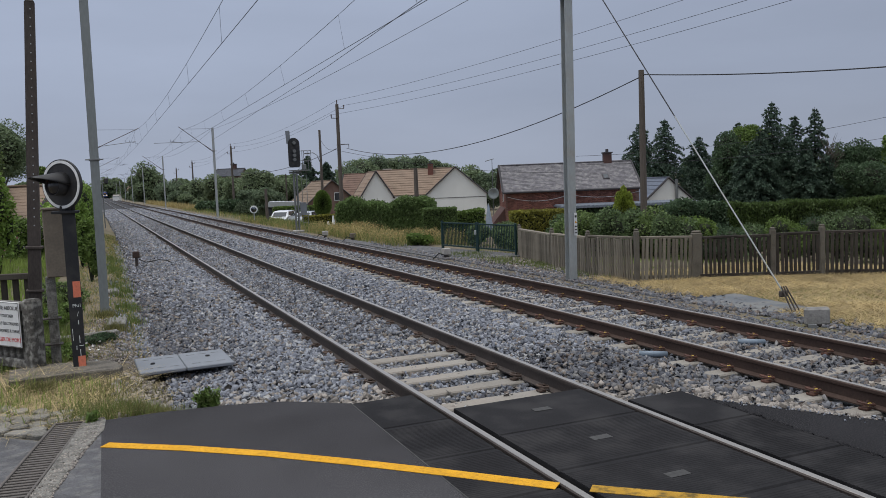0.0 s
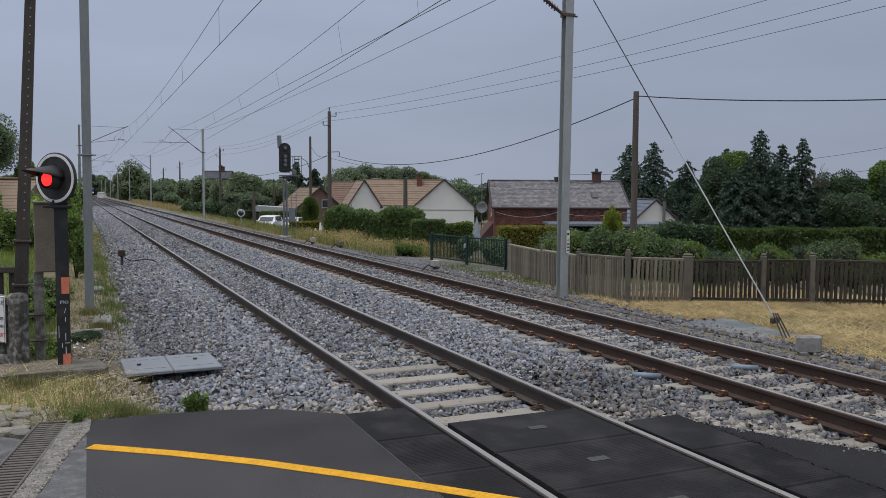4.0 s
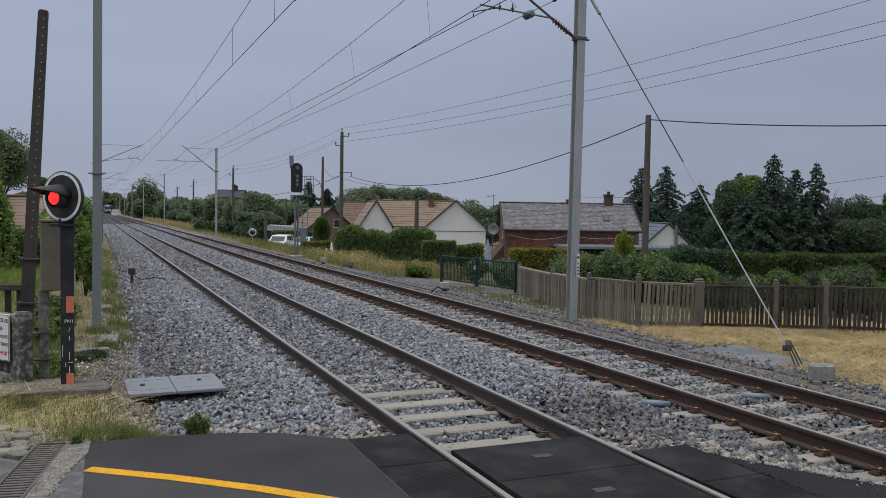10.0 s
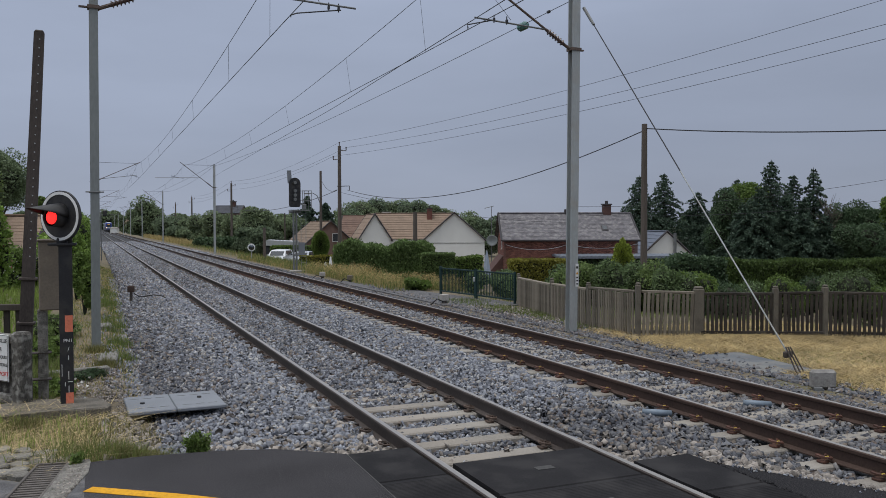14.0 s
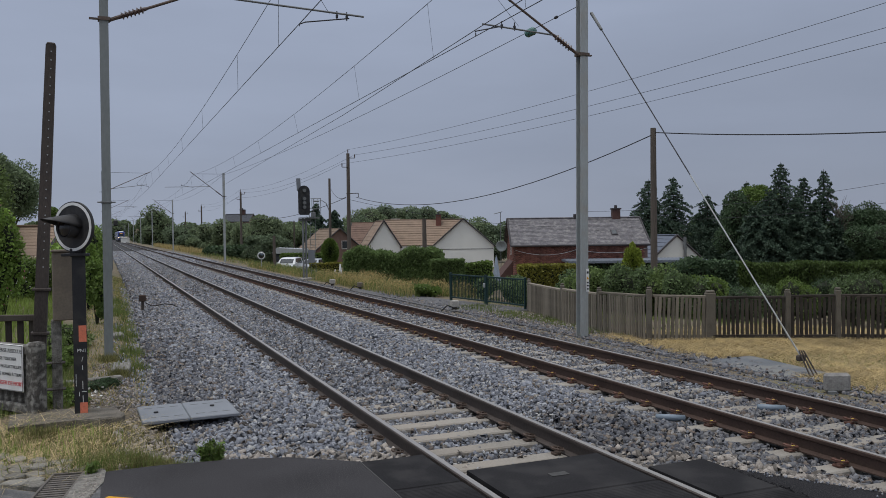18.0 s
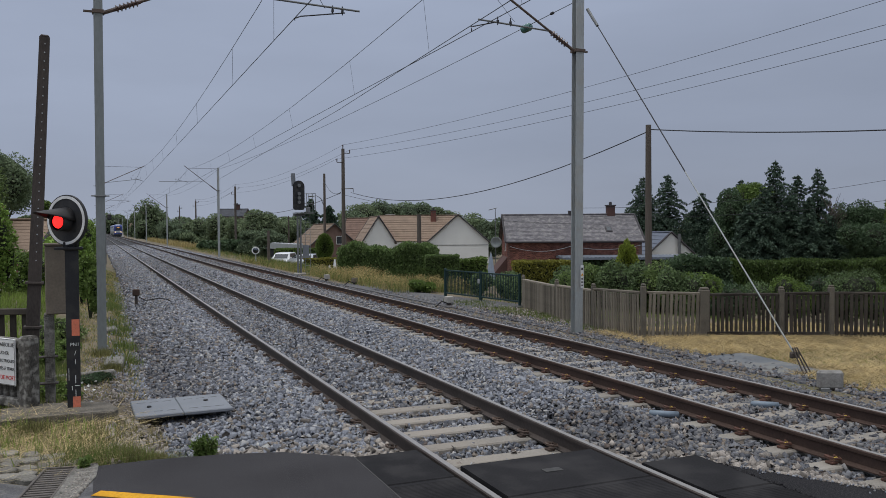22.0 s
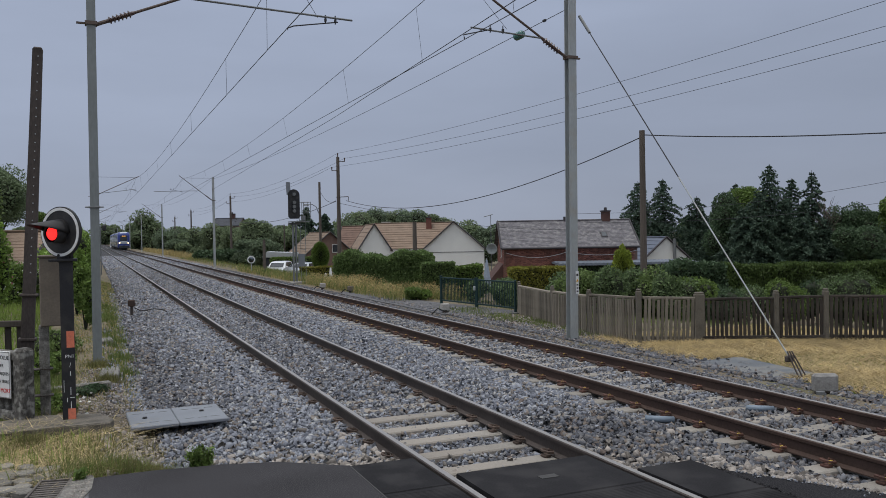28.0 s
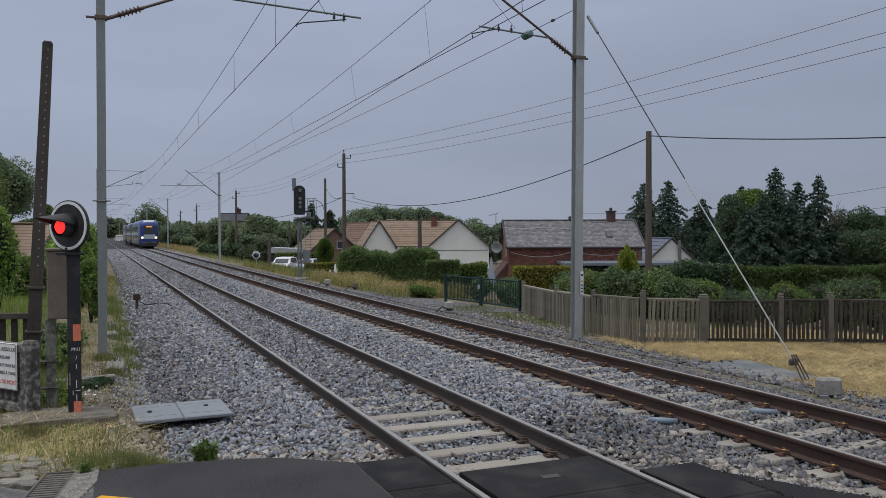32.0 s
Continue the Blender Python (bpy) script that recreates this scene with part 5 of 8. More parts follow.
def crossing_signal():
    t = thing("crossing_signal", pose(-3.86, 10.42, -0.03), "black level-crossing signal with round backboard and flashing red lamp", "signal")
    for c_, s_, nm in (((0.030, -0.075, 0.95), (0.142, 0.014, 1.9), "flange"), ((0.030, 0.03, 0.95), (0.142, 0.014, 1.9), "flange"), ((0.03, -0.0225, 0.95), (0.02, 0.091, 1.9), "web"), ((-0.034, -0.036, 0.95), (0.014, 0.064, 1.9), "stiffener")):
        part(nm, bx(c_, s_, None, 0.002), M["black"], t, "black steel section with chipped paint")
    for z0, z1 in ((0.90, 1.09), (-0.005, 0.20)):
        part("paint_mark", bx((0.058, -0.0835, (z0 + z1) / 2), (0.082, 0.003, z1 - z0)), M["orange"], t, "faded orange painted band")
    bm = bx((0.0, 0, 1.905), (0.30, 0.26, 0.03), None, 0.006)
    box(bm, (0, 0, 1.93), (0.12, 0.12, 0.1), None, 0.01)
    part("bracket", bm, M["black"], t)
    # writing on the post
    for body, z, s in (("PN1", 0.80, 0.055), ("/", 0.70, 0.075), ("1", 0.60, 0.075)):
        q = part("writing", text_mesh(body, s, M["white"], "writing"), None, t, "white painted characters")
        q.matrix_local = pose(0.046 if body == "PN1" else 0.05, -0.085, z, 90, 0, 0)
    for x, z, sx, sz in ((0.05, 0.40, 0.007, 0.09), (0.065, 0.325, 0.05, 0.007), (0.012, 0.30, 0.007, 0.05), (0.05, 0.235, 0.007, 0.09), (-0.02, 0.46, 0.005, 0.14)):
        part("mark", bx((x, -0.0838, z), (sx, 0.002, sz)), M["white"], t)
    hd = bpy.data.meshes.new("backboard")
    bm = bmesh.new()
    rod(bm, (0, 0.03, 0), (0, -0.002, 0), 0.292, None, 48)
    bm.to_mesh(hd)
    bm.free()
    hd.materials.append(M["black"])
    H = pose(-0.02, -0.06, 2.228, 0, 0, -44)
    hb = part("backboard", hd, None, t, "round black backboard with a white border ring")
    hb.matrix_local = H
    bm = bmesh.new()
    n = 56
    ring = []
    for k in range(n):
        a = 2 * math.pi * k / n
        ring.append([bm.verts.new((r_ * math.cos(a), yy, r_ * math.sin(a))) for r_, yy in ((0.247, -0.003), (0.247, -0.008), (0.279, -0.008), (0.279, -0.003))])
    for k in range(n):
        p, q = ring[k], ring[(k + 1) % n]
        for j in range(3):
            bm.faces.new((p[j], p[j + 1], q[j + 1], q[j]))
    part("ring", bm, M["white"], hb, "white border ring")
    bm = bmesh.new()
    rod(bm, (0, 0.18, -0.02), (0, 0.03, -0.02), 0.12, 0.16, 20)
    box(bm, (0, 0.10, -0.20), (0.08, 0.08, 0.26))
    part("lamp_housing", bm, M["black"], hb, "black lamp housing", True)
    # hood: a long half-open visor, wider at the board
    bm = bmesh.new()
    rows = []
    for j in range(7):
        f = j / 6
        y = -0.006 - 0.42 * f
        rr = 0.140 - 0.024 * f
        span = math.radians(98 - 62 * f - 14 * f ** 6)
        rows.append([[bm.verts.new(((rr + e) * math.sin(-span + 2 * span * k / 14), y, (rr + e) * math.cos(-span + 2 * span * k / 14) + 0.004 - 0.035 * f)) for k in range(15)] for e in (0, 0.006)])
    for u, v in zip(rows, rows[1:]):
        for e in (0, 1):
            for k in range(14):
                bm.faces.new((u[e][k], u[e][k + 1], v[e][k + 1], v[e][k]))
        for k in (0, 14):
            bm.faces.new((u[0][k], u[1][k], v[1][k], v[0][k]))
    for r_ in (rows[0], rows[-1]):
        for k in range(14):
            bm.faces.new((r_[0][k], r_[0][k + 1], r_[1][k + 1], r_[1][k]))
    part("hood", bm, M["black"], hb, "worn black visor hood", True)
    bm = bmesh.new()
    rings = [[bm.verts.new((r_ * math.cos(2 * math.pi * k / 28), y_, r_ * math.sin(2 * math.pi * k / 28))) for k in range(28)] for r_, y_ in ((0.112, 0.0), (0.112, -0.135), (0.104, -0.135), (0.104, -0.002))]
    for u, v in zip(rings, rings[1:]):
        for k in range(28):
            bm.faces.new((u[k], u[(k + 1) % 28], v[(k + 1) % 28], v[k]))
    bm.faces.new(rings[-1])
    col = part("collar", bm, M["black"], hb, "", True)
    col.matrix_local = pose(0, -0.004, -0.015)
    # the lamp face turns: lit red on one side, dark on the other
    bm = bmesh.new()
    rod(bm, (0, -0.016, 0), (0, -0.002, 0), 0.066, 0.078, 28)
    face = part("lamp_face", bm, M["red_glow"], t, "round red signal lamp, flashing", True)
    bm = bmesh.new()
    rod(bm, (0, -0.001, 0), (0, 0.014, 0), 0.1025, 0.085, 28)
    back = part("dark_face", bm, M["lens_dark"], face, "dark face of the lamp", True)
    face.matrix_local = H @ pose(0, -0.118, -0.015)
    return face, H @ pose(0, -0.118, -0.015)


LAMP, LAMP_HOME = crossing_signal()

t = thing("drilled_iron_post", pose(-4.41, 12.2, -0.06, 0, 3.1, 0), "tall rusty iron post with pale discs painted as its holes", "post")
bm = bmesh.new()
for z0, z1, w0, w1 in ((-0.3, 4.72, 0.175, 0.125),):
    vs = box(bm, (0, 0, (z0 + z1) / 2), (1, 1, z1 - z0))
    for v in vs:
        k = w0 if v.co.z < 1 else w1
        v.co.x, v.co.y = v.co.x * k, v.co.y * k * 0.8
part("shaft", bm, M["iron"], t)
# bright sky through the drilled holes, painted as pale discs on the face
hole = finish(rd((0, 0.004, 0), (0, -0.004, 0), 0.009, None, 8), "hole_disc", M["galv"])
for i in range(26):
    q = new("hole_disc", hole)
    q.parent = t
    z = 1.75 + i * 0.115
    q.matrix_local = pose(0.01, -(0.175 - (0.05 * (z + 0.3) / 5.0)) * 0.4 - 0.002, z)
for z in (1.45, 0.86):
    part("collar", bx((0, 0, z), (0.22, 0.19, 0.035), None, 0.006), M["iron"], t)
part("cap", bx((0, 0, 4.73), (0.11, 0.09, 0.04), None, 0.015), M["iron"], t)

t = thing("relay_box", pose(-3.955, 10.95, -0.06), "weathered tan metal relay box on a grey concrete stake", "box")
part("body", bx((0, 0, 1.55), (0.36, 0.24, 0.82), None, 0.012), M["box_tan"], t)
part("lid", bx((0, 0, 1.975), (0.38, 0.27, 0.03), None, 0.008), M["box_tan"], t)
part("stake", bx((-0.15, 0.02, 0.55), (0.11, 0.11, 1.2), None, 0.012), M["gutter"], t, "grey concrete stake")
for z in (0.30, 0.62):
    part("strap", bx((-0.17, 0.03, z), (0.22, 0.15, 0.012)), M["iron"], t)

# concrete picket fence with the warning plate
t = thing("concrete_fence", pose(-4.31, 10.66, -0.1, 0, 0, 127), "lichen-covered concrete picket fence with rounded rail", "fence")
part("post", bx((0.0, 0, 0.47), (0.19, 0.17, 0.98), None, 0.03), M["concrete_dark"], t)
part("rail", bx((0.92, 0, 0.86), (1.70, 0.10, 0.12), None, 0.02), M["concrete_dark"], t)
part("rail", bx((0.92, 0, 0.16), (1.70, 0.10, 0.12), None, 0.02), M["concrete_dark"], t)
pk = finish(bx((0, 0, 0.5), (0.085, 0.055, 0.62), None, 0.012), "picket", M["concrete_dark"])
for i in range(12):
    q = new("picket", pk)
    q.parent = t
    q.matrix_local = pose(0.17 + i * 0.135, 0, 0)
s = thing("warning_sign", t.matrix_world @ pose(0.435, 0.07, 0.645) @ Matrix.Scale(1.38, 4), "white enamel warning sign with black and red lettering", "sign")
bm = bx((0, 0, 0), (0.42, 0.012, 0.40), None, 0.005)
part("plate", bm, M["white"], s)
bm = bmesh.new()
for x, z, sx, sz in ((0, 0.193, 0.41, 0.004), (0, -0.193, 0.41, 0.004), (0.203, 0, 0.004, 0.38), (-0.203, 0, 0.004, 0.38)):
    box(bm, (x, 0.0065, z), (sx, 0.002, sz))
part("border", bm, M["sign_black"], s)
for body, z, size, m_ in (("DÉFENSE ABSOLUE", 0.145, 0.047, "sign_black"), ("DE TOUCHER", 0.075, 0.040, "sign_black"), ("AUX FILS ÉLECTRIQUES", 0.008, 0.037, "sign_black"),
                          ("MÊME TOMBÉS À TERRE", -0.058, 0.037, "sign_black"), ("DANGER DE MORT", -0.135, 0.050, "sign_red")):
    q = part("lettering", text_mesh(body, size, M[m_], "lettering"), None, s)
    q.matrix_local = pose(0, 0.0075, z, 90, 0, 180)

t = thing("picket_fence", pose(-4.62, 14.95, -0.08, 0, 0, 160), "old dark wooden picket fence behind the signal", "fence")
part("rail", bx((0.9, 0, 0.85), (1.9, 0.09, 0.10), None, 0.01), M["fence_dark"], t)
part("rail", bx((0.9, 0, 0.2), (1.9, 0.07, 0.09), None, 0.01), M["fence_dark"], t)
pk = finish(bx((0, 0, 0.42), (0.10, 0.03, 0.84), None, 0.005), "picket", M["fence_dark"])
for i in range(10):
    q = new("picket", pk)
    q.parent = t
    q.matrix_local = pose(0.06 + i * 0.19, -0.05, 0)

# slab under the signal, cable cover, kerb stones, small things by the path
bm = bmesh.new()
prism(bm, [(-4.55, 9.95), (-3.9, 9.98), (-3.42, 9.95), (-3.36, 10.15), (-3.5, 10.55), (-4.2, 10.75), (-4.6, 10.6)], -0.28, 0.045, "z")
bmesh.ops.bevel(bm, geom=bm.edges[:], offset=0.015, segments=1, affect="EDGES")
tagged(new("foundation_slab", finish(bm, "foundation_slab", M["slab_brown"])), "cracked concrete foundation slab under the signal post", "slab")
t = thing("cable_cover", pose(-2.65, 10.46, -0.115, 0, 0, 1.5), "flat grey two-panel cable duct cover lying on the ballast", "cover")
ANG = 0
for k, (x0, x1) in enumerate(((-0.55, -0.02), (-0.015, 0.55))):
    vs_ = []
    bm = bx(((x0 + x1) / 2, 0, 0.045), (x1 - x0, 0.93, 0.045), None, 0.01)
    p = part("panel", bm, M["plate"], t)
    part("handle", rd(((x0 + x1) / 2 - 0.08 + 0.12 * k, -0.02 + 0.1 * k, 0.06), ((x0 + x1) / 2 - 0.08 + 0.12 * k, -0.02 + 0.1 * k, 0.085), 0.03, 0.025, 8), M["black"], p, "dark round handle")
    for i in range(3):
        for j in (-1, 1):
            part("slot", bx(((x0 + x1) / 2 + (i - 1) * 0.15, j * 0.28, 0.0685), (0.10, 0.012, 0.004)), M["galv_dark"], p)
for x, y, sx, sy, sz, r in ((-3.33, 14.1, 0.28, 0.75, 0.16, -4), (-3.30, 18.9, 0.24, 0.6, 0.12, 2), (-3.75, 13.2, 0.85, 0.12, 0.10, 12)):
    tagged(new("kerb_stone", finish(bx((0, 0, 0), (sx, sy, sz), None, 0.02), "kerb_stone", M["gutter"])), "grey concrete kerb stone beside the track path", "kerb stone", "kerb stones").matrix_world = pose(x, y, -0.06, 0, 0, r)
t = thing("track_box", pose(-2.48, 26.5, -0.16), "small rusty red junction box on a stake in the ballast", "junction box")
part("stake", bx((0, 0, 0.10), (0.08, 0.06, 0.45)), M["iron"], t)
part("box", bx((0, 0, 0.36), (0.20, 0.16, 0.20), None, 0.02), M["rail"], t)
part("cable", tube([(0.08, 0, 0.22), (0.25, -0.05, 0.12), (0.42, -0.1, 0.13), (0.62, -0.12, 0.17), (0.85, -0.15, 0.14), (1.0, -0.15, 0.06)], 0.016, 6), M["tyre"], t)


# ---- fence, gate and small things on the far side ----
FENCE = [(8.09, 21.51), (7.32, 18.30), (7.12, 16.30), (7.04, 14.30), (8.32, 13.92), (9.71, 13.16), (10.61, 12.69), (12.4, 11.45), (14.1, 10.2)]
FTOP = [0.58, 0.64, 0.66, 0.78, 0.68, 0.70, 0.73, 0.71, 0.71]


def wood_fence():
    t = thing("picket_fence", pose(0, 0, -0.30), "weathered brown picket fence with concrete posts along the railway", "fence")
    for i, (x, y) in enumerate(FENCE):
        w = 0.22 if i == 4 else 0.105
        top = FTOP[i] + 0.36
        p = part("fence_post", bx((0, 0, top / 2 - 0.1), (w, 0.15, top + 0.2), None, 0.02), M["fence_post"], t, "mossy square concrete post")
        p.matrix_local = pose(x, y, 0, 0, 0, VIEW)
        part("cap", bx((0, 0, top + 0.02), (w * 0.85, 0.125, 0.05), None, 0.02), M["fence_post"], p)
    plank = {}
    for i in range(len(FENCE) - 1):
        a, b = Vector((*FENCE[i], 0)), Vector((*FENCE[i + 1], 0))
        d = b - a
        L = d.length - 0.10
        m_ = "fence_dark" if i >= 4 else "fence_wood"
        c = (a + b) / 2
        H = (FTOP[i] + FTOP[i + 1]) / 2 - 0.02 + 0.30
        tilt = math.degrees(math.atan2(FTOP[i + 1] - FTOP[i], d.length))
        rail = part("fence_panel", bx((0, 0.0, H - 0.04), (L, 0.10, 0.06), None, 0.012), M[m_], t, ("dark brown" if i >= 4 else "grey-brown weathered") + " fence panel")
        rail.matrix_local = pose(c.x, c.y, 0, 0, -tilt * 0.45, math.degrees(math.atan2(d.y, d.x)))
        part("bottom_rail", bx((0, -0.06 if i in (4, 5) else 0.03, 0.12), (L, 0.05, 0.07), None, 0.008), M[m_], rail)
        n = max(6, round(L / 0.094))
        if (i, m_) not in plank:
            plank[i, m_] = [finish(bx((0, -0.005, (H - 0.06) / 2 + (0.05 if i in (4, 5) else 0.02) + k_), (0.058 + 0.004 * j, 0.022, H - 0.11 - (0.06 if i in (4, 5) else 0)), None, 0.004), "plank", M[m_]) for j, k_ in enumerate((0.0, -0.015, 0.012))]
        rng = random.Random(i)
        for k in range(n):
            q = new("plank", rng.choice(plank[i, m_]))
            q.parent = rail
            q.matrix_local = pose(-L / 2 + L * (k + 0.5) / n + rng.uniform(-0.008, 0.008), -0.045 + rng.uniform(-0.004, 0.004), 0, 0, rng.uniform(-0.5, 0.5), rng.uniform(-3, 3))


wood_fence()


def garden_gate():
    a, b = Vector((7.38, 25.75, 0)), Vector((8.02, 21.62, 0))
    d = b - a
    t = thing("garden_gate", pose(a.x, a.y, -0.22, 0, 0, math.degrees(math.atan2(d.y, d.x))), "closed dark green metal double gate with upright bars", "gate")
    L = d.length
    for k, x in enumerate((0, L * 0.5, L * 0.515, L)):
        part("post", bx((x, 0, 0.46), (0.09 if k in (0,) else 0.06, 0.07, 0.95), None, 0.008), M["gate_green"], t)
    for x0, x1 in ((0, L * 0.5), (L * 0.515, L)):
        for z in (0.87, 0.10):
            part("rail", bx(((x0 + x1) / 2, 0, z), (x1 - x0, 0.045, 0.045), None, 0.006), M["gate_green"], t)
        bar = finish(bx((0, 0, 0.48), (0.016, 0.016, 0.80)), "bar", M["gate_green"])
        n = 24
        for i in range(n):
            q = new("bar", bar)
            q.parent = t
            q.matrix_local = pose(x0 + (x1 - x0) * (i + 0.5) / n, 0, 0)
    part("lock", bx((L * 0.5, -0.05, 0.60), (0.10, 0.04, 0.14), None, 0.01), M["galv"], t)


garden_gate()
bm = bmesh.new()
prism(bm, [(5.95, 22.2), (7.9, 21.3), (8.3, 21.6), (7.5, 25.9), (6.4, 34), (5.8, 33)], -0.5, -0.235, "z")
tagged(new("driveway", finish(bm, "driveway", M["asphalt_old"])), "grey tarmac driveway in front of the garden gate", "driveway", kind="structure")

bm = bmesh.new()
prism(bm, [(6.18, 11.6), (7.35, 11.7), (7.1, 9.75), (6.2, 9.75)], -0.45, -0.235, "z")
bmesh.ops.bevel(bm, geom=bm.edges[:], offset=0.012, segments=1, affect="EDGES")
tagged(new("concrete_pad", finish(bm, "concrete_pad", M["pad"])), "flat grey concrete slab set in the mown grass", "slab")
t = thing("marker_block", pose(6.04, 8.62, -0.37, 0, 0, -25), "pale concrete marker block on a dark steel stake", "marker")
part("block", bx((0, 0, 0.25), (0.36, 0.12, 0.27), None, 0.035), M["fence_lichen"], t)
part("stake", bx((-0.10, -0.09, 0.05), (0.13, 0.03, 0.20), None, 0.01), M["galv_dark"], t, "dark steel foot")
for x, y, h, m_, lab in ((5.95, 36.0, 0.36, "concrete", "small white concrete marker by the track"), (6.35, 33.0, 0.36, "box_tan", "small brown junction box on a stake"), (6.15, 22.6, 0.36, "concrete", "white concrete marker with cables at the driveway")):
    t = thing("track_marker", pose(x, y, -0.30), lab, "marker", "track markers")
    part("box", bx((0, 0, h - 0.12), (0.24, 0.18, 0.20), None, 0.02), M[m_], t)
    part("stake", bx((0, 0, 0.02), (0.12, 0.1, 0.3)), M["iron"], t)
    part("cable", tube([(-0.05, -0.1, 0.12), (-0.3, -0.15, 0.22), (-0.5, -0.1, 0.03)], 0.02, 5), M["tyre"], t)
for k, (x, y) in enumerate(((2.62, 7.95), (4.08, 7.85))):
    bm = rd((-0.17, 0, 0), (0.17, 0, 0), 0.040, None, 12)
    rod(bm, (-0.172, 0, 0), (-0.168, 0, 0), 0.03, None, 10)
    tagged(new("pipe_end", finish(bm, "pipe_end", M["pipe_blue"], True)), "short blue-grey plastic pipe end in the ballast", "pipe").matrix_world = pose(x, y, -0.15, 0, 4, -20)


# ---- railway signal, poles and cables ----
def block_signal():
    t = thing("railway_signal", pose(6.10, 42.0, -0.32), "dark railway light signal with ladder, cage and four lenses", "signal")
    for dx in (-0.075, 0.075):
        part("post", bx((dx, 0, 1.62), (0.065, 0.16, 3.3)), M["galv_dark"], t)
    for i in range(7):
        part("lacing_bar", bx((0, 0, 0.3 + i * 0.45), (0.10, 0.10, 0.03)), M["galv_dark"], t)
    part("platform", bx((0.24, 0, 3.24), (1.0, 0.6, 0.05)), M["galv_dark"], t)
    bm = bmesh.new()
    box(bm, (0.0, 0, 3.14), (0.62, 0.08, 0.10))
    part("bracket", bm, M["galv_dark"], t)
    bm = bmesh.new()
    n = 14
    out = [(0.30 * math.cos(math.pi * k / n), 4.62 + 0.30 * math.sin(math.pi * k / n)) for k in range(n + 1)] + [(-0.30, 3.50), (-0.22, 3.40), (0.22, 3.40), (0.30, 3.50)]
    prism(bm, out, -0.03, 0.03)
    hd = part("backplate", bm, M["black"], t, "black rounded signal backplate")
    for z in (4.66, 4.24, 4.02, 3.80):
        bm = bmesh.new()
        rod(bm, (0, -0.03, z), (0, -0.13, z), 0.105, 0.11, 16)
        part("lens", bm, M["train_dark"], hd, "grey unlit lens")
        part("glass", rd((0, -0.128, z), (0, -0.135, z), 0.085, None, 16), M["galv_dark"], hd)
    mp_ = part("marker_plate", bx((0, 0, 0), (0.22, 0.012, 0.66)), M["plate"], t, "pale narrow marker plate")
    mp_.matrix_local = pose(-0.26, 0.06, 4.96, 0, -3, 0)
    cage = part("cage", tube([(0.34, -0.3, 3.26), (0.34, -0.3, 4.25), (0.80, -0.3, 4.25), (0.80, -0.3, 3.26)], 0.016, 5), M["galv_dark"], t)
    for x in (0.34, 0.57, 0.80):
        part("bar", rd((x, 0.3, 3.26), (x, 0.3, 4.25), 0.014, None, 5), M["galv_dark"], cage)
    for z in (3.75, 4.25):
        part("bar", rd((0.34, 0.3, z), (0.80, 0.3, z), 0.014, None, 5), M["galv_dark"], cage)
        part("bar", rd((0.80, -0.3, z), (0.80, 0.3, z), 0.014, None, 5), M["galv_dark"], cage)
    part("box", bx((0.48, 0.0, 3.42), (0.20, 0.2, 0.26), None, 0.02), M["galv_dark"], cage)
    for dx in (0.34, 0.60):
        part("ladder_rail", rd((dx, 0.1, 0), (dx, 0.1, 3.26), 0.014, None, 5), M["galv_mid"], t)
    for i in range(10):
        part("rung", rd((0.34, 0.1, 0.2 + i * 0.32), (0.60, 0.1, 0.2 + i * 0.32), 0.010, None, 5), M["galv_mid"], t)
    part("plate", bx((0.34, -0.02, 1.25), (0.34, 0.02, 0.66)), M["plate"], t, "grey plate on the ladder")
    part("footing", bx((0.15, 0, 0.0), (0.8, 0.5, 0.3), None, 0.03), M["concrete"], t)


block_signal()


def pole(x, y, base, top, r=0.14, label="dark wooden utility pole with crossarms and insulators", arms=True, m_="wood_post", lamp=False, turn=0):
    t = thing("utility_pole", pose(x, y, base, 0, 0, turn), label, "utility pole", "utility poles")
    h = top - base
    part("shaft", rd((0, 0, -0.4), (0, 0, h), r, r * 0.72, 9), M[m_], t)
    if arms:
        for z, s in ((h - 0.35, 1), (h - 1.05, -1)):
            a = part("arm", rd((0, -0.1, z), (s * 0.5, -0.1, z), 0.03, None, 5), M["iron"], t)
            bm = bmesh.new()
            rod(bm, (s * 0.5, -0.1, z), (s * 0.5, -0.1, z + 0.28), 0.03, 0.05, 7)
            part("insulator", bm, M["ceramic"], a)
        bm = bmesh.new()
        rod(bm, (0, 0, h), (0, 0, h + 0.3), 0.03, 0.05, 7)
        part("insulator", bm, M["ceramic"], t)
        br = part("bracket", rd((-0.2, -0.1, h - 3.05), (0.75, -0.1, h - 3.0), 0.03, None, 5), M["iron"], t)
        part("hook", rd((0.75, -0.1, h - 3.0), (0.75, -0.1, h - 3.3), 0.025, None, 5), M["iron"], br)
    if lamp:
        a = part("lamp_arm", tube([(-0.05, 0, h - 3.1), (-0.35, 0, h - 2.35), (-0.75, 0, h - 2.1), (-1.1, 0, h - 2.15)], 0.035, 6), M["galv_dark"], t)
        part("lamp_head", bx((-1.3, 0, h - 2.16), (0.5, 0.2, 0.13), None, 0.04), M["galv_dark"], a)
    return t


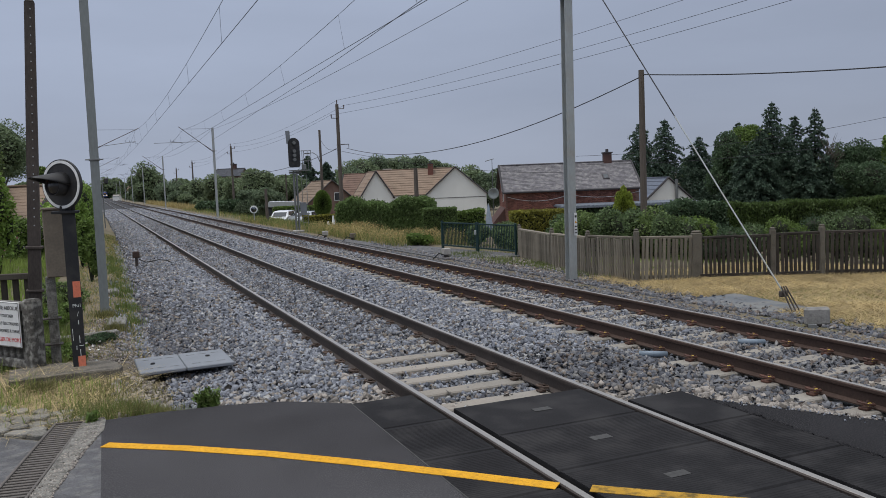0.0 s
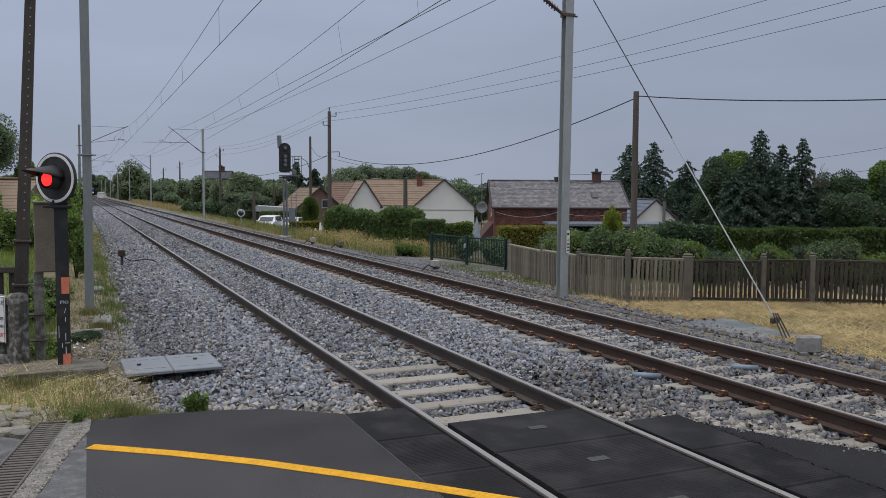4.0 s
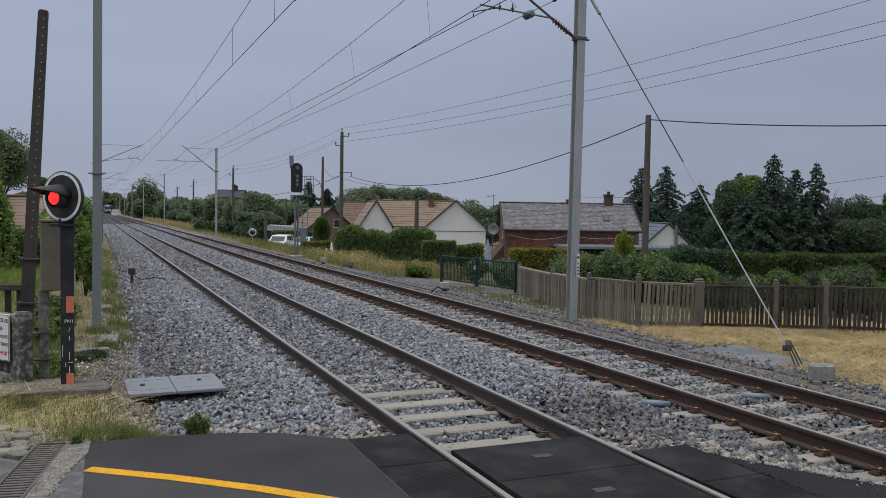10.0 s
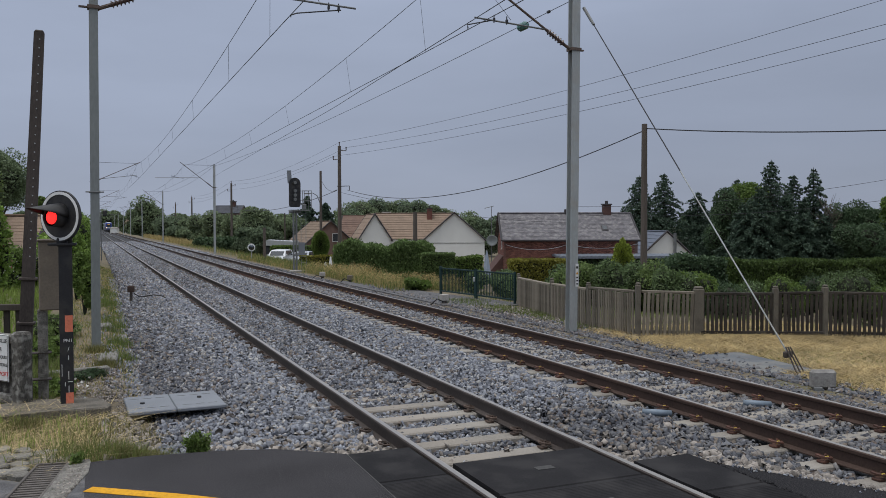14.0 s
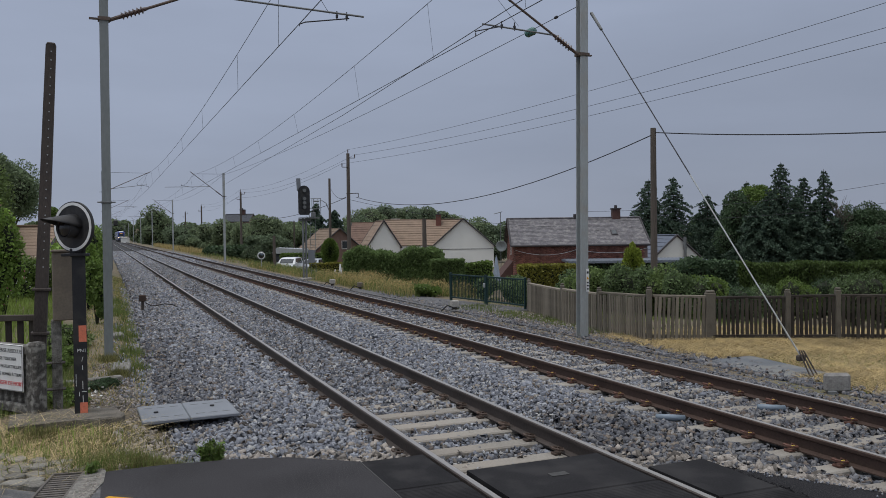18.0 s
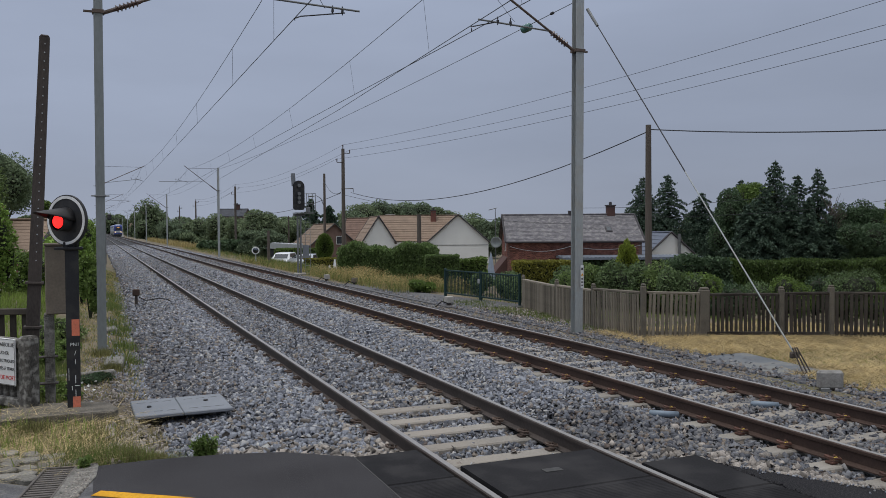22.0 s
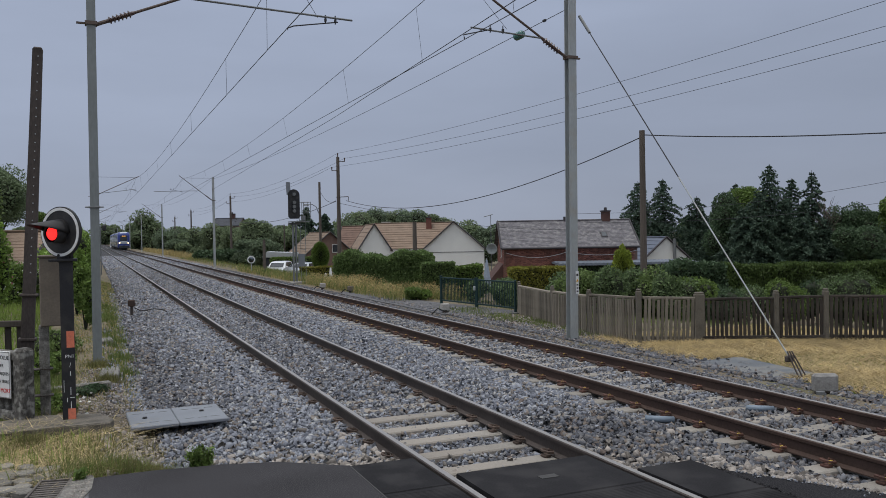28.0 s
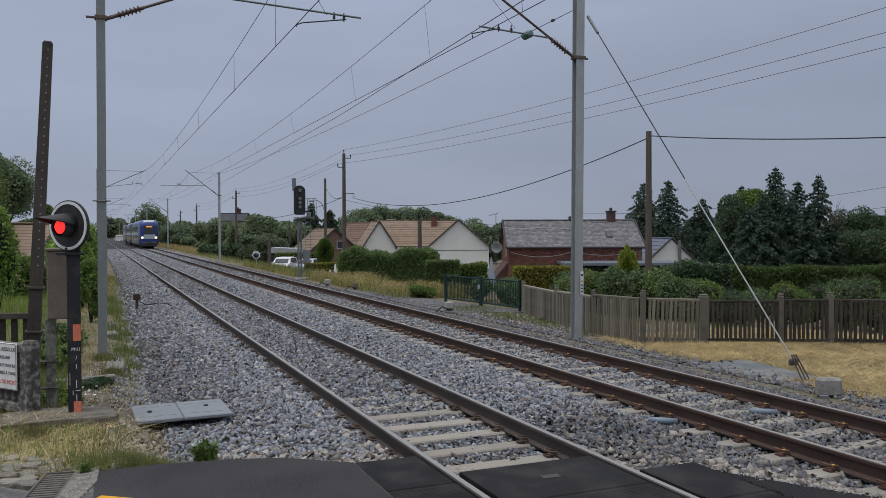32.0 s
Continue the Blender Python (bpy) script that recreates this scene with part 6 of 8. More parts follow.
P1 = (13.7, 60.2)
pole(*P1, -1.2, 8.15, 0.17)
pole(13.7, 112.4, -0.8, 7.9, 0.17)
pole(13.7, 159.7, -0.6, 7.6, 0.17)
pole(13.7, 192.0, -0.6, 7.3, 0.17)
pole(16.47, 76.31, -1.8, 7.35, 0.15, "dark pole with a street lamp arm near the houses", False, "wood_post", True)
pole(16.02, 50.41, -1.7, 3.02, 0.18, "short weathered grey wooden pole behind the hedge", False)
PR = (15.02, 24.73)
pole(*PR, -1.6, 5.79, 0.14, "tall brown concrete cable pole behind the fence", False)
pole(7.47, 57.32, -0.6, 2.01, 0.13, "short dark wooden post in the tall grass", False)
pole(22.40, 119.46, -1.5, 4.07, 0.13, "distant wooden pole among the trees", False)

def cable(a, b, drop, r, label, n=14):
    t = tagged(new("cable", finish(tube(sag(a, b, drop, n), r, 5), "cable", M["wire"])), label, "cable", "overhead cables")
    return t


P2 = (13.7, 112.4)
for dx, dz, r_ in ((0.5, -0.1, 0.009), (-0.5, -0.8, 0.009), (0, 0.28, 0.009)):
    cable((P1[0] + dx, P1[1], 8.15 + dz), (P2[0] + dx, P2[1], 7.9 + dz), 0.7, r_, "thin dark power cable between the poles")
    cable((P2[0] + dx, P2[1], 7.9 + dz), (13.7 + dx, 159.7, 7.6 + dz), 0.7, r_, "thin dark power cable between the poles")
    k = {0.5: (14.03, 8.96), -0.5: (14.03, 8.50), 0: (14.03, 9.75)}[dx]
    e = place(k[0], 26)
    s0 = Vector((P1[0] + dx, P1[1], 8.15 + dz))
    e = Vector((e[0], e[1], k[1]))
    cable(s0, e + (e - s0) * 0.35, 0.7, r_, "thin dark power cable crossing above the gardens", 20)
cable((P1[0] + 0.6, P1[1], 4.85), (PR[0], PR[1], 5.56), 1.4, 0.020, "thick black telephone cable sagging between the poles", 24)
pr2 = place(12.95, 24)
e0, e1 = Vector((PR[0], PR[1], 5.63)), Vector((pr2[0], pr2[1], 5.06))
cable(e0, e1 + (e1 - e0) * 0.6, 0.22, 0.02, "thick black telephone cable crossing above the fence", 16)
s1 = (16.47, 76.31)
cable((P1[0] - 0.2, P1[1], 4.85), (s1[0], s1[1], 6.60), 0.5, 0.02, "black telephone cable between the poles")
cable((P1[0] - 0.2, P1[1], 4.8), (13.7, 112.4, 4.6), 0.9, 0.022, "black telephone cable between the poles")
for a_, b_ in (((13.03, 58.21, 4.61), (29.67, 53.28, 2.35)), ((27.89, 49.69, 3.45), (41.91, 35.0, 5.05)), ((27.89, 49.69, 2.89), (43.73, 36.4, 3.84))):
    cable(a_, b_, 0.5, 0.012, "thin dark cable above the houses")


# ---- houses ----
def gable_house(name, x, y, base, L, W, eave, ridge, turn, wall_m, roof_m, label, over=0.25, tiles=(0.0, 0.0), ridge_axis="x"):
    """House with its length along local x: walls, gables, two roof slopes with rows of tiles. Local origin at the front left corner."""
    t = thing(name, pose(x, y, base, 0, 0, turn), label, "house")
    he, hr = eave - base, ridge - base
    bm = bmesh.new()
    prism(bm, [(0, 0), (W, 0), (W, he), (W / 2, hr), (0, he)], 0, L, "x")
    wall = part("wall", bm, M[wall_m], t)
    rise = hr - he
    sl = math.hypot(W / 2, rise)
    for s in (-1, 1):
        bm = bmesh.new()
        ang = math.atan2(rise, W / 2)
        k0 = -over / math.cos(ang)
        th = 0.07
        ny, nz = -math.sin(ang), math.cos(ang)
        def at(f, u, e):
            yy = f * math.cos(ang) + ny * e
            zz = he + f * math.sin(ang) + nz * e
            return (u, yy if s < 0 else W - yy, zz)
        rows = max(4, int(sl / (tiles[0] or 0.35)))
        fl = [k0 + (sl - k0 + 0.0) * i / rows for i in range(rows + 1)]
        out = [(fl[0], th - 0.05)]
        for i in range(rows):
            out += [(fl[i], th + (0.035 if rows * 0.25 < sl else 0.012)), (fl[i + 1], th)]
        out += [(sl, th - 0.05)]
        prism(bm, [at(f, 0, e)[1:] for f, e in out], -over, L + over, "x")
        part("roof", bm, M[roof_m], t)
    part("ridge_cap", bx((L / 2, W / 2, hr + 0.10), (L + 2 * over, 0.24, 0.10), None, 0.03), M[roof_m], t)
    for u in (-over, L + over):
        for s in (-1, 1):
            a = (u, W / 2, hr + 0.11)
            b = (u, W / 2 + s * (W / 2 + over), he - over * rise / (W / 2) + 0.08)
            part("bargeboard", rd(a, b, 0.075, None, 4), M["dark_trim"], t)
    return t, wall


def window(parent, x, y, z, w, h, face=-1, frame="white", axis="x"):
    """A window set in a wall: frame, pane, sill."""
    dx, dy = (w, 0.06) if axis == "x" else (0.06, w)
    wd = part("window", bx((x, y, z), (dx + (0.12 if axis == "x" else 0), dy + (0 if axis == "x" else 0.12), h + 0.12)), M[frame], parent)
    o = 0.02 * face
    part("pane", bx((x + (0 if axis == "x" else o), y + (o if axis == "x" else 0), z), (dx, dy, h)), M["window_glass"], wd)
    part("sill", bx((x + (0 if axis == "x" else 2 * o), y + (2 * o if axis == "x" else 0), z - h / 2 - 0.08), (dx * 1.1 if axis == "x" else 0.14, 0.14 if axis == "x" else dy * 1.1, 0.06)), M["concrete"], wd)
    return wd


def chimney(parent, x, y, z, h, w=0.55, m_="brick"):
    c = part("chimney", bx((x, y, z + h / 2), (w, w, h)), M[m_], parent, "red brick chimney")
    part("cap", bx((x, y, z + h), (w + 0.14, w + 0.14, 0.10)), M["dark_trim"], c)
    part("pot", rd((x, y, z + h), (x, y, z + h + 0.28), 0.13, 0.11, 8), M["dark_trim"], c)


def red_house():
    d = 60
    x, y = place(4.54, d)
    L = 9.75
    t, wall = gable_house("brick_house", x, y, -2.57, L, 7.0, 1.08, 3.0, VIEW, "mortar", "slate", "long red brick house with an old lichen-spotted slate roof", 0.22, (0.19, 0))
    he = 1.35 + 2.3
    # courses of bricks on the front wall and the gable
    def bricks(cells, gable):
        c = np.array(cells)
        k = np.array([(a, b, e) for e in (-1, 1) for a, b in ((-1, -1), (1, -1), (1, 1), (-1, 1))], float)
        half = np.array((0.105, 0.016, 0.031))
        v = c[:, None, :] + k[None] * half * np.array((1, 1, 1))
        if gable:
            v = np.stack([v[..., 1], v[..., 0], v[..., 2]], -1)
        f = np.array([(0, 1, 5, 4), (1, 2, 6, 5), (3, 0, 4, 7), (4, 5, 6, 7), (0, 3, 2, 1)])
        me = mesh_np("brickwork", v.reshape(-1, 3), (f[None] + (np.arange(len(c)) * 8)[:, None, None]).reshape(-1, 4), M["brick_wall"])
        part("brickwork", me, None, wall)["kind"] = "stuff"
    bricks([(0.12 + 0.225 * k + (0.11 if i % 2 else 0), -0.006, 0.75 + 0.075 * i) for i in range(39) for k in range(int(L / 0.225) - 1) if 0.75 + 0.075 * i < he - 0.04], False)
    cells = []
    for i in range(66):
        z = 0.75 + i * 0.075
        half = 3.5 if z < he else 3.5 * max(0, 1 - (z - he) / (3.27 + 2.3 - he)) - 0.1
        cells += [(3.5 + q, -0.006, z) for q in np.arange(-half + 0.12 + (0.11 if i % 2 else 0), half - 0.1, 0.225)]
    bricks(cells, True)
    window(t, -0.02, 2.2, he + 0.1, 0.35, 1.5, -1, "white", "y")
    window(t, -0.02, 3.4, 1.35, 0.9, 1.5, -1, "wood_plain", "y")
    window(t, 1.7, -0.02, 1.45, 1.3, 1.1)
    window(t, 4.9, -0.02, 1.45, 1.2, 1.1)
    chimney(t, L - 1.6, 3.5, 3.27 + 2.25, 0.8, 0.6, "brick_dark")
    part("chimney_stub", bx((L - 4.6, 3.5, 3.27 + 2.5), (0.5, 0.4, 0.35)), M["dark_trim"], t)
    sk = part("skylight", bx((L - 2.15, 1.35, he + 0.95), (0.62, 0.05, 0.80), None), M["white"], t, "small roof window")
    sk.matrix_local = pose(L - 2.15, 1.35, he + 0.87, -60, 0, 0)
    sk.data = finish(bx((0, 0, 0), (0.48, 0.06, 0.72), None, 0.01), "skylight", M["dark_trim"])
    part("pane", bx((0, -0.035, 0), (0.33, 0.02, 0.55)), M["window_glass"], sk)
    part("gutter", rd((-0.2, -0.30, he - 0.05), (L + 0.2, -0.30, he - 0.05), 0.07, None, 6), M["dark_trim"], t)
    part("hanging_cable", tube(sag((0.1, -0.06, he - 0.35), (4.6, -0.06, he - 0.35), 0.38, 10), 0.018, 4), M["white"], t)
    part("hanging_cable", tube(sag((4.6, -0.06, he - 0.35), (L, -0.06, he - 0.3), 0.30, 10), 0.018, 4), M["white"], t)
    # lower annexe at the gable, lean-to with zinc roof at the front
    bm = bmesh.new()
    prism(bm, [(0.8, 0), (6.0, 0), (6.0, 2.5), (0.8, 2.5)], -1.25, 0.0, "x")
    bmesh.ops.translate(bm, verts=[v for v in bm.verts if v.co.z > 2 and v.co.x < -1], vec=(0, 0, -1.5))
    part("annexe", bm, M["brick_dark"], t, "low brick annexe with a sloping roof")
    lt = part("lean_to", bx((8.0, -2.2, 1.2), (8.6, 4.0, 2.4)), M["render_white"], t, "pale lean-to with a flat dark roof")
    part("sheet_roof", bx((8.1, -2.4, 2.53), (9.3, 4.6, 0.14)), M["zinc"], lt)
    rib = finish(bx((0, 0, 0), (0.16, 4.5, 0.05), None, 0.02), "roof_rib", M["zinc"])
    for i in range(34):
        q = new("roof_rib", rib)
        q.parent = lt
        q.matrix_local = pose(3.65 + i * 0.27, -2.4, 2.62)
    iv = np.random.default_rng(8)
    pts = np.stack([iv.uniform(3.7, 11.5, 3500), -4.25 + iv.normal(0, 0.08, 3500), iv.uniform(0, 2.45, 3500)], -1)
    part("ivy", leaf_mesh("ivy", pts, 0.16, M["leaf_dark"], 3), None, lt, "dark ivy covering the wall")
    # flat near-black sheet: shade behind the ivy leaves painted as colour
    part("ivy_shade", bx((7.6, -4.23, 1.2), (7.9, 0.05, 2.4)), M["core"], lt)
    # dish and aerial
    dsh = thing("satellite_dish", pose(22.91, 52.90, 1.05, 0, 0, VIEW), "large grey satellite dish on the corner of the brick house", "satellite dish")
    bm = bmesh.new()
    rings = []
    for r, y in ((0.02, 0.11), (0.15, 0.092), (0.27, 0.055), (0.38, 0.0), (0.40, 0.01), (0.28, 0.075), (0.15, 0.12), (0.02, 0.14)):
        rings.append([bm.verts.new((r * math.cos(k * math.pi / 12), y, r * math.sin(k * math.pi / 12))) for k in range(24)])
    for p, q in zip(rings, rings[1:]):
        for k in range(24):
            bm.faces.new((p[k], q[k], q[k - 1], p[k - 1]))
    bmesh.ops.recalc_face_normals(bm, faces=bm.faces[:])
    part("dish", bm, M["galv_mid"], dsh, "", True)
    part("mount", rd((0, 0.1, 0), (0.35, 0.7, -0.1), 0.03, None, 5), M["galv_dark"], dsh)
    aer = thing("aerial", pose(26.01, 59.19, -2.25, 0, 0, VIEW), "thin television aerial on a tall mast", "aerial")
    part("mast", rd((0, 0, 0), (0, 0, 3.91 + 2.0), 0.035, 0.025, 5), M["galv_dark"], aer)
    part("boom", rd((-0.55, 0, 3.77 + 2.0), (0.15, 0, 3.95 + 2.0), 0.03, None, 5), M["galv_dark"], aer)


red_house()


def white_house():
    d = 95
    # wing whose gable faces the tracks
    def wing(pc, half, eave, ridge, back, skew=0):
        x, y = place(pc + half, d)
        t, w = gable_house("white_house", x, y, -2.4, back, 2 * half, eave, ridge, VIEW + 90 + skew, "render_white", "tile_tan",
                           "white rendered bungalow with tan tiled gable roof", 0.22, (0.42, 0))
        return t
    w1 = wing(1.37, 3.5, 0.52, 3.59, 9.0)
    wing(-7.85, 1.85, 0.65, 3.45, 6.0, 14)
    x, y = place(-8.1, 96.5)
    t, w = gable_house("white_house", x, y, -2.4, 9.54, 8.0, 0.63, 3.61, VIEW, "render_white", "tile_tan", "white rendered bungalow with long tan tiled roof", 0.1, (0.42, 0))
    chimney(t, 6.54, 3.2, 2.85 + 2.4, 1.42, 0.64)
    part("trim_line", bx((0, 0, 0), (0.03, 6.9, 0.05)), M["dark_trim"], w1).matrix_local = pose(-0.02, 3.5, 2.55)
    # brown-roofed houses further along
    x, y = place(-14.34, 112)
    t2, w = gable_house("brown_house", x, y, -2.4, 8.5, 8.0, 0.09, 3.53, VIEW - 8, "render_white", "tile_red", "bungalow with a reddish brown tiled roof", 0.3, (0.42, 0))
    part("chimney", bx((6.0, 4.0, 3.53 + 2.7), (1.2, 0.6, 0.6)), M["concrete"], t2)
    x, y = place(-11.17, 104)
    t3, w = gable_house("gabled_house", x, y, -2.4, 8.0, 6.4, -0.06, 2.66, VIEW + 116, "mortar", "tile_brown", "house with brick gable and tan tiled roof", 0.3, (0.42, 0))
    window(t3, -0.02, 2.4, 3.1, 0.9, 0.9, -1, "white", "y")


white_house()


def garage():
    d = 68
    x, y = place(21.11, d)
    t, w = gable_house("garage", x, y, -2.61, 7.0, 5.0, -0.79, 1.55, VIEW + 90, "render_white", "tile_blue", "white garage with a steep gable and blue-grey tiled roof", 0.12, (0.4, 0))
    part("flue", rd((-0.25, 1.9, 2.2), (-0.25, 1.9, 4.1), 0.13, None, 10), M["galv_dark"], t, "dark metal flue pipe")
    x, y = place(-37.72, 135)
    t2, w = gable_house("farmhouse", x, y, -1.0, 4.2, 6.0, 4.32, 5.51, VIEW, "mortar", "slate_dark", "distant house with a dark slate roof and chimney", 0.2, (0.19, 0))
    chimney(t2, 2.6, 3, 5.41 + 1, 0.9, 0.8, "brick_dark")
    x, y = place(-127.5, 330)
    gable_house("far_house", x, y, -1.0, 5.0, 7.0, 3.6, 5.9, VIEW, "render_white", "tile_brown", "far house with a brown-red roof", 0.3, (0.8, 0))
    x, y = place(-121.40, 300)
    t4, w = gable_house("track_hut", x, y, -0.6, 2.5, 2.0, 1.47, 1.88, VIEW, "render_white", "concrete", "small white hut by the far track", 0.1, (0.8, 0))
    # brown roofed shed in the near-side garden
    x, y = place(-22.89, 36)
    t5, w = gable_house("shed", x, y, -0.4, 4.7, 4.0, 1.22, 2.53, VIEW, "wood_plain", "tile_tan", "brown wooden shed with plank roof in the garden", 0.2, (0.22, 0))


garage()


# ---- hedges, shrubs and trees on the far side ----
hedge(16.41, 35.02, -1.6, 2.75, 1.1, 0.42 + 1.6, VIEW, "leaf_yellow", 9000, 0.07, 3, "dense clipped yellow-green hedge in front of the brick house")
hedge(14.70, 43.35, -1.7, 1.85, 1.4, 0.50 + 1.7, VIEW, "leaf_hedge", 14000, 0.05, 4, "square clipped dark green hedge")
hedge(13.34, 48.84, -1.7, 6.0, 2.0, 0.78 + 1.7, VIEW, "leaf_hedge", 44000, 0.062, 5, "tall bushy green garden hedge with shaggy shoots", 0.4, spray=0.8)
hedge(16.73, 44.12, -1.8, 2.0, 1.0, 0.18 + 1.8, VIEW, "leaf", 5000, 0.08, 6, "leafy green garden hedge", 0.15)
hedge(27.75, 30.17, -2.0, 12.0, 1.6, 0.30 + 2.0, VIEW, "leaf_yew", 46000, 0.060, 7, "long dense dark green yew hedge behind the fence", 0.12, spray=1.0)
hedge(20.63, 28.86, -2.0, 2.6, 1.4, 0.48 + 2.0, VIEW, "leaf_dark", 8000, 0.08, 8, "dark bushy evergreen hedge", 0.3)
for k, (x, y, top, r, lm, n) in enumerate(((10.57, 23.38, 0.79, 0.9, "leaf_shrub", 1500), (10.68, 22.79, 1.0, 0.9, "leaf_mid", 1500), (11.75, 21.24, 1.02, 0.8, "leaf_shrub", 1500), (12.48, 21.47, 0.94, 0.8, "leaf", 1500),
        (10.79, 22.19, 0.94, 0.9, "leaf_mid", 1500), (10.82, 21.09, 1.07, 0.8, "leaf_shrub", 1500), (11.94, 21.7, 0.8, 0.9, "leaf_dark", 1300), (12.29, 20.46, 1.06, 0.8, "leaf_mid", 1600),
        (12.04, 19.49, 0.97, 0.8, "leaf_shrub", 1500), (12.57, 19.26, 0.83, 0.8, "leaf", 1200), (19.56, 26.06, 0.23, 1.1, "leaf_dark", 1500), (20.6, 25.61, 0.18, 1.2, "leaf_shrub", 1500),
        (21.85, 25.08, 0.18, 1.2, "leaf", 1500), (23.11, 24.54, 0.14, 1.2, "leaf_dark", 1500), (23.51, 23.28, 0.42, 1.3, "leaf_shrub", 2000), (24.53, 22.85, 0.28, 1.2, "leaf", 1700),
        (25.54, 22.42, 0.24, 1.2, "leaf", 1600))):
    b = gz(x, y)
    shrub(x, y, b, r, top - b - 0.02, lm, n * 3, 0.050, 40 + k, "leafy shrub with pale green tips behind the fence")
x, y = (22.64, 36.71)
ball_bush("ornamental_conifer", x, y, -2.0, 0.58, 1.38 + 2.0, "leaf_lime", 8000, 0.085, 5, "small yellow-green ornamental conifer beside the brick house", 0.16)
x, y = (15.40, 72.42)
ball_bush("topiary", x, y, -0.75, 0.80, 1.78 + 0.75, "leaf", 8000, 0.085, 6, "egg-shaped clipped dark green topiary in the garden", 0.02)
x, y = (7.39, 27.99)
shrub(x, y, -0.3, 0.52, 0.55, "leaf", 2600, 0.055, 77, "low green bush at the driveway")
for k, (x, y, top, r, th) in enumerate(((46.72, 67.74, 6.83, 2.9, 1), (49.64, 67.58, 7.12, 2.9, 1), (53.47, 67.03, 5.33, 1.9, 1), (54.25, 62.35, 6.38, 2.8, 1), (48.16, 51.9, 7.24, 2.6, 1), (51.41, 52.69, 6.14, 2.1, 0.62),
        (53.01, 52.0, 6.76, 1.9, 0.62), (45.81, 50.73, 4.86, 2.6, 1), (47.68, 49.93, 4.27, 2.6, 1), (47.55, 47.81, 4.03, 2.4, 0.8), (50.69, 48.64, 2.73, 2.4, 1), (51.08, 61.53, 3.92, 2.4, 1),
        (44.76, 51.18, 3.63, 2.6, 1), (32.69, 147.68, 7.87, 3.2, 1), (35.72, 146.39, 6.63, 2.4, 1))):
    near = y < 100
    top += 0.42 if near else 0
    conifer(x, y, -2.3, top + 2.3, max(r, 0.36 * (top + 2.3)) * (0.95 if th < 1 else 1.35), 15000 if near else 6000, 60 + k, "leaf_conifer", "tall dark spruce with drooping branches" if th == 1 else "tall thin pine with a sparse open crown", 0.115 if near else 0.3, th, "spruces behind the houses")
for k, (x, y, top, r, lm) in enumerate(((47.56, 56.51, 5.46, 2.6, "leaf_dark"), (50.71, 57.33, 6.06, 2.6, "leaf"), (55.58, 70.48, 3.42, 2.8, "leaf_dark"), (51.12, 59.34, 3.24, 2.2, "leaf_dark"),
        (53.46, 49.64, 2.56, 2.4, "leaf_dark"), (54.49, 49.2, 3.59, 2.6, "leaf_dark"), (55.69, 48.68, 3.49, 2.8, "leaf_dark"), (55.83, 46.45, 4.91, 2.0, "leaf"),
        (55.04, 44.61, 3.9, 3.0, "leaf_dark"), (50.07, 44.56, 2.13, 2.4, "leaf_dark"))):
    tree(x, y, -2.3, top + 2.3, r, lm, 16000, 0.115, 80 + k, 0.22, "dense dark broadleaf tree behind the long hedge", 0.05)
hedge(12.08, 22.51, -1.55, 3.3, 0.9, 1.75, VIEW, "leaf_shrub", 10000, 0.05, 17, "bushy grey-green hedge of shrubs behind the fence", 0.5)
for k, (x, y, r, h) in enumerate(((8.9, 26.2, 0.55, 0.85), (9.3, 24.9, 0.6, 0.75), (9.1, 23.6, 0.5, 0.8), (9.6, 22.6, 0.55, 0.65), (10.6, 26.8, 0.8, 1.0))):
    shrub(x, y, gz(x, y), r, h, "leaf_shrub", 2600, 0.05, 330 + k, "low dark green garden shrub behind the metal gate")
# bare tree
x, y = (50.9, 48.56)
t = thing("bare_tree", pose(x, y, -2.3), "thin bare tree with leafless branches", "tree")
bm = bmesh.new()
rb = random.Random(6)
hb_ = 4.63 + 2.3
rod(bm, (0, 0, -0.3), (0, 0, hb_ * 0.7), 0.1, 0.05, 6)
for i in range(44):
    a, z = rb.uniform(0, 6.3), hb_ * rb.uniform(0.45, 0.8)
    e = (math.cos(a) * rb.uniform(0.4, 1.4), math.sin(a) * rb.uniform(0.4, 1.4), min(hb_, z + rb.uniform(0.6, 2.2)))
    rod(bm, (0, 0, z), e, 0.03, 0.008, 4)
part("trunk", bm, M["bark"], t)
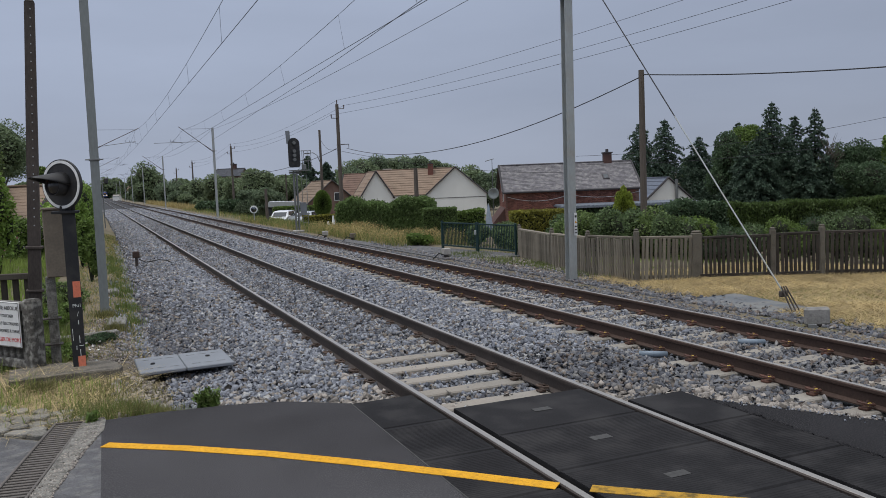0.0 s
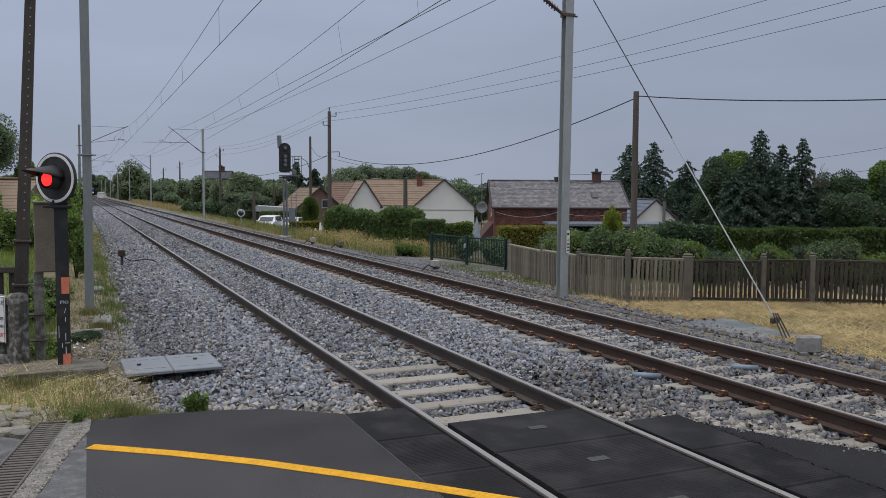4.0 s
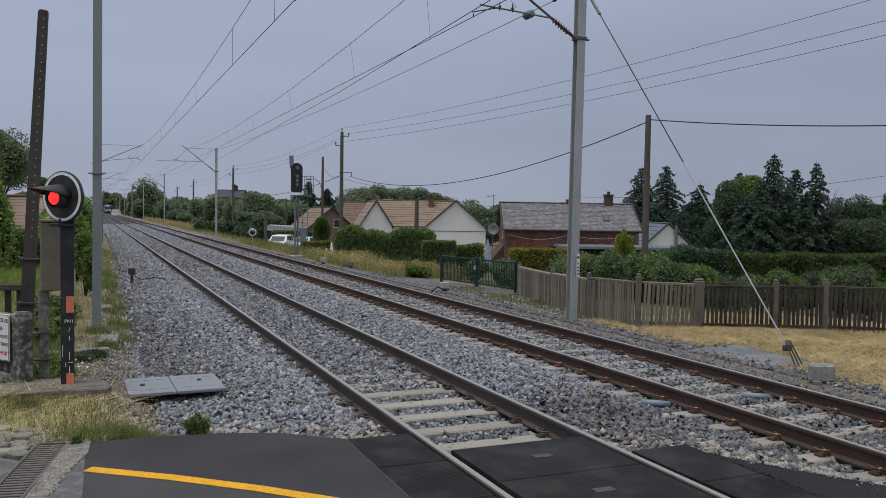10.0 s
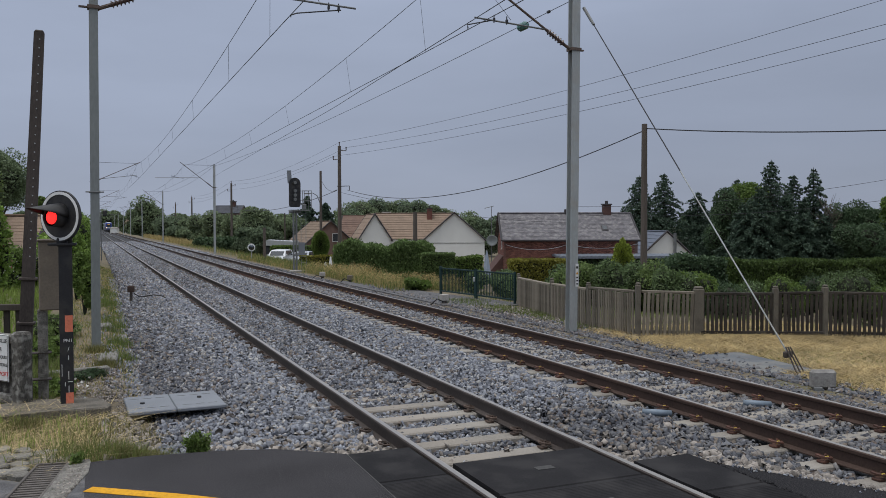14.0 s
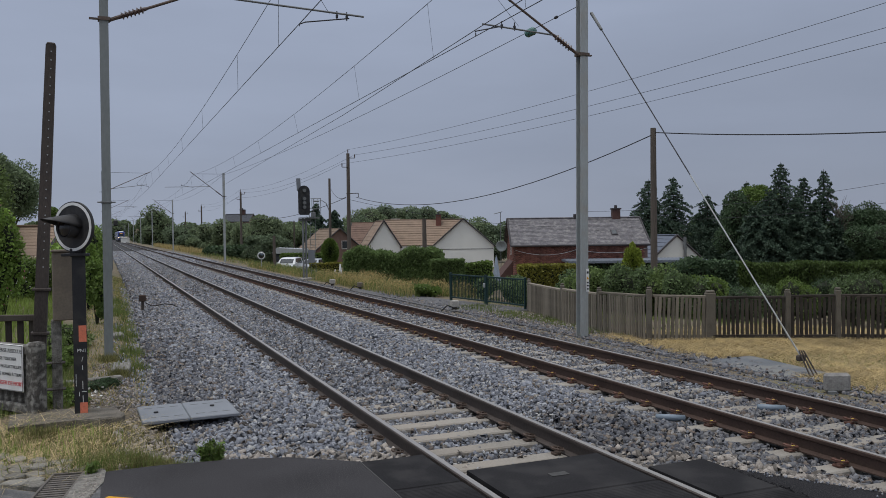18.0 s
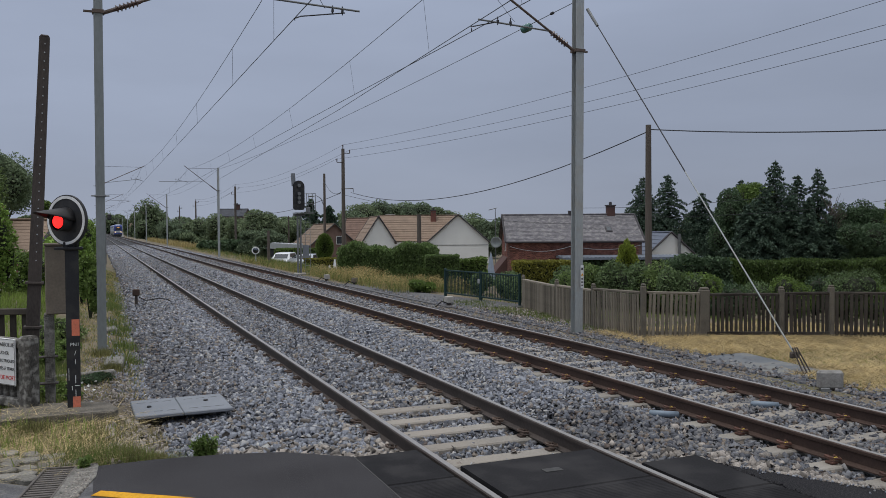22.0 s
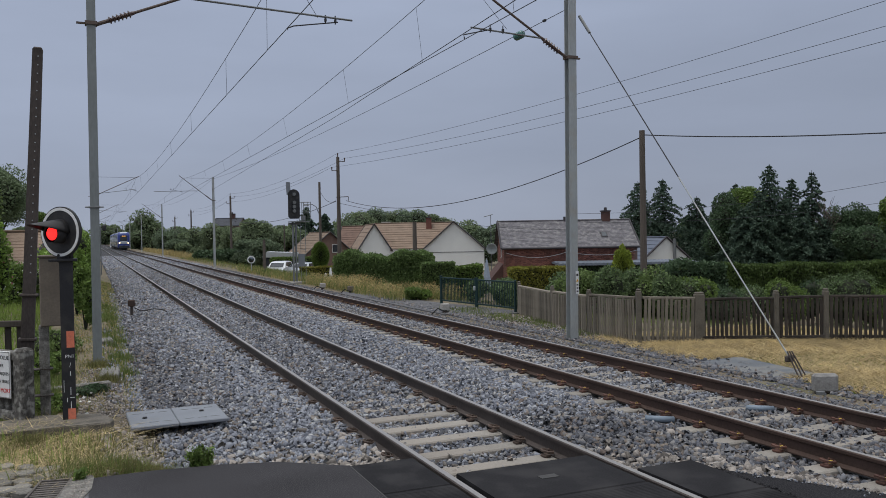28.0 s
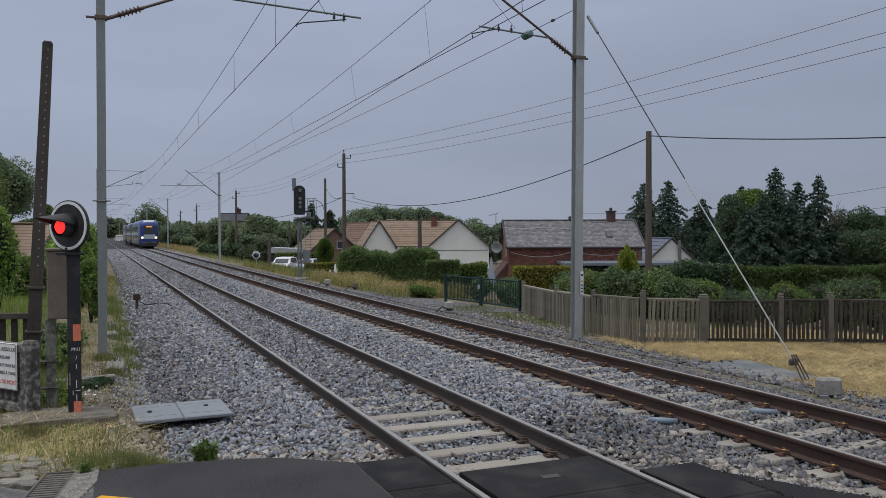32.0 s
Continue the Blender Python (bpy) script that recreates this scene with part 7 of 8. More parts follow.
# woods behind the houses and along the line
# the leaf colours of these rows hold painted distance haze
BEHIND = ((37.18, 129.45, 6.18, 4.0, "leaf_far"), (40.9, 133.3, 6.71, 4.5, "leaf_far_dim"), (43.78, 134.24, 6.39, 4.0, "leaf_far"), (45.25, 129.27, 6.27, 4.2, "leaf_far_dim"),
        (48.43, 130.08, 5.94, 4.0, "leaf_far"), (52.32, 130.59, 5.22, 3.5, "leaf_far"), (47.08, 108.91, 3.58, 3.2, "leaf_far"), (47.16, 103.44, 2.96, 3.0, "leaf_far_dim"),
        (33.37, 125.64, 3.97, 3.4, "leaf_far_dim"))
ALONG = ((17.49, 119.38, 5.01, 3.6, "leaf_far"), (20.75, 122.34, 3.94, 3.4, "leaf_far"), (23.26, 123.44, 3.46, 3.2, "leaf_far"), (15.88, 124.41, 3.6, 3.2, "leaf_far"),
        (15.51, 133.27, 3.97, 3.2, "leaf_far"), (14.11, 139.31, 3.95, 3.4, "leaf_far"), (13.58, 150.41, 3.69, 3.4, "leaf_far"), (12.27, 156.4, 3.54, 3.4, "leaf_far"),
        (26.09, 124.4, 2.78, 3.0, "leaf_far"), (10.84, 254.89, 9.36, 6.5, "leaf_grey"), (11.16, 178.63, 3.49, 4.5, "leaf_far_dim"), (11.23, 352.6, 8.68, 4.6, "leaf_grey"),
        (14.06, 318.76, 7.46, 6.0, "leaf_grey"), (13.66, 449.43, 7.29, 5.5, "leaf_grey"), (26.07, 115.71, 2.41, 2.4, "leaf_far_dim"), (9.11, 125.13, 1.59, 1.9, "leaf_far"),
        (9.89, 146.55, 1.9, 2.4, "leaf_far_dim"), (15.08, 96.48, 1.83, 2.2, "leaf_far_dim"), (14.17, 106.66, 1.95, 2.2, "leaf_far_dim"))
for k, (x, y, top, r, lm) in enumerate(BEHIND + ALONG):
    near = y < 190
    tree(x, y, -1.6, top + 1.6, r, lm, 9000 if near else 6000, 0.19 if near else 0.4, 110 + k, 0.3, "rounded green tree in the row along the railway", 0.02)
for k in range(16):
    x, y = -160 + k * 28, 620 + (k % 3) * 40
    tree(x, y, -0.5, 11 + (k * 7 % 5), 12, "leaf_grey", 2200, 1.3, 160 + k, 0.4, "distant tree on the horizon with haze painted into its leaves", 0.0)
hedge(13.31, 110.29, -1.2, 26, 1.2, 1.6, 65, "leaf_dark", 5000, 0.24, 9, "low hedge along the railway bank", 0.4)
hedge(14.66, 79.26, -1.6, 4.6, 0.8, 1.75, VIEW, "leaf", 5000, 0.10, 10, "low green clipped hedge behind the parked cars", 0.05)
hedge(13.52, 66.70, -1.6, 2.6, 0.6, -0.39 + 1.6, VIEW, "leaf_yellow", 3000, 0.08, 12, "low yellow-green box hedge", 0.1)

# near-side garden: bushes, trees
# the greyest of these crowns carry haze in the leaf colour
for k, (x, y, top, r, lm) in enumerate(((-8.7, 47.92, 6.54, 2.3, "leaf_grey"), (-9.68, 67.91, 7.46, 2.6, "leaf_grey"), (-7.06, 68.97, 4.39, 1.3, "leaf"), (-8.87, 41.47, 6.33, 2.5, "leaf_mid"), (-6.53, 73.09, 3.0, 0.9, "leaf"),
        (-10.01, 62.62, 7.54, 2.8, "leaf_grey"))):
    tree(x, y, -0.3, top + 0.3, r, lm, 15000, 0.095, 200 + k, 0.25, "leafy green tree in the garden by the near track", 0.40)
for k, (x, y, top, r, lm, bl) in enumerate(((-6.06, 25.04, 3.36, 0.5, "leaf_bright", ("flower_pink", 40, 0.09)),
        (-4.0, 32.86, 2.52, 0.8, "leaf_bright", None),
        (-3.99, 26.33, 2.32, 0.5, "leaf_bright", None),
        (-4.15, 45.98, 3.07, 1.0, "leaf", None),
        (-3.73, 21.87, 1.48, 0.35, "leaf", None),
        (-6.1, 31.58, 1.43, 1.2, "leaf", ("flower_white", 260, 0.07)),
        (-5.52, 33.51, 1.35, 1.1, "leaf", ("flower_white", 220, 0.07)))):
    shrub(x, y, gz(x, y), r, top - gz(x, y), lm, 5000, 0.06, 230 + k, "leafy garden bush" + (" with pink blossom" if bl and bl[0] == "flower_pink" else " with small white flowers" if bl else " beside the near track"), "garden_bush", bl)
hedge(-4.75, 51, -0.2, 34, 1.4, 1.5, 90, "leaf_bright", 16000, 0.10, 15, "uneven green hedge along the near-side track path", 0.9)

# ---- grass ----
gr = np.random.default_rng(50)
NOISE = lambda x, y: np.sin(x * 1.3 + 0.7 * np.sin(y * 0.9)) + np.sin(y * 1.1 + x * 0.4)
# tall dry grass on the bank beside the second track
xy = np.concatenate([patch(gr, 9000, 6.3, 9.6, 27.5, 42), patch(gr, 9000, 6.3, 8.8, 42, 62), patch(gr, 7000, 6.6, 10.2, 60, 110)])
tuft = NOISE(xy[:, 0] * 1.7 + 5, xy[:, 1] * 0.8) > -0.35
near = xy[:, 1] < 41
blades("tall_grass", xy[tuft & ~near][::2], ground_z, 0.15, 0.42, 0.0085, M["grass_dry"], 50, "dry yellow grass along the railway bank", 0.55)
tuft = tuft & near
blades("tall_grass", xy[tuft][::2], ground_z, 0.22, 0.56, 0.0065, M["grass_dry"], 51, "tall dry yellow grass on the railway bank", 0.55)
blades("tall_grass", xy[::2], ground_z, 0.2, 0.5, 0.008, M["grass"], 52, "tall green grass on the railway bank", 0.6)
hx = xy[tuft][::4]
hp = np.repeat(np.stack([hx[:, 0], hx[:, 1], ground_z(hx[:, 0], hx[:, 1]) + gr.uniform(0.30, 0.57, len(hx))], -1), 5, 0)
hp += gr.normal(0, 1, hp.shape) * np.array([0.05, 0.05, 0.05])
tagged(new("seed_heads", leaf_mesh("seed_heads", hp, 0.022, M["grass_dry"], 71, 3.0, 1.0)), "feathery seed heads of the tall dry grass", "grass", kind="stuff")
xy = patch(gr, 5000, 7.2, 11, 105, 200)
blades("tall_grass", xy, ground_z, 0.5, 1.0, 0.04, M["grass_dry"], 53, "tall dry yellow grass far along the railway bank", 0.4)
# mown strip with straw in front of the fence
xy = patch(gr, 100000, 6.4, 14, 7.5, 15.5)
ok = ~((xy[:, 0] < 7.3) & (xy[:, 1] > 9.7) & (xy[:, 1] < 11.8))
blades("straw", xy[ok & ((NOISE(xy[:, 0] * 0.9 + 3, xy[:, 1] * 1.4) < 1.0) | (gr.uniform(0, 1, len(xy)) < 0.6))], ground_z, 0.09, 0.30, 0.0046, M["straw"], 54, "mown yellow straw lying in front of the fence", 0.9, "straw", 0.8)
xy = patch(gr, 52000, 6.3, 14, 7.0, 21)
ok = ((NOISE(xy[:, 0] * 0.9 + 3, xy[:, 1] * 1.4) > 0.7) | (xy[:, 1] < 9.2 + 0.3 * np.sin(xy[:, 0] * 3)) & (xy[:, 0] < 8.6)) & ~((xy[:, 0] < 7.3) & (xy[:, 1] > 9.7) & (xy[:, 1] < 11.8))
blades("short_grass", xy[ok], ground_z, 0.02, 0.06, 0.005, M["lawn"], 55, "short green grass in front of the fence", 0.5)
xy = patch(gr, 3600, 6.6, 7.6, 15, 24, 0.18)
blades("short_grass", xy, ground_z, 0.05, 0.16, 0.006, M["grass"], 56, "green weeds along the foot of the fence", 0.5)
xy = patch(gr, 14000, 8, 22, 8, 32)
xy = xy[xy[:, 1] > np.interp(xy[:, 0], [8.32, 9.71, 10.61, 12.4, 14.1, 22], [13.92, 13.16, 12.69, 11.45, 10.2, 5.0]) + 0.12]
blades("meadow_grass", xy, ground_z, 0.05, 0.14, 0.012, M["grass"], 57, "short green grass behind the fence", 0.6)
# near side: path, weeds, lawn
xy = patch(gr, 26000, -4.1, -2.95, 11.2, 40)
ok = (np.abs(xy[:, 0] + 3.3) > 0.12) | (gr.uniform(0, 1, len(xy)) < 0.4)
blades("path_grass", xy[ok][::3], ground_z, 0.02, 0.08, 0.005, M["grass"], 58, "green grass on the path beside the track", 0.6)
blades("path_grass", xy[ok][1::4], ground_z, 0.04, 0.13, 0.005, M["grass_dry"], 59, "dry yellow grass on the path beside the track", 0.7, "grass", 0.3)
xy = patch(gr, 9000, -3.2, -2.5, 13, 50)
xy = xy[xy[:, 0] < left_edge(xy[:, 1]) - 0.05]
blades("path_grass", xy[::2], ground_z, 0.04, 0.14, 0.006, M["grass_dry"], 67, "dry mown grass on the path beside the track", 0.7, "grass", 0.4)
blades("path_grass", xy[1::2], ground_z, 0.04, 0.13, 0.006, M["grass"], 68, "green grass along the ballast edge", 0.6)
xy = patch(gr, 2200, -3.25, -2.95, 13, 30, 0.12)
blades("path_grass", xy, ground_z, 0.06, 0.24, 0.006, M["grass"], 60, "taller green grass at the ballast edge", 0.4)
xy = patch(gr, 3600, -4.0, -2.3, 7.9, 8.5, 0.13)
ok = xy[:, 1] > 7.92 + 0.15 * np.maximum(0, -xy[:, 0] - 4.1)
blades("weeds", xy[ok][::2], ground_z, 0.06, 0.20, 0.0035, M["grass"], 61, "green weeds along the asphalt edge", 0.7, "weeds")
blades("weeds", xy[ok][1::3], ground_z, 0.08, 0.26, 0.003, M["grass_olive"], 62, "olive weeds along the asphalt edge", 0.9, "weeds", 0.3)
xy = patch(gr, 3000, -5.0, -2.9, 8.6, 9.9, 0.14)
blades("weeds", xy[::2], ground_z, 0.05, 0.16, 0.004, M["grass_olive"], 74, "short olive grass before the slab", 0.7, "weeds")
blades("weeds", xy[1::4], ground_z, 0.12, 0.36, 0.003, M["hay"], 75, "dry straw stalks before the slab", 0.9, "weeds", 1.15)
xy = patch(gr, 160, -4.7, -3.75, 9.9, 10.5)
blades("weeds", xy, lambda x, y: 0.05 + 0 * x, 0.1, 0.34, 0.003, M["hay"], 72, "dry straw fallen over the slab", 0.9, "weeds", 1.1)
xy = patch(gr, 3000, -5.4, -3.6, 8.15, 9.9, 0.22)
blades("weeds", xy, ground_z, 0.2, 0.6, 0.0042, M["hay"], 63, "dry straw lying around the slab", 0.9, "weeds", 1.0)
xy = patch(gr, 1300, -5.4, -3.7, 8.3, 9.9, 0.2)
blades("weeds", xy, ground_z, 0.06, 0.20, 0.005, M["lawn"], 76, "green weeds growing through the straw", 0.6, "weeds")
for cx, cy, n, h in ((-3.05, 8.15, 420, 0.19), (-2.75, 8.1, 360, 0.16), (-3.3, 8.25, 300, 0.16), (-2.5, 8.0, 300, 0.14), (-4.2, 9.6, 300, 0.2), (-3.35, 13.6, 400, 0.18), (-3.5, 15.3, 400, 0.16)):
    xy = gr.normal(0, 0.10, (n, 2)) + (cx, cy)
    blades("weed_clump", xy, ground_z, h * 0.5, h, 0.0045, M["grass_olive"], int(cx * -100 + cy), "small clump of green weeds", 0.7, "weeds")
def weed_plant(x, y, base, r, h, stems, seed, label, blooms=0):
    """A bushy weed: leaning stems with narrow leaves, a few small flowers."""
    rng = np.random.default_rng(seed)
    t = thing("weed_plant", pose(x, y, base), label, "weed", "weeds")
    bm = bmesh.new()
    pts, tips = [], []
    for k in range(stems):
        a, q = rng.uniform(0, 6.28), rng.uniform(0.2, 1.0)
        foot, tip = Vector((math.cos(a) * r * 0.25, math.sin(a) * r * 0.25, -0.02)), Vector((math.cos(a) * r * q, math.sin(a) * r * q, h * rng.uniform(0.6, 1.0)))
        rod(bm, foot, tip, 0.004, 0.002, 4)
        f = rng.uniform(0.12, 1.0, 34)[:, None]
        pts.append(np.array(foot) * (1 - f) + np.array(tip) * f + rng.normal(0, 0.016, (34, 3)))
        tips.append(tip)
    part("stems", bm, M["grass_olive"], t)
    part("leaves", leaf_mesh("leaves", np.concatenate(pts), 0.019, M["leaf"], seed, 2.8, 0.6), None, t)
    if blooms:
        p = np.array(tips)[:blooms]
        part("flowers", leaf_mesh("flowers", np.repeat(p, 4, 0) + rng.normal(0, 0.008, (len(p) * 4, 3)), 0.018, M["leaf_yellow"], seed + 1, 1.0), None, t)


weed_plant(-2.66, 7.98, -0.10, 0.13, 0.24, 26, 301, "bushy green weed with yellow buds at the asphalt edge", 6)
weed_plant(-3.70, 7.85, -0.02, 0.06, 0.12, 6, 306, "dry brown weed standing by the drain")
shrub(-4.25, 14.5, -0.1, 0.5, 0.5, "leaf", 2600, 0.035, 304, "low leafy green weed beside the post", "weed_plant")
shrub(-4.35, 17.5, -0.1, 0.6, 0.6, "leaf_mid", 2600, 0.04, 305, "low leafy green weed beside the post", "weed_plant")
shrub(-3.62, 12.6, -0.1, 0.28, 0.16, "leaf_dark", 1800, 0.02, 302, "low leafy green weed beside the post", "weed_plant")
shrub(-4.1, 11.6, -0.1, 0.35, 0.25, "leaf", 1800, 0.028, 303, "low leafy green weed beside the post", "weed_plant")
xy = patch(gr, 18000, -11, -4.5, 14, 34)
blades("lawn", xy, ground_z, 0.10, 0.32, 0.010, M["lawn"], 64, "bright green garden lawn", 0.5)
xy = patch(gr, 2600, -4.9, -4.0, 10.9, 14.5)
blades("weeds", xy, ground_z, 0.05, 0.22, 0.006, M["grass"], 65, "weeds around the foot of the posts", 0.7, "weeds")
fl = patch(gr, 90, -4.6, -3.6, 10.2, 12.5)
me = leaf_mesh("daisies", np.stack([fl[:, 0], fl[:, 1], ground_z(fl[:, 0], fl[:, 1]) + 0.07], -1), 0.032, M["flower_white"], 66, 1.0, 2.0)
tagged(new("daisies", me), "small white daisies in the weeds", "flowers", kind="stuff")


# ---- cars, trailer and parasol ----
def car(m, paint, label, L=4.2, W=1.72, H=1.48):
    """Hatchback, front towards local +x, on its wheels at z 0."""
    t = thing("car", m, label, "car", "cars")
    prof = [(-0.5, 0.22), (-0.5, 0.50), (-0.49, 0.62), (-0.40, 0.66), (-0.36, 0.97), (-0.25, 1.0), (0.05, 0.985), (0.14, 0.93), (0.27, 0.66), (0.42, 0.60), (0.49, 0.50), (0.5, 0.35), (0.5, 0.20)]
    bm = bmesh.new()
    rows = []
    for s, k, hk in ((-1, 0.90, 0.985), (-0.86, 1.0, 1.0), (0.86, 1.0, 1.0), (1, 0.90, 0.985)):
        row = []
        for u, z in prof:
            inset = 1 - 0.20 * max(0, (z - 0.62) / 0.38)
            row.append(bm.verts.new((u * L * (0.985 if abs(s) == 1 else 1), s * W / 2 * inset * (1 if abs(s) < 1 else 1.0), z * H * hk)))
        rows.append(row)
    n = len(prof)
    for a, b in zip(rows, rows[1:]):
        for i in range(n):
            bm.faces.new((a[i], a[(i + 1) % n], b[(i + 1) % n], b[i]))
    bm.faces.new(rows[0][::-1])
    bm.faces.new(rows[-1])
    body = part("body", bm, M[paint], t)
    for s in (-1, 1):
        for u0, u1 in ((-0.33, -0.06), (-0.04, 0.19)):
            bm = bmesh.new()
            q = []
            for e in (0.0, 0.03):
                yb, yt = s * (W / 2 * 0.965 + e - 0.005), s * (W / 2 * 0.83 + e - 0.005)
                top0, top1 = (u0 + 0.03, u1) if u0 < -0.1 else (u0, u1 - 0.09)
                q.append([bm.verts.new((u0 * L, yb, 0.66 * H)), bm.verts.new((u1 * L, yb, 0.66 * H)), bm.verts.new((top1 * L, yt, 0.935 * H)), bm.verts.new((top0 * L, yt, 0.935 * H))])
            for i in range(4):
                bm.faces.new((q[0][i], q[0][(i + 1) % 4], q[1][(i + 1) % 4], q[1][i]))
            bm.faces.new(q[0][::-1])
            bm.faces.new(q[1])
            part("side_window", bm, M["window_glass"], body)
    part("windscreen", bx((0.212 * L, 0, 0.80 * H), (0.05, W * 0.72, 0.34 * H), None), M["window_glass"], body).matrix_local = Matrix.Translation((0.212 * L, 0, 0.80 * H)) @ pose(0, 0, 0, 0, -52, 0) @ Matrix.Translation((-0.212 * L - 0.012, 0, -0.80 * H))
    part("rear_window", bx((-0.385 * L - 0.02, 0, 0.81 * H), (0.04, W * 0.72, 0.22 * H), None), M["window_glass"], body).matrix_local = Matrix.Translation((-0.385 * L, 0, 0.81 * H)) @ pose(0, 0, 0, 0, 20, 0) @ Matrix.Translation((0.385 * L, 0, -0.81 * H))
    for s in (-1, 1):
        part("headlight", bx((0.472 * L, s * W * 0.36, 0.50 * H), (0.16, 0.30, 0.13), None, 0.03), M["white"], body)
        part("tail_light", bx((-0.492 * L, s * W * 0.38, 0.56 * H), (0.06, 0.18, 0.22), None, 0.02), M["sign_red"], body)
        part("mirror", bx((0.20 * L, s * (W / 2 + 0.05), 0.68 * H), (0.10, 0.18, 0.12), None, 0.03), M[paint], body)
    part("bumper", bx((0.485 * L, 0, 0.25 * H), (0.14, W * 0.9, 0.18), None, 0.04), M["train_dark"], body)
    for u in (-0.30, 0.31):
        for s in (-1, 1):
            wh = part("wheel", rd((u * L, s * (W / 2 - 0.20), 0.31), (u * L, s * (W / 2 + 0.005), 0.31), 0.31, None, 20), M["tyre"], t)
            part("rim", rd((u * L, s * (W / 2 + 0.0), 0.31), (u * L, s * (W / 2 + 0.018), 0.31), 0.19, None, 14), M["galv"], wh)
    return t


x, y = (12.24, 74.86)
car(pose(x, y, gz(x, y), 0, 0, VIEW - 97), "car_white", "white hatchback parked behind the tall grass", 3.7, 1.68, 1.58)
x, y = (14.70, 75.98)
car(pose(x, y, gz(x, y), 0, 0, VIEW - 100), "car_silver", "silver hatchback parked beside the white car", 3.6, 1.62, 1.36)
MOVER = car(pose(15.39, 54.59, -1.6, 0, 0, VIEW + 180), "car_white", "white hatchback driving along the lane behind the fence", 4.0, 1.70, 1.40)
t = thing("caravan", pose(14.61, 85.81, -1.6, 0, 0, VIEW), "low grey-white covered trailer with a ribbed roof behind the parked cars", "trailer")
bm = bmesh.new()
prism(bm, [(-1.7, 1.75), (1.8, 1.55), (1.8, 2.1), (-1.2, 2.3)], -1.0, 1.0)
part("body", bm, M["galv"], t)
# added box below the roof, its shade put into the dark colour
part("dark_lower_box", bx((0.1, 0.1, 1.05), (3.2, 1.6, 1.2), None, 0.1), M["train_dark"], t, "added dark lower body with shade as its colour")
for k in range(9):
    part("roof_rib", bx((-1.1 + k * 0.35, 0, 2.27 - k * 0.015), (0.10, 1.9, 0.10), None, 0.02), M["car_white"], t)
for u in (-0.6, 0.6):
    part("wheel", rd((u, -1.0, 0.3), (u, -0.8, 0.3), 0.3, None, 14), M["tyre"], t)
x, y = (18.58, 44.96)
t = thing("parasol", pose(x, y, -1.8), "closed blue-grey garden parasol", "parasol")
part("pole", rd((0, 0, -0.1), (0, 0, 0.64 + 1.8), 0.025, None, 6), M["galv"], t)
part("cover", rd((0, 0, 0.75), (0, 0, 0.58 + 1.75), 0.30, 0.05, 9), M["canvas"], t)
# round mirror by the bank and small garden ornaments
x, y = (6.64, 57.68)
t = thing("traffic_mirror", pose(x, y, -0.6, 0, 0, VIEW), "round convex mirror in a white frame on a short pole", "mirror")
part("pole", rd((0, 0, 0), (0, 0, 1.0), 0.04, None, 6), M["galv"], t)
bm = rd((0, -0.02, 0.64 + 0.6), (0, 0.06, 0.64 + 0.6), 0.275, 0.23, 20)
part("frame", bm, M["white"], t)
bm = bmesh.new()
bmesh.ops.create_uvsphere(bm, u_segments=16, v_segments=10, radius=0.20, matrix=Matrix.Translation((0, -0.03, 0.64 + 0.6)) @ Matrix.Diagonal((1, 0.3, 1, 1)))
# glass colour lowered to paint in a dark reflection
part("mirror_glass", bm, mat("mirror_glass", (0.16, 0.17, 0.18), 0.06, 1.0, var=0.02, bump=0), t, "", True)
for x, y, h in ((11.63, 56.63, 0.5), (11.96, 56.49, 0.9)):
    t = thing("garden_ornament", pose(x, y, -1.3), "small white stone garden ornament", "ornament", "garden ornaments")
    part("base", rd((0, 0, -0.1), (0, 0, 0.35), 0.2, 0.14, 8), M["white"], t)
    part("top", rd((0, 0, 0.35), (0, 0, 0.35 + h), 0.16, 0.05, 8), M["white"], t)
# labels on the near mast
t = thing("mast_plate", pose(6.215, 15.37, 1.0), "white plate with a yellow warning triangle on the mast", "sign")
part("plate", bx((0, 0, 0), (0.075, 0.006, 0.50)), M["white"], t)
bm = bmesh.new()
prism(bm, [(-0.03, 0.02), (0.03, 0.02), (0, 0.08)], -0.008, -0.003)
part("triangle", bm, M["yellow"], t)
for z in (-0.05, -0.12, -0.19):
    part("bar", bx((0, -0.004, z), (0.045, 0.004, 0.03)), M["sign_black"], t)
part("bar", bx((0, -0.004, 0.17), (0.05, 0.004, 0.05)), M["sign_black"], t)


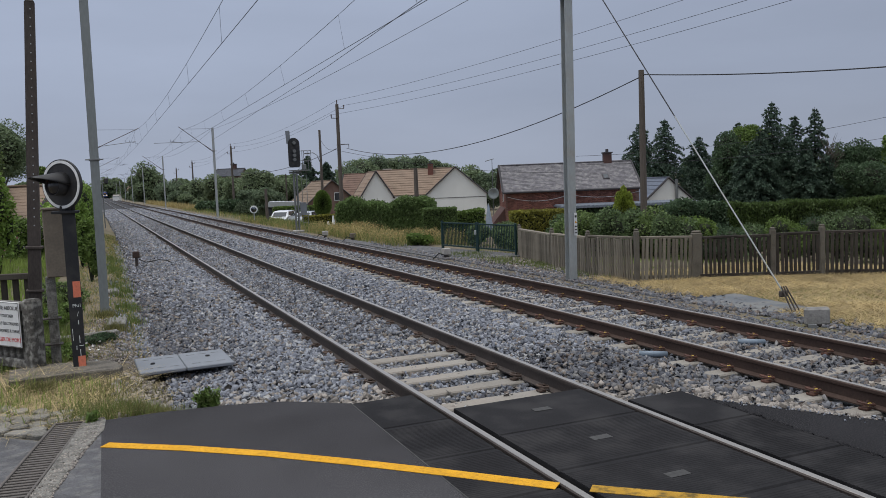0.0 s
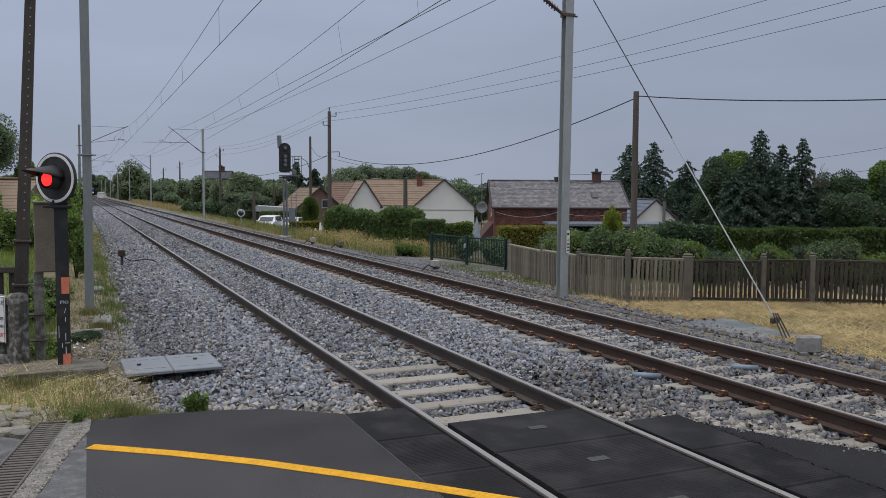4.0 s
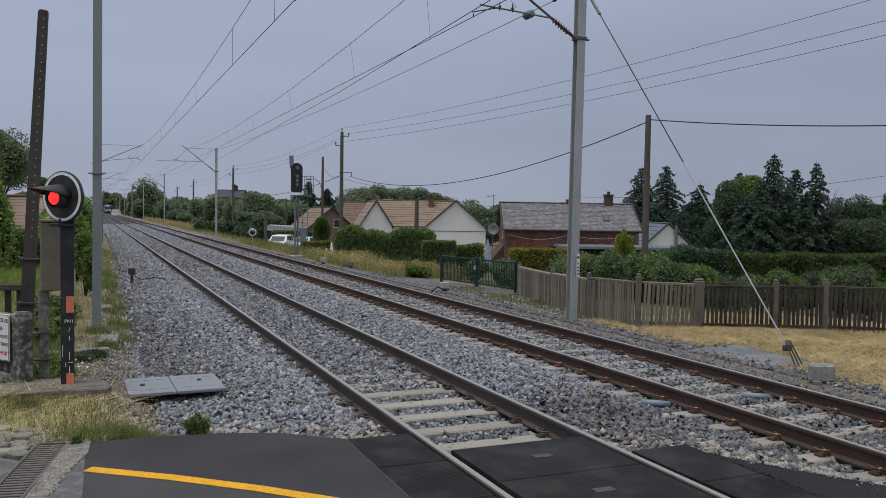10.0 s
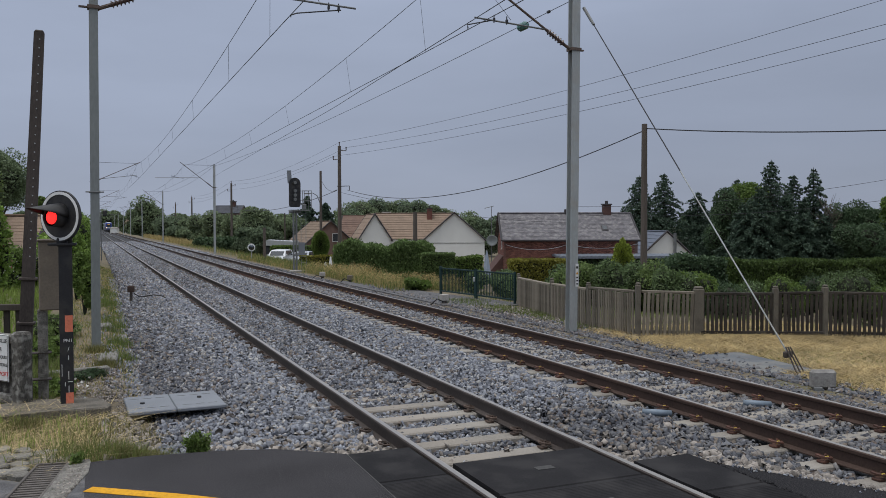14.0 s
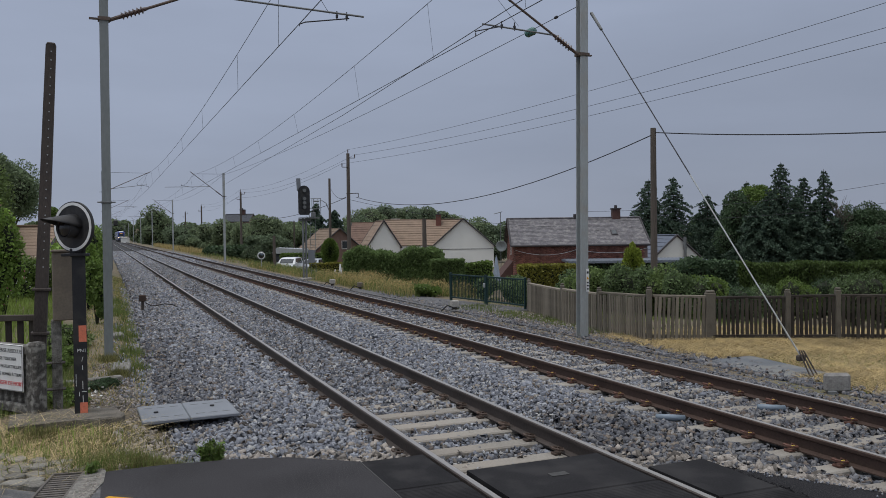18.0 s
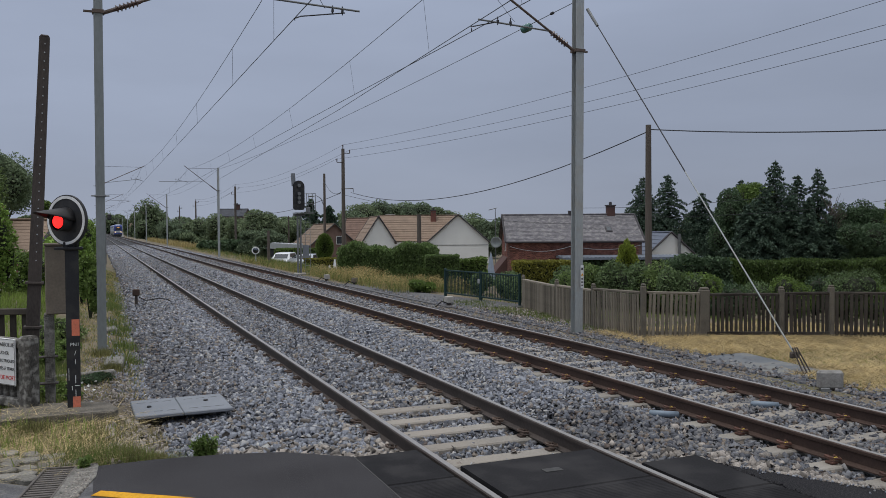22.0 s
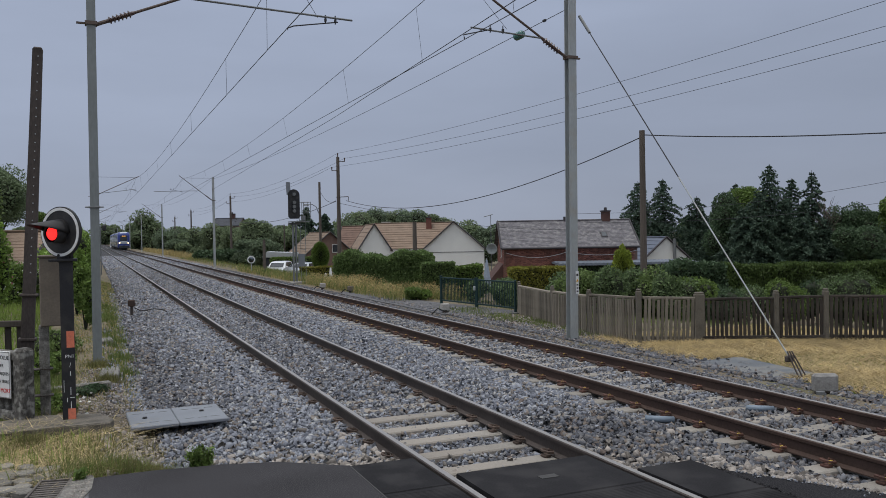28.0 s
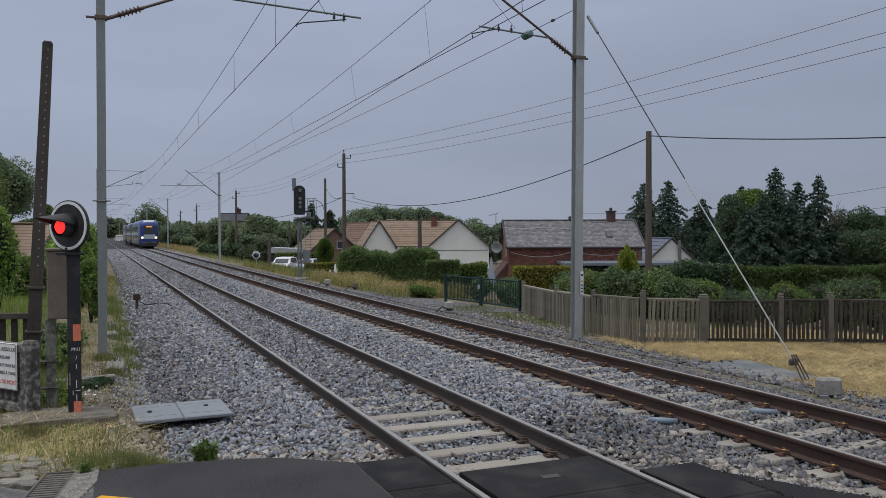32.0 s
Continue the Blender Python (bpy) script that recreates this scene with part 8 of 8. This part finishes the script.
# ---- train ----
def train():
    t = thing("train", pose(T2, 520, 0), "blue and grey double-deck electric train with lit headlights", "train")
    W, H = 2.80, 4.30

    def section(w, h, z0):
        """Rounded outline of the body, 28 points."""
        r, k = min(0.75, w * 0.28), 8
        pts = [(-w / 2 + 0.12, z0), (w / 2 - 0.12, z0), (w / 2, z0 + 0.2), (w / 2, (z0 + h) / 2)]
        for s, a0 in ((1, 0), (-1, 90)):
            for i in range(k):
                a = radians(a0 + 90 * i / (k - 1))
                pts.append((s * (w / 2 - r) + r * math.cos(a), h - r * 0.8 + r * 0.8 * math.sin(a)))
        pts += [(-w / 2, (z0 + h) / 2), (-w / 2, z0 + 0.2)]
        return pts
    for c in range(3):
        y0 = 3.2 + c * 26.6 if c else 0.0
        y1 = (c + 1) * 26.6 + 2.6
        bm = bmesh.new()
        if c == 0:
            secs = [(0.0, 2.15, 3.55, 0.62), (0.10, 2.40, 3.80, 0.52), (0.28, 2.58, 4.0, 0.47), (0.6, 2.70, 4.16, 0.45), (1.2, 2.78, 4.27, 0.45), (2.4, W, H, 0.45), (3.2, W, H, 0.45), (y1, W, H, 0.45)]
        else:
            secs = [(y0, W, H, 0.45), (y1, W, H, 0.45)]
        rows = [[bm.verts.new((x, y, z)) for x, z in section(w, h, z0)] for y, w, h, z0 in secs]
        n = len(rows[0])
        for a, b in zip(rows, rows[1:]):
            for i in range(n):
                bm.faces.new((a[i], a[(i + 1) % n], b[(i + 1) % n], b[i]))
        bm.faces.new(rows[0])
        bm.faces.new(rows[-1][::-1])
        me = finish(bm, "car_body", [M["train_side"], M["train_blue"], M["train_grey"]], True)
        for p in me.polygons:
            p.use_smooth = True
            if abs(p.normal.y) > 0.9:
                p.use_smooth = False
            if c == 0 and p.center.y < 3.1:
                p.material_index = 2 if p.center.z > 3.9 and abs(p.center.x) < 0.75 and p.center.y > 0.2 else 1
            elif p.center.z > 4.1:
                p.material_index = 2
            elif p.center.z > 3.5:
                p.material_index = 1
        body = part("car_body", me, None, t, "blue cab end and dark grey coach" if c == 0 else "dark grey double-deck coach with a blue roof edge")
        for s in (-1, 1):
            for z in (1.35, 2.75):
                for k in range(9):
                    yy = (5.0 if c == 0 else y0 + 1.8) + k * 2.45
                    part("window", bx((s * (W / 2 + 0.003), yy + 0.9, z + 0.15), (0.02, 1.9, 0.75)), M["window_glass"], body)
            part("stripe", bx((s * (W / 2 + 0.002), (max(y0, 3.2) + y1) / 2, 2.2), (0.015, y1 - max(y0, 3.2) - 0.3, 0.22)), M["train_grey"], body)
            for k in range(2):
                part("door", bx((s * (W / 2 + 0.004), y1 - 3.0 - 11.5 * k, 1.65), (0.02, 1.5, 2.0), None, 0.004), M["train_grey"], body)
        for yy in ((4.2, 22.5) if c == 0 else (y0 + 2.6, y1 - 3.4)):
            bg = part("bogie", bx((0, yy, 0.42), (2.3, 3.2, 0.38), None, 0.05), M["train_dark"], t)
            for dy in (-1.1, 1.1):
                part("wheelset", rd((-0.82, yy + dy, 0.44), (0.82, yy + dy, 0.44), 0.43, None, 16), M["train_dark"], bg)
    # cab front
    part("windscreen", bx((0, 0.02, 2.78), (1.62, 0.12, 1.30), None, 0.05), M["window_glass"], t, "dark windscreen")
    part("destination_display", bx((0, -0.045, 3.26), (0.85, 0.02, 0.17)), M["dest"], t, "orange destination display")
    part("front_panel", bx((0, -0.01, 1.74), (1.60, 0.10, 0.66), None, 0.05), M["train_grey"], t, "pale grey front panel")
    part("skirt", bx((0, 0.15, 0.62), (2.3, 0.5, 0.75), None, 0.12), M["train_dark"], t, "dark front skirt")
    part("coupler", rd((0, -0.45, 0.95), (0, 0.2, 0.95), 0.16, None, 8), M["train_dark"], t)
    for s in (-1, 1):
        part("headlight", bx((s * 0.98, 0.0, 1.62), (0.30, 0.18, 0.24), None, 0.05), M["headlight"], t, "lit warm white headlight")
        part("wiper", rd((s * 0.1, -0.05, 2.2), (s * 0.45, -0.05, 2.75), 0.02, None, 4), M["train_dark"], t)
    pg = part("pantograph", tube([(0, 9.0, 4.3), (0, 8.2, 4.9), (0, 9.2, 5.6)], 0.04, 5), M["train_dark"], t)
    part("bow", rd((-0.75, 9.2, 5.62), (0.75, 9.2, 5.62), 0.035, None, 5), M["train_dark"], pg)
    return t


TRAIN = train()


# ---- what moves ----
def motions():
    ys = [(0, 612), (3, 564), (6, 517), (10, 464), (14, 412), (17, 377), (20, 341), (22, 313), (24, 283), (26, 249), (27.5, 222), (29, 193), (30.5, 163), (32, 131)]
    walk(TRAIN, [(t, pose(T2, y, 0)) for t, y in ys])
    # the lamp face flashes seventy times a minute
    rows, step, start, lit = [(0.0, LAMP_HOME @ pose(0, 0, 0, 0, 0, 180))], 6 / 7, 0.215, 0.43
    f = 1 / 30
    k = 0
    while start + k * step < 31.95:
        a = round((start + k * step) / f) * f
        b = round((start + k * step + lit) / f) * f
        for t0, c0 in ((a, 180), (b, 360)):
            for i, turn in enumerate((0, 60, 120, 180)):
                if 0 < t0 - f + i * f <= 31.99 and t0 - f + i * f > rows[-1][0] + 0.01:
                    rows.append((t0 - f + i * f, LAMP_HOME @ pose(0, 0, 0, 0, 0, c0 + turn)))
        k += 1
    rows.append((32.0, LAMP_HOME @ pose(0, 0, 0, 0, 0, 0)))
    walk(LAMP, rows)
    # the car turns out from behind the garden hedge, runs down the lane behind the tall grass and passes behind the fence
    lane = [(0, 15.39, 54.59), (21.3, 15.39, 54.59), (22.0, 14.66, 54.9), (22.6, 12.84, 55.24), (23.1, 10.63, 54.89), (23.6, 9.09, 53.59), (24.0, 8.83, 51.96), (24.25, 9.23, 50.59),
            (24.5, 10.2, 49.6), (25.1, 10.95, 44.7), (25.5, 11.8, 41.3), (26.0, 13.1, 36.6), (26.5, 14.55, 31.6), (27.0, 16.2, 26.5), (27.3, 17.4, 23.4), (27.5, 18.45, 21.55), (27.8, 20.6, 19.1), (28.1, 23.1, 17.0), (29, 30.5, 11.5), (30.5, 43.5, 2.0), (32, 56, -7.5)]
    rows = []
    for i, (t, x, y) in enumerate(lane):
        a, b = lane[max(i - 1, 0)], lane[min(i + 1, len(lane) - 1)]
        turn = math.degrees(math.atan2(b[2] - a[2], b[1] - a[1])) if i > 1 else VIEW + 180
        rows.append((t, pose(x, y, gz(x, y), 0, 0, turn)))
    walk(MOVER, rows)


motions()
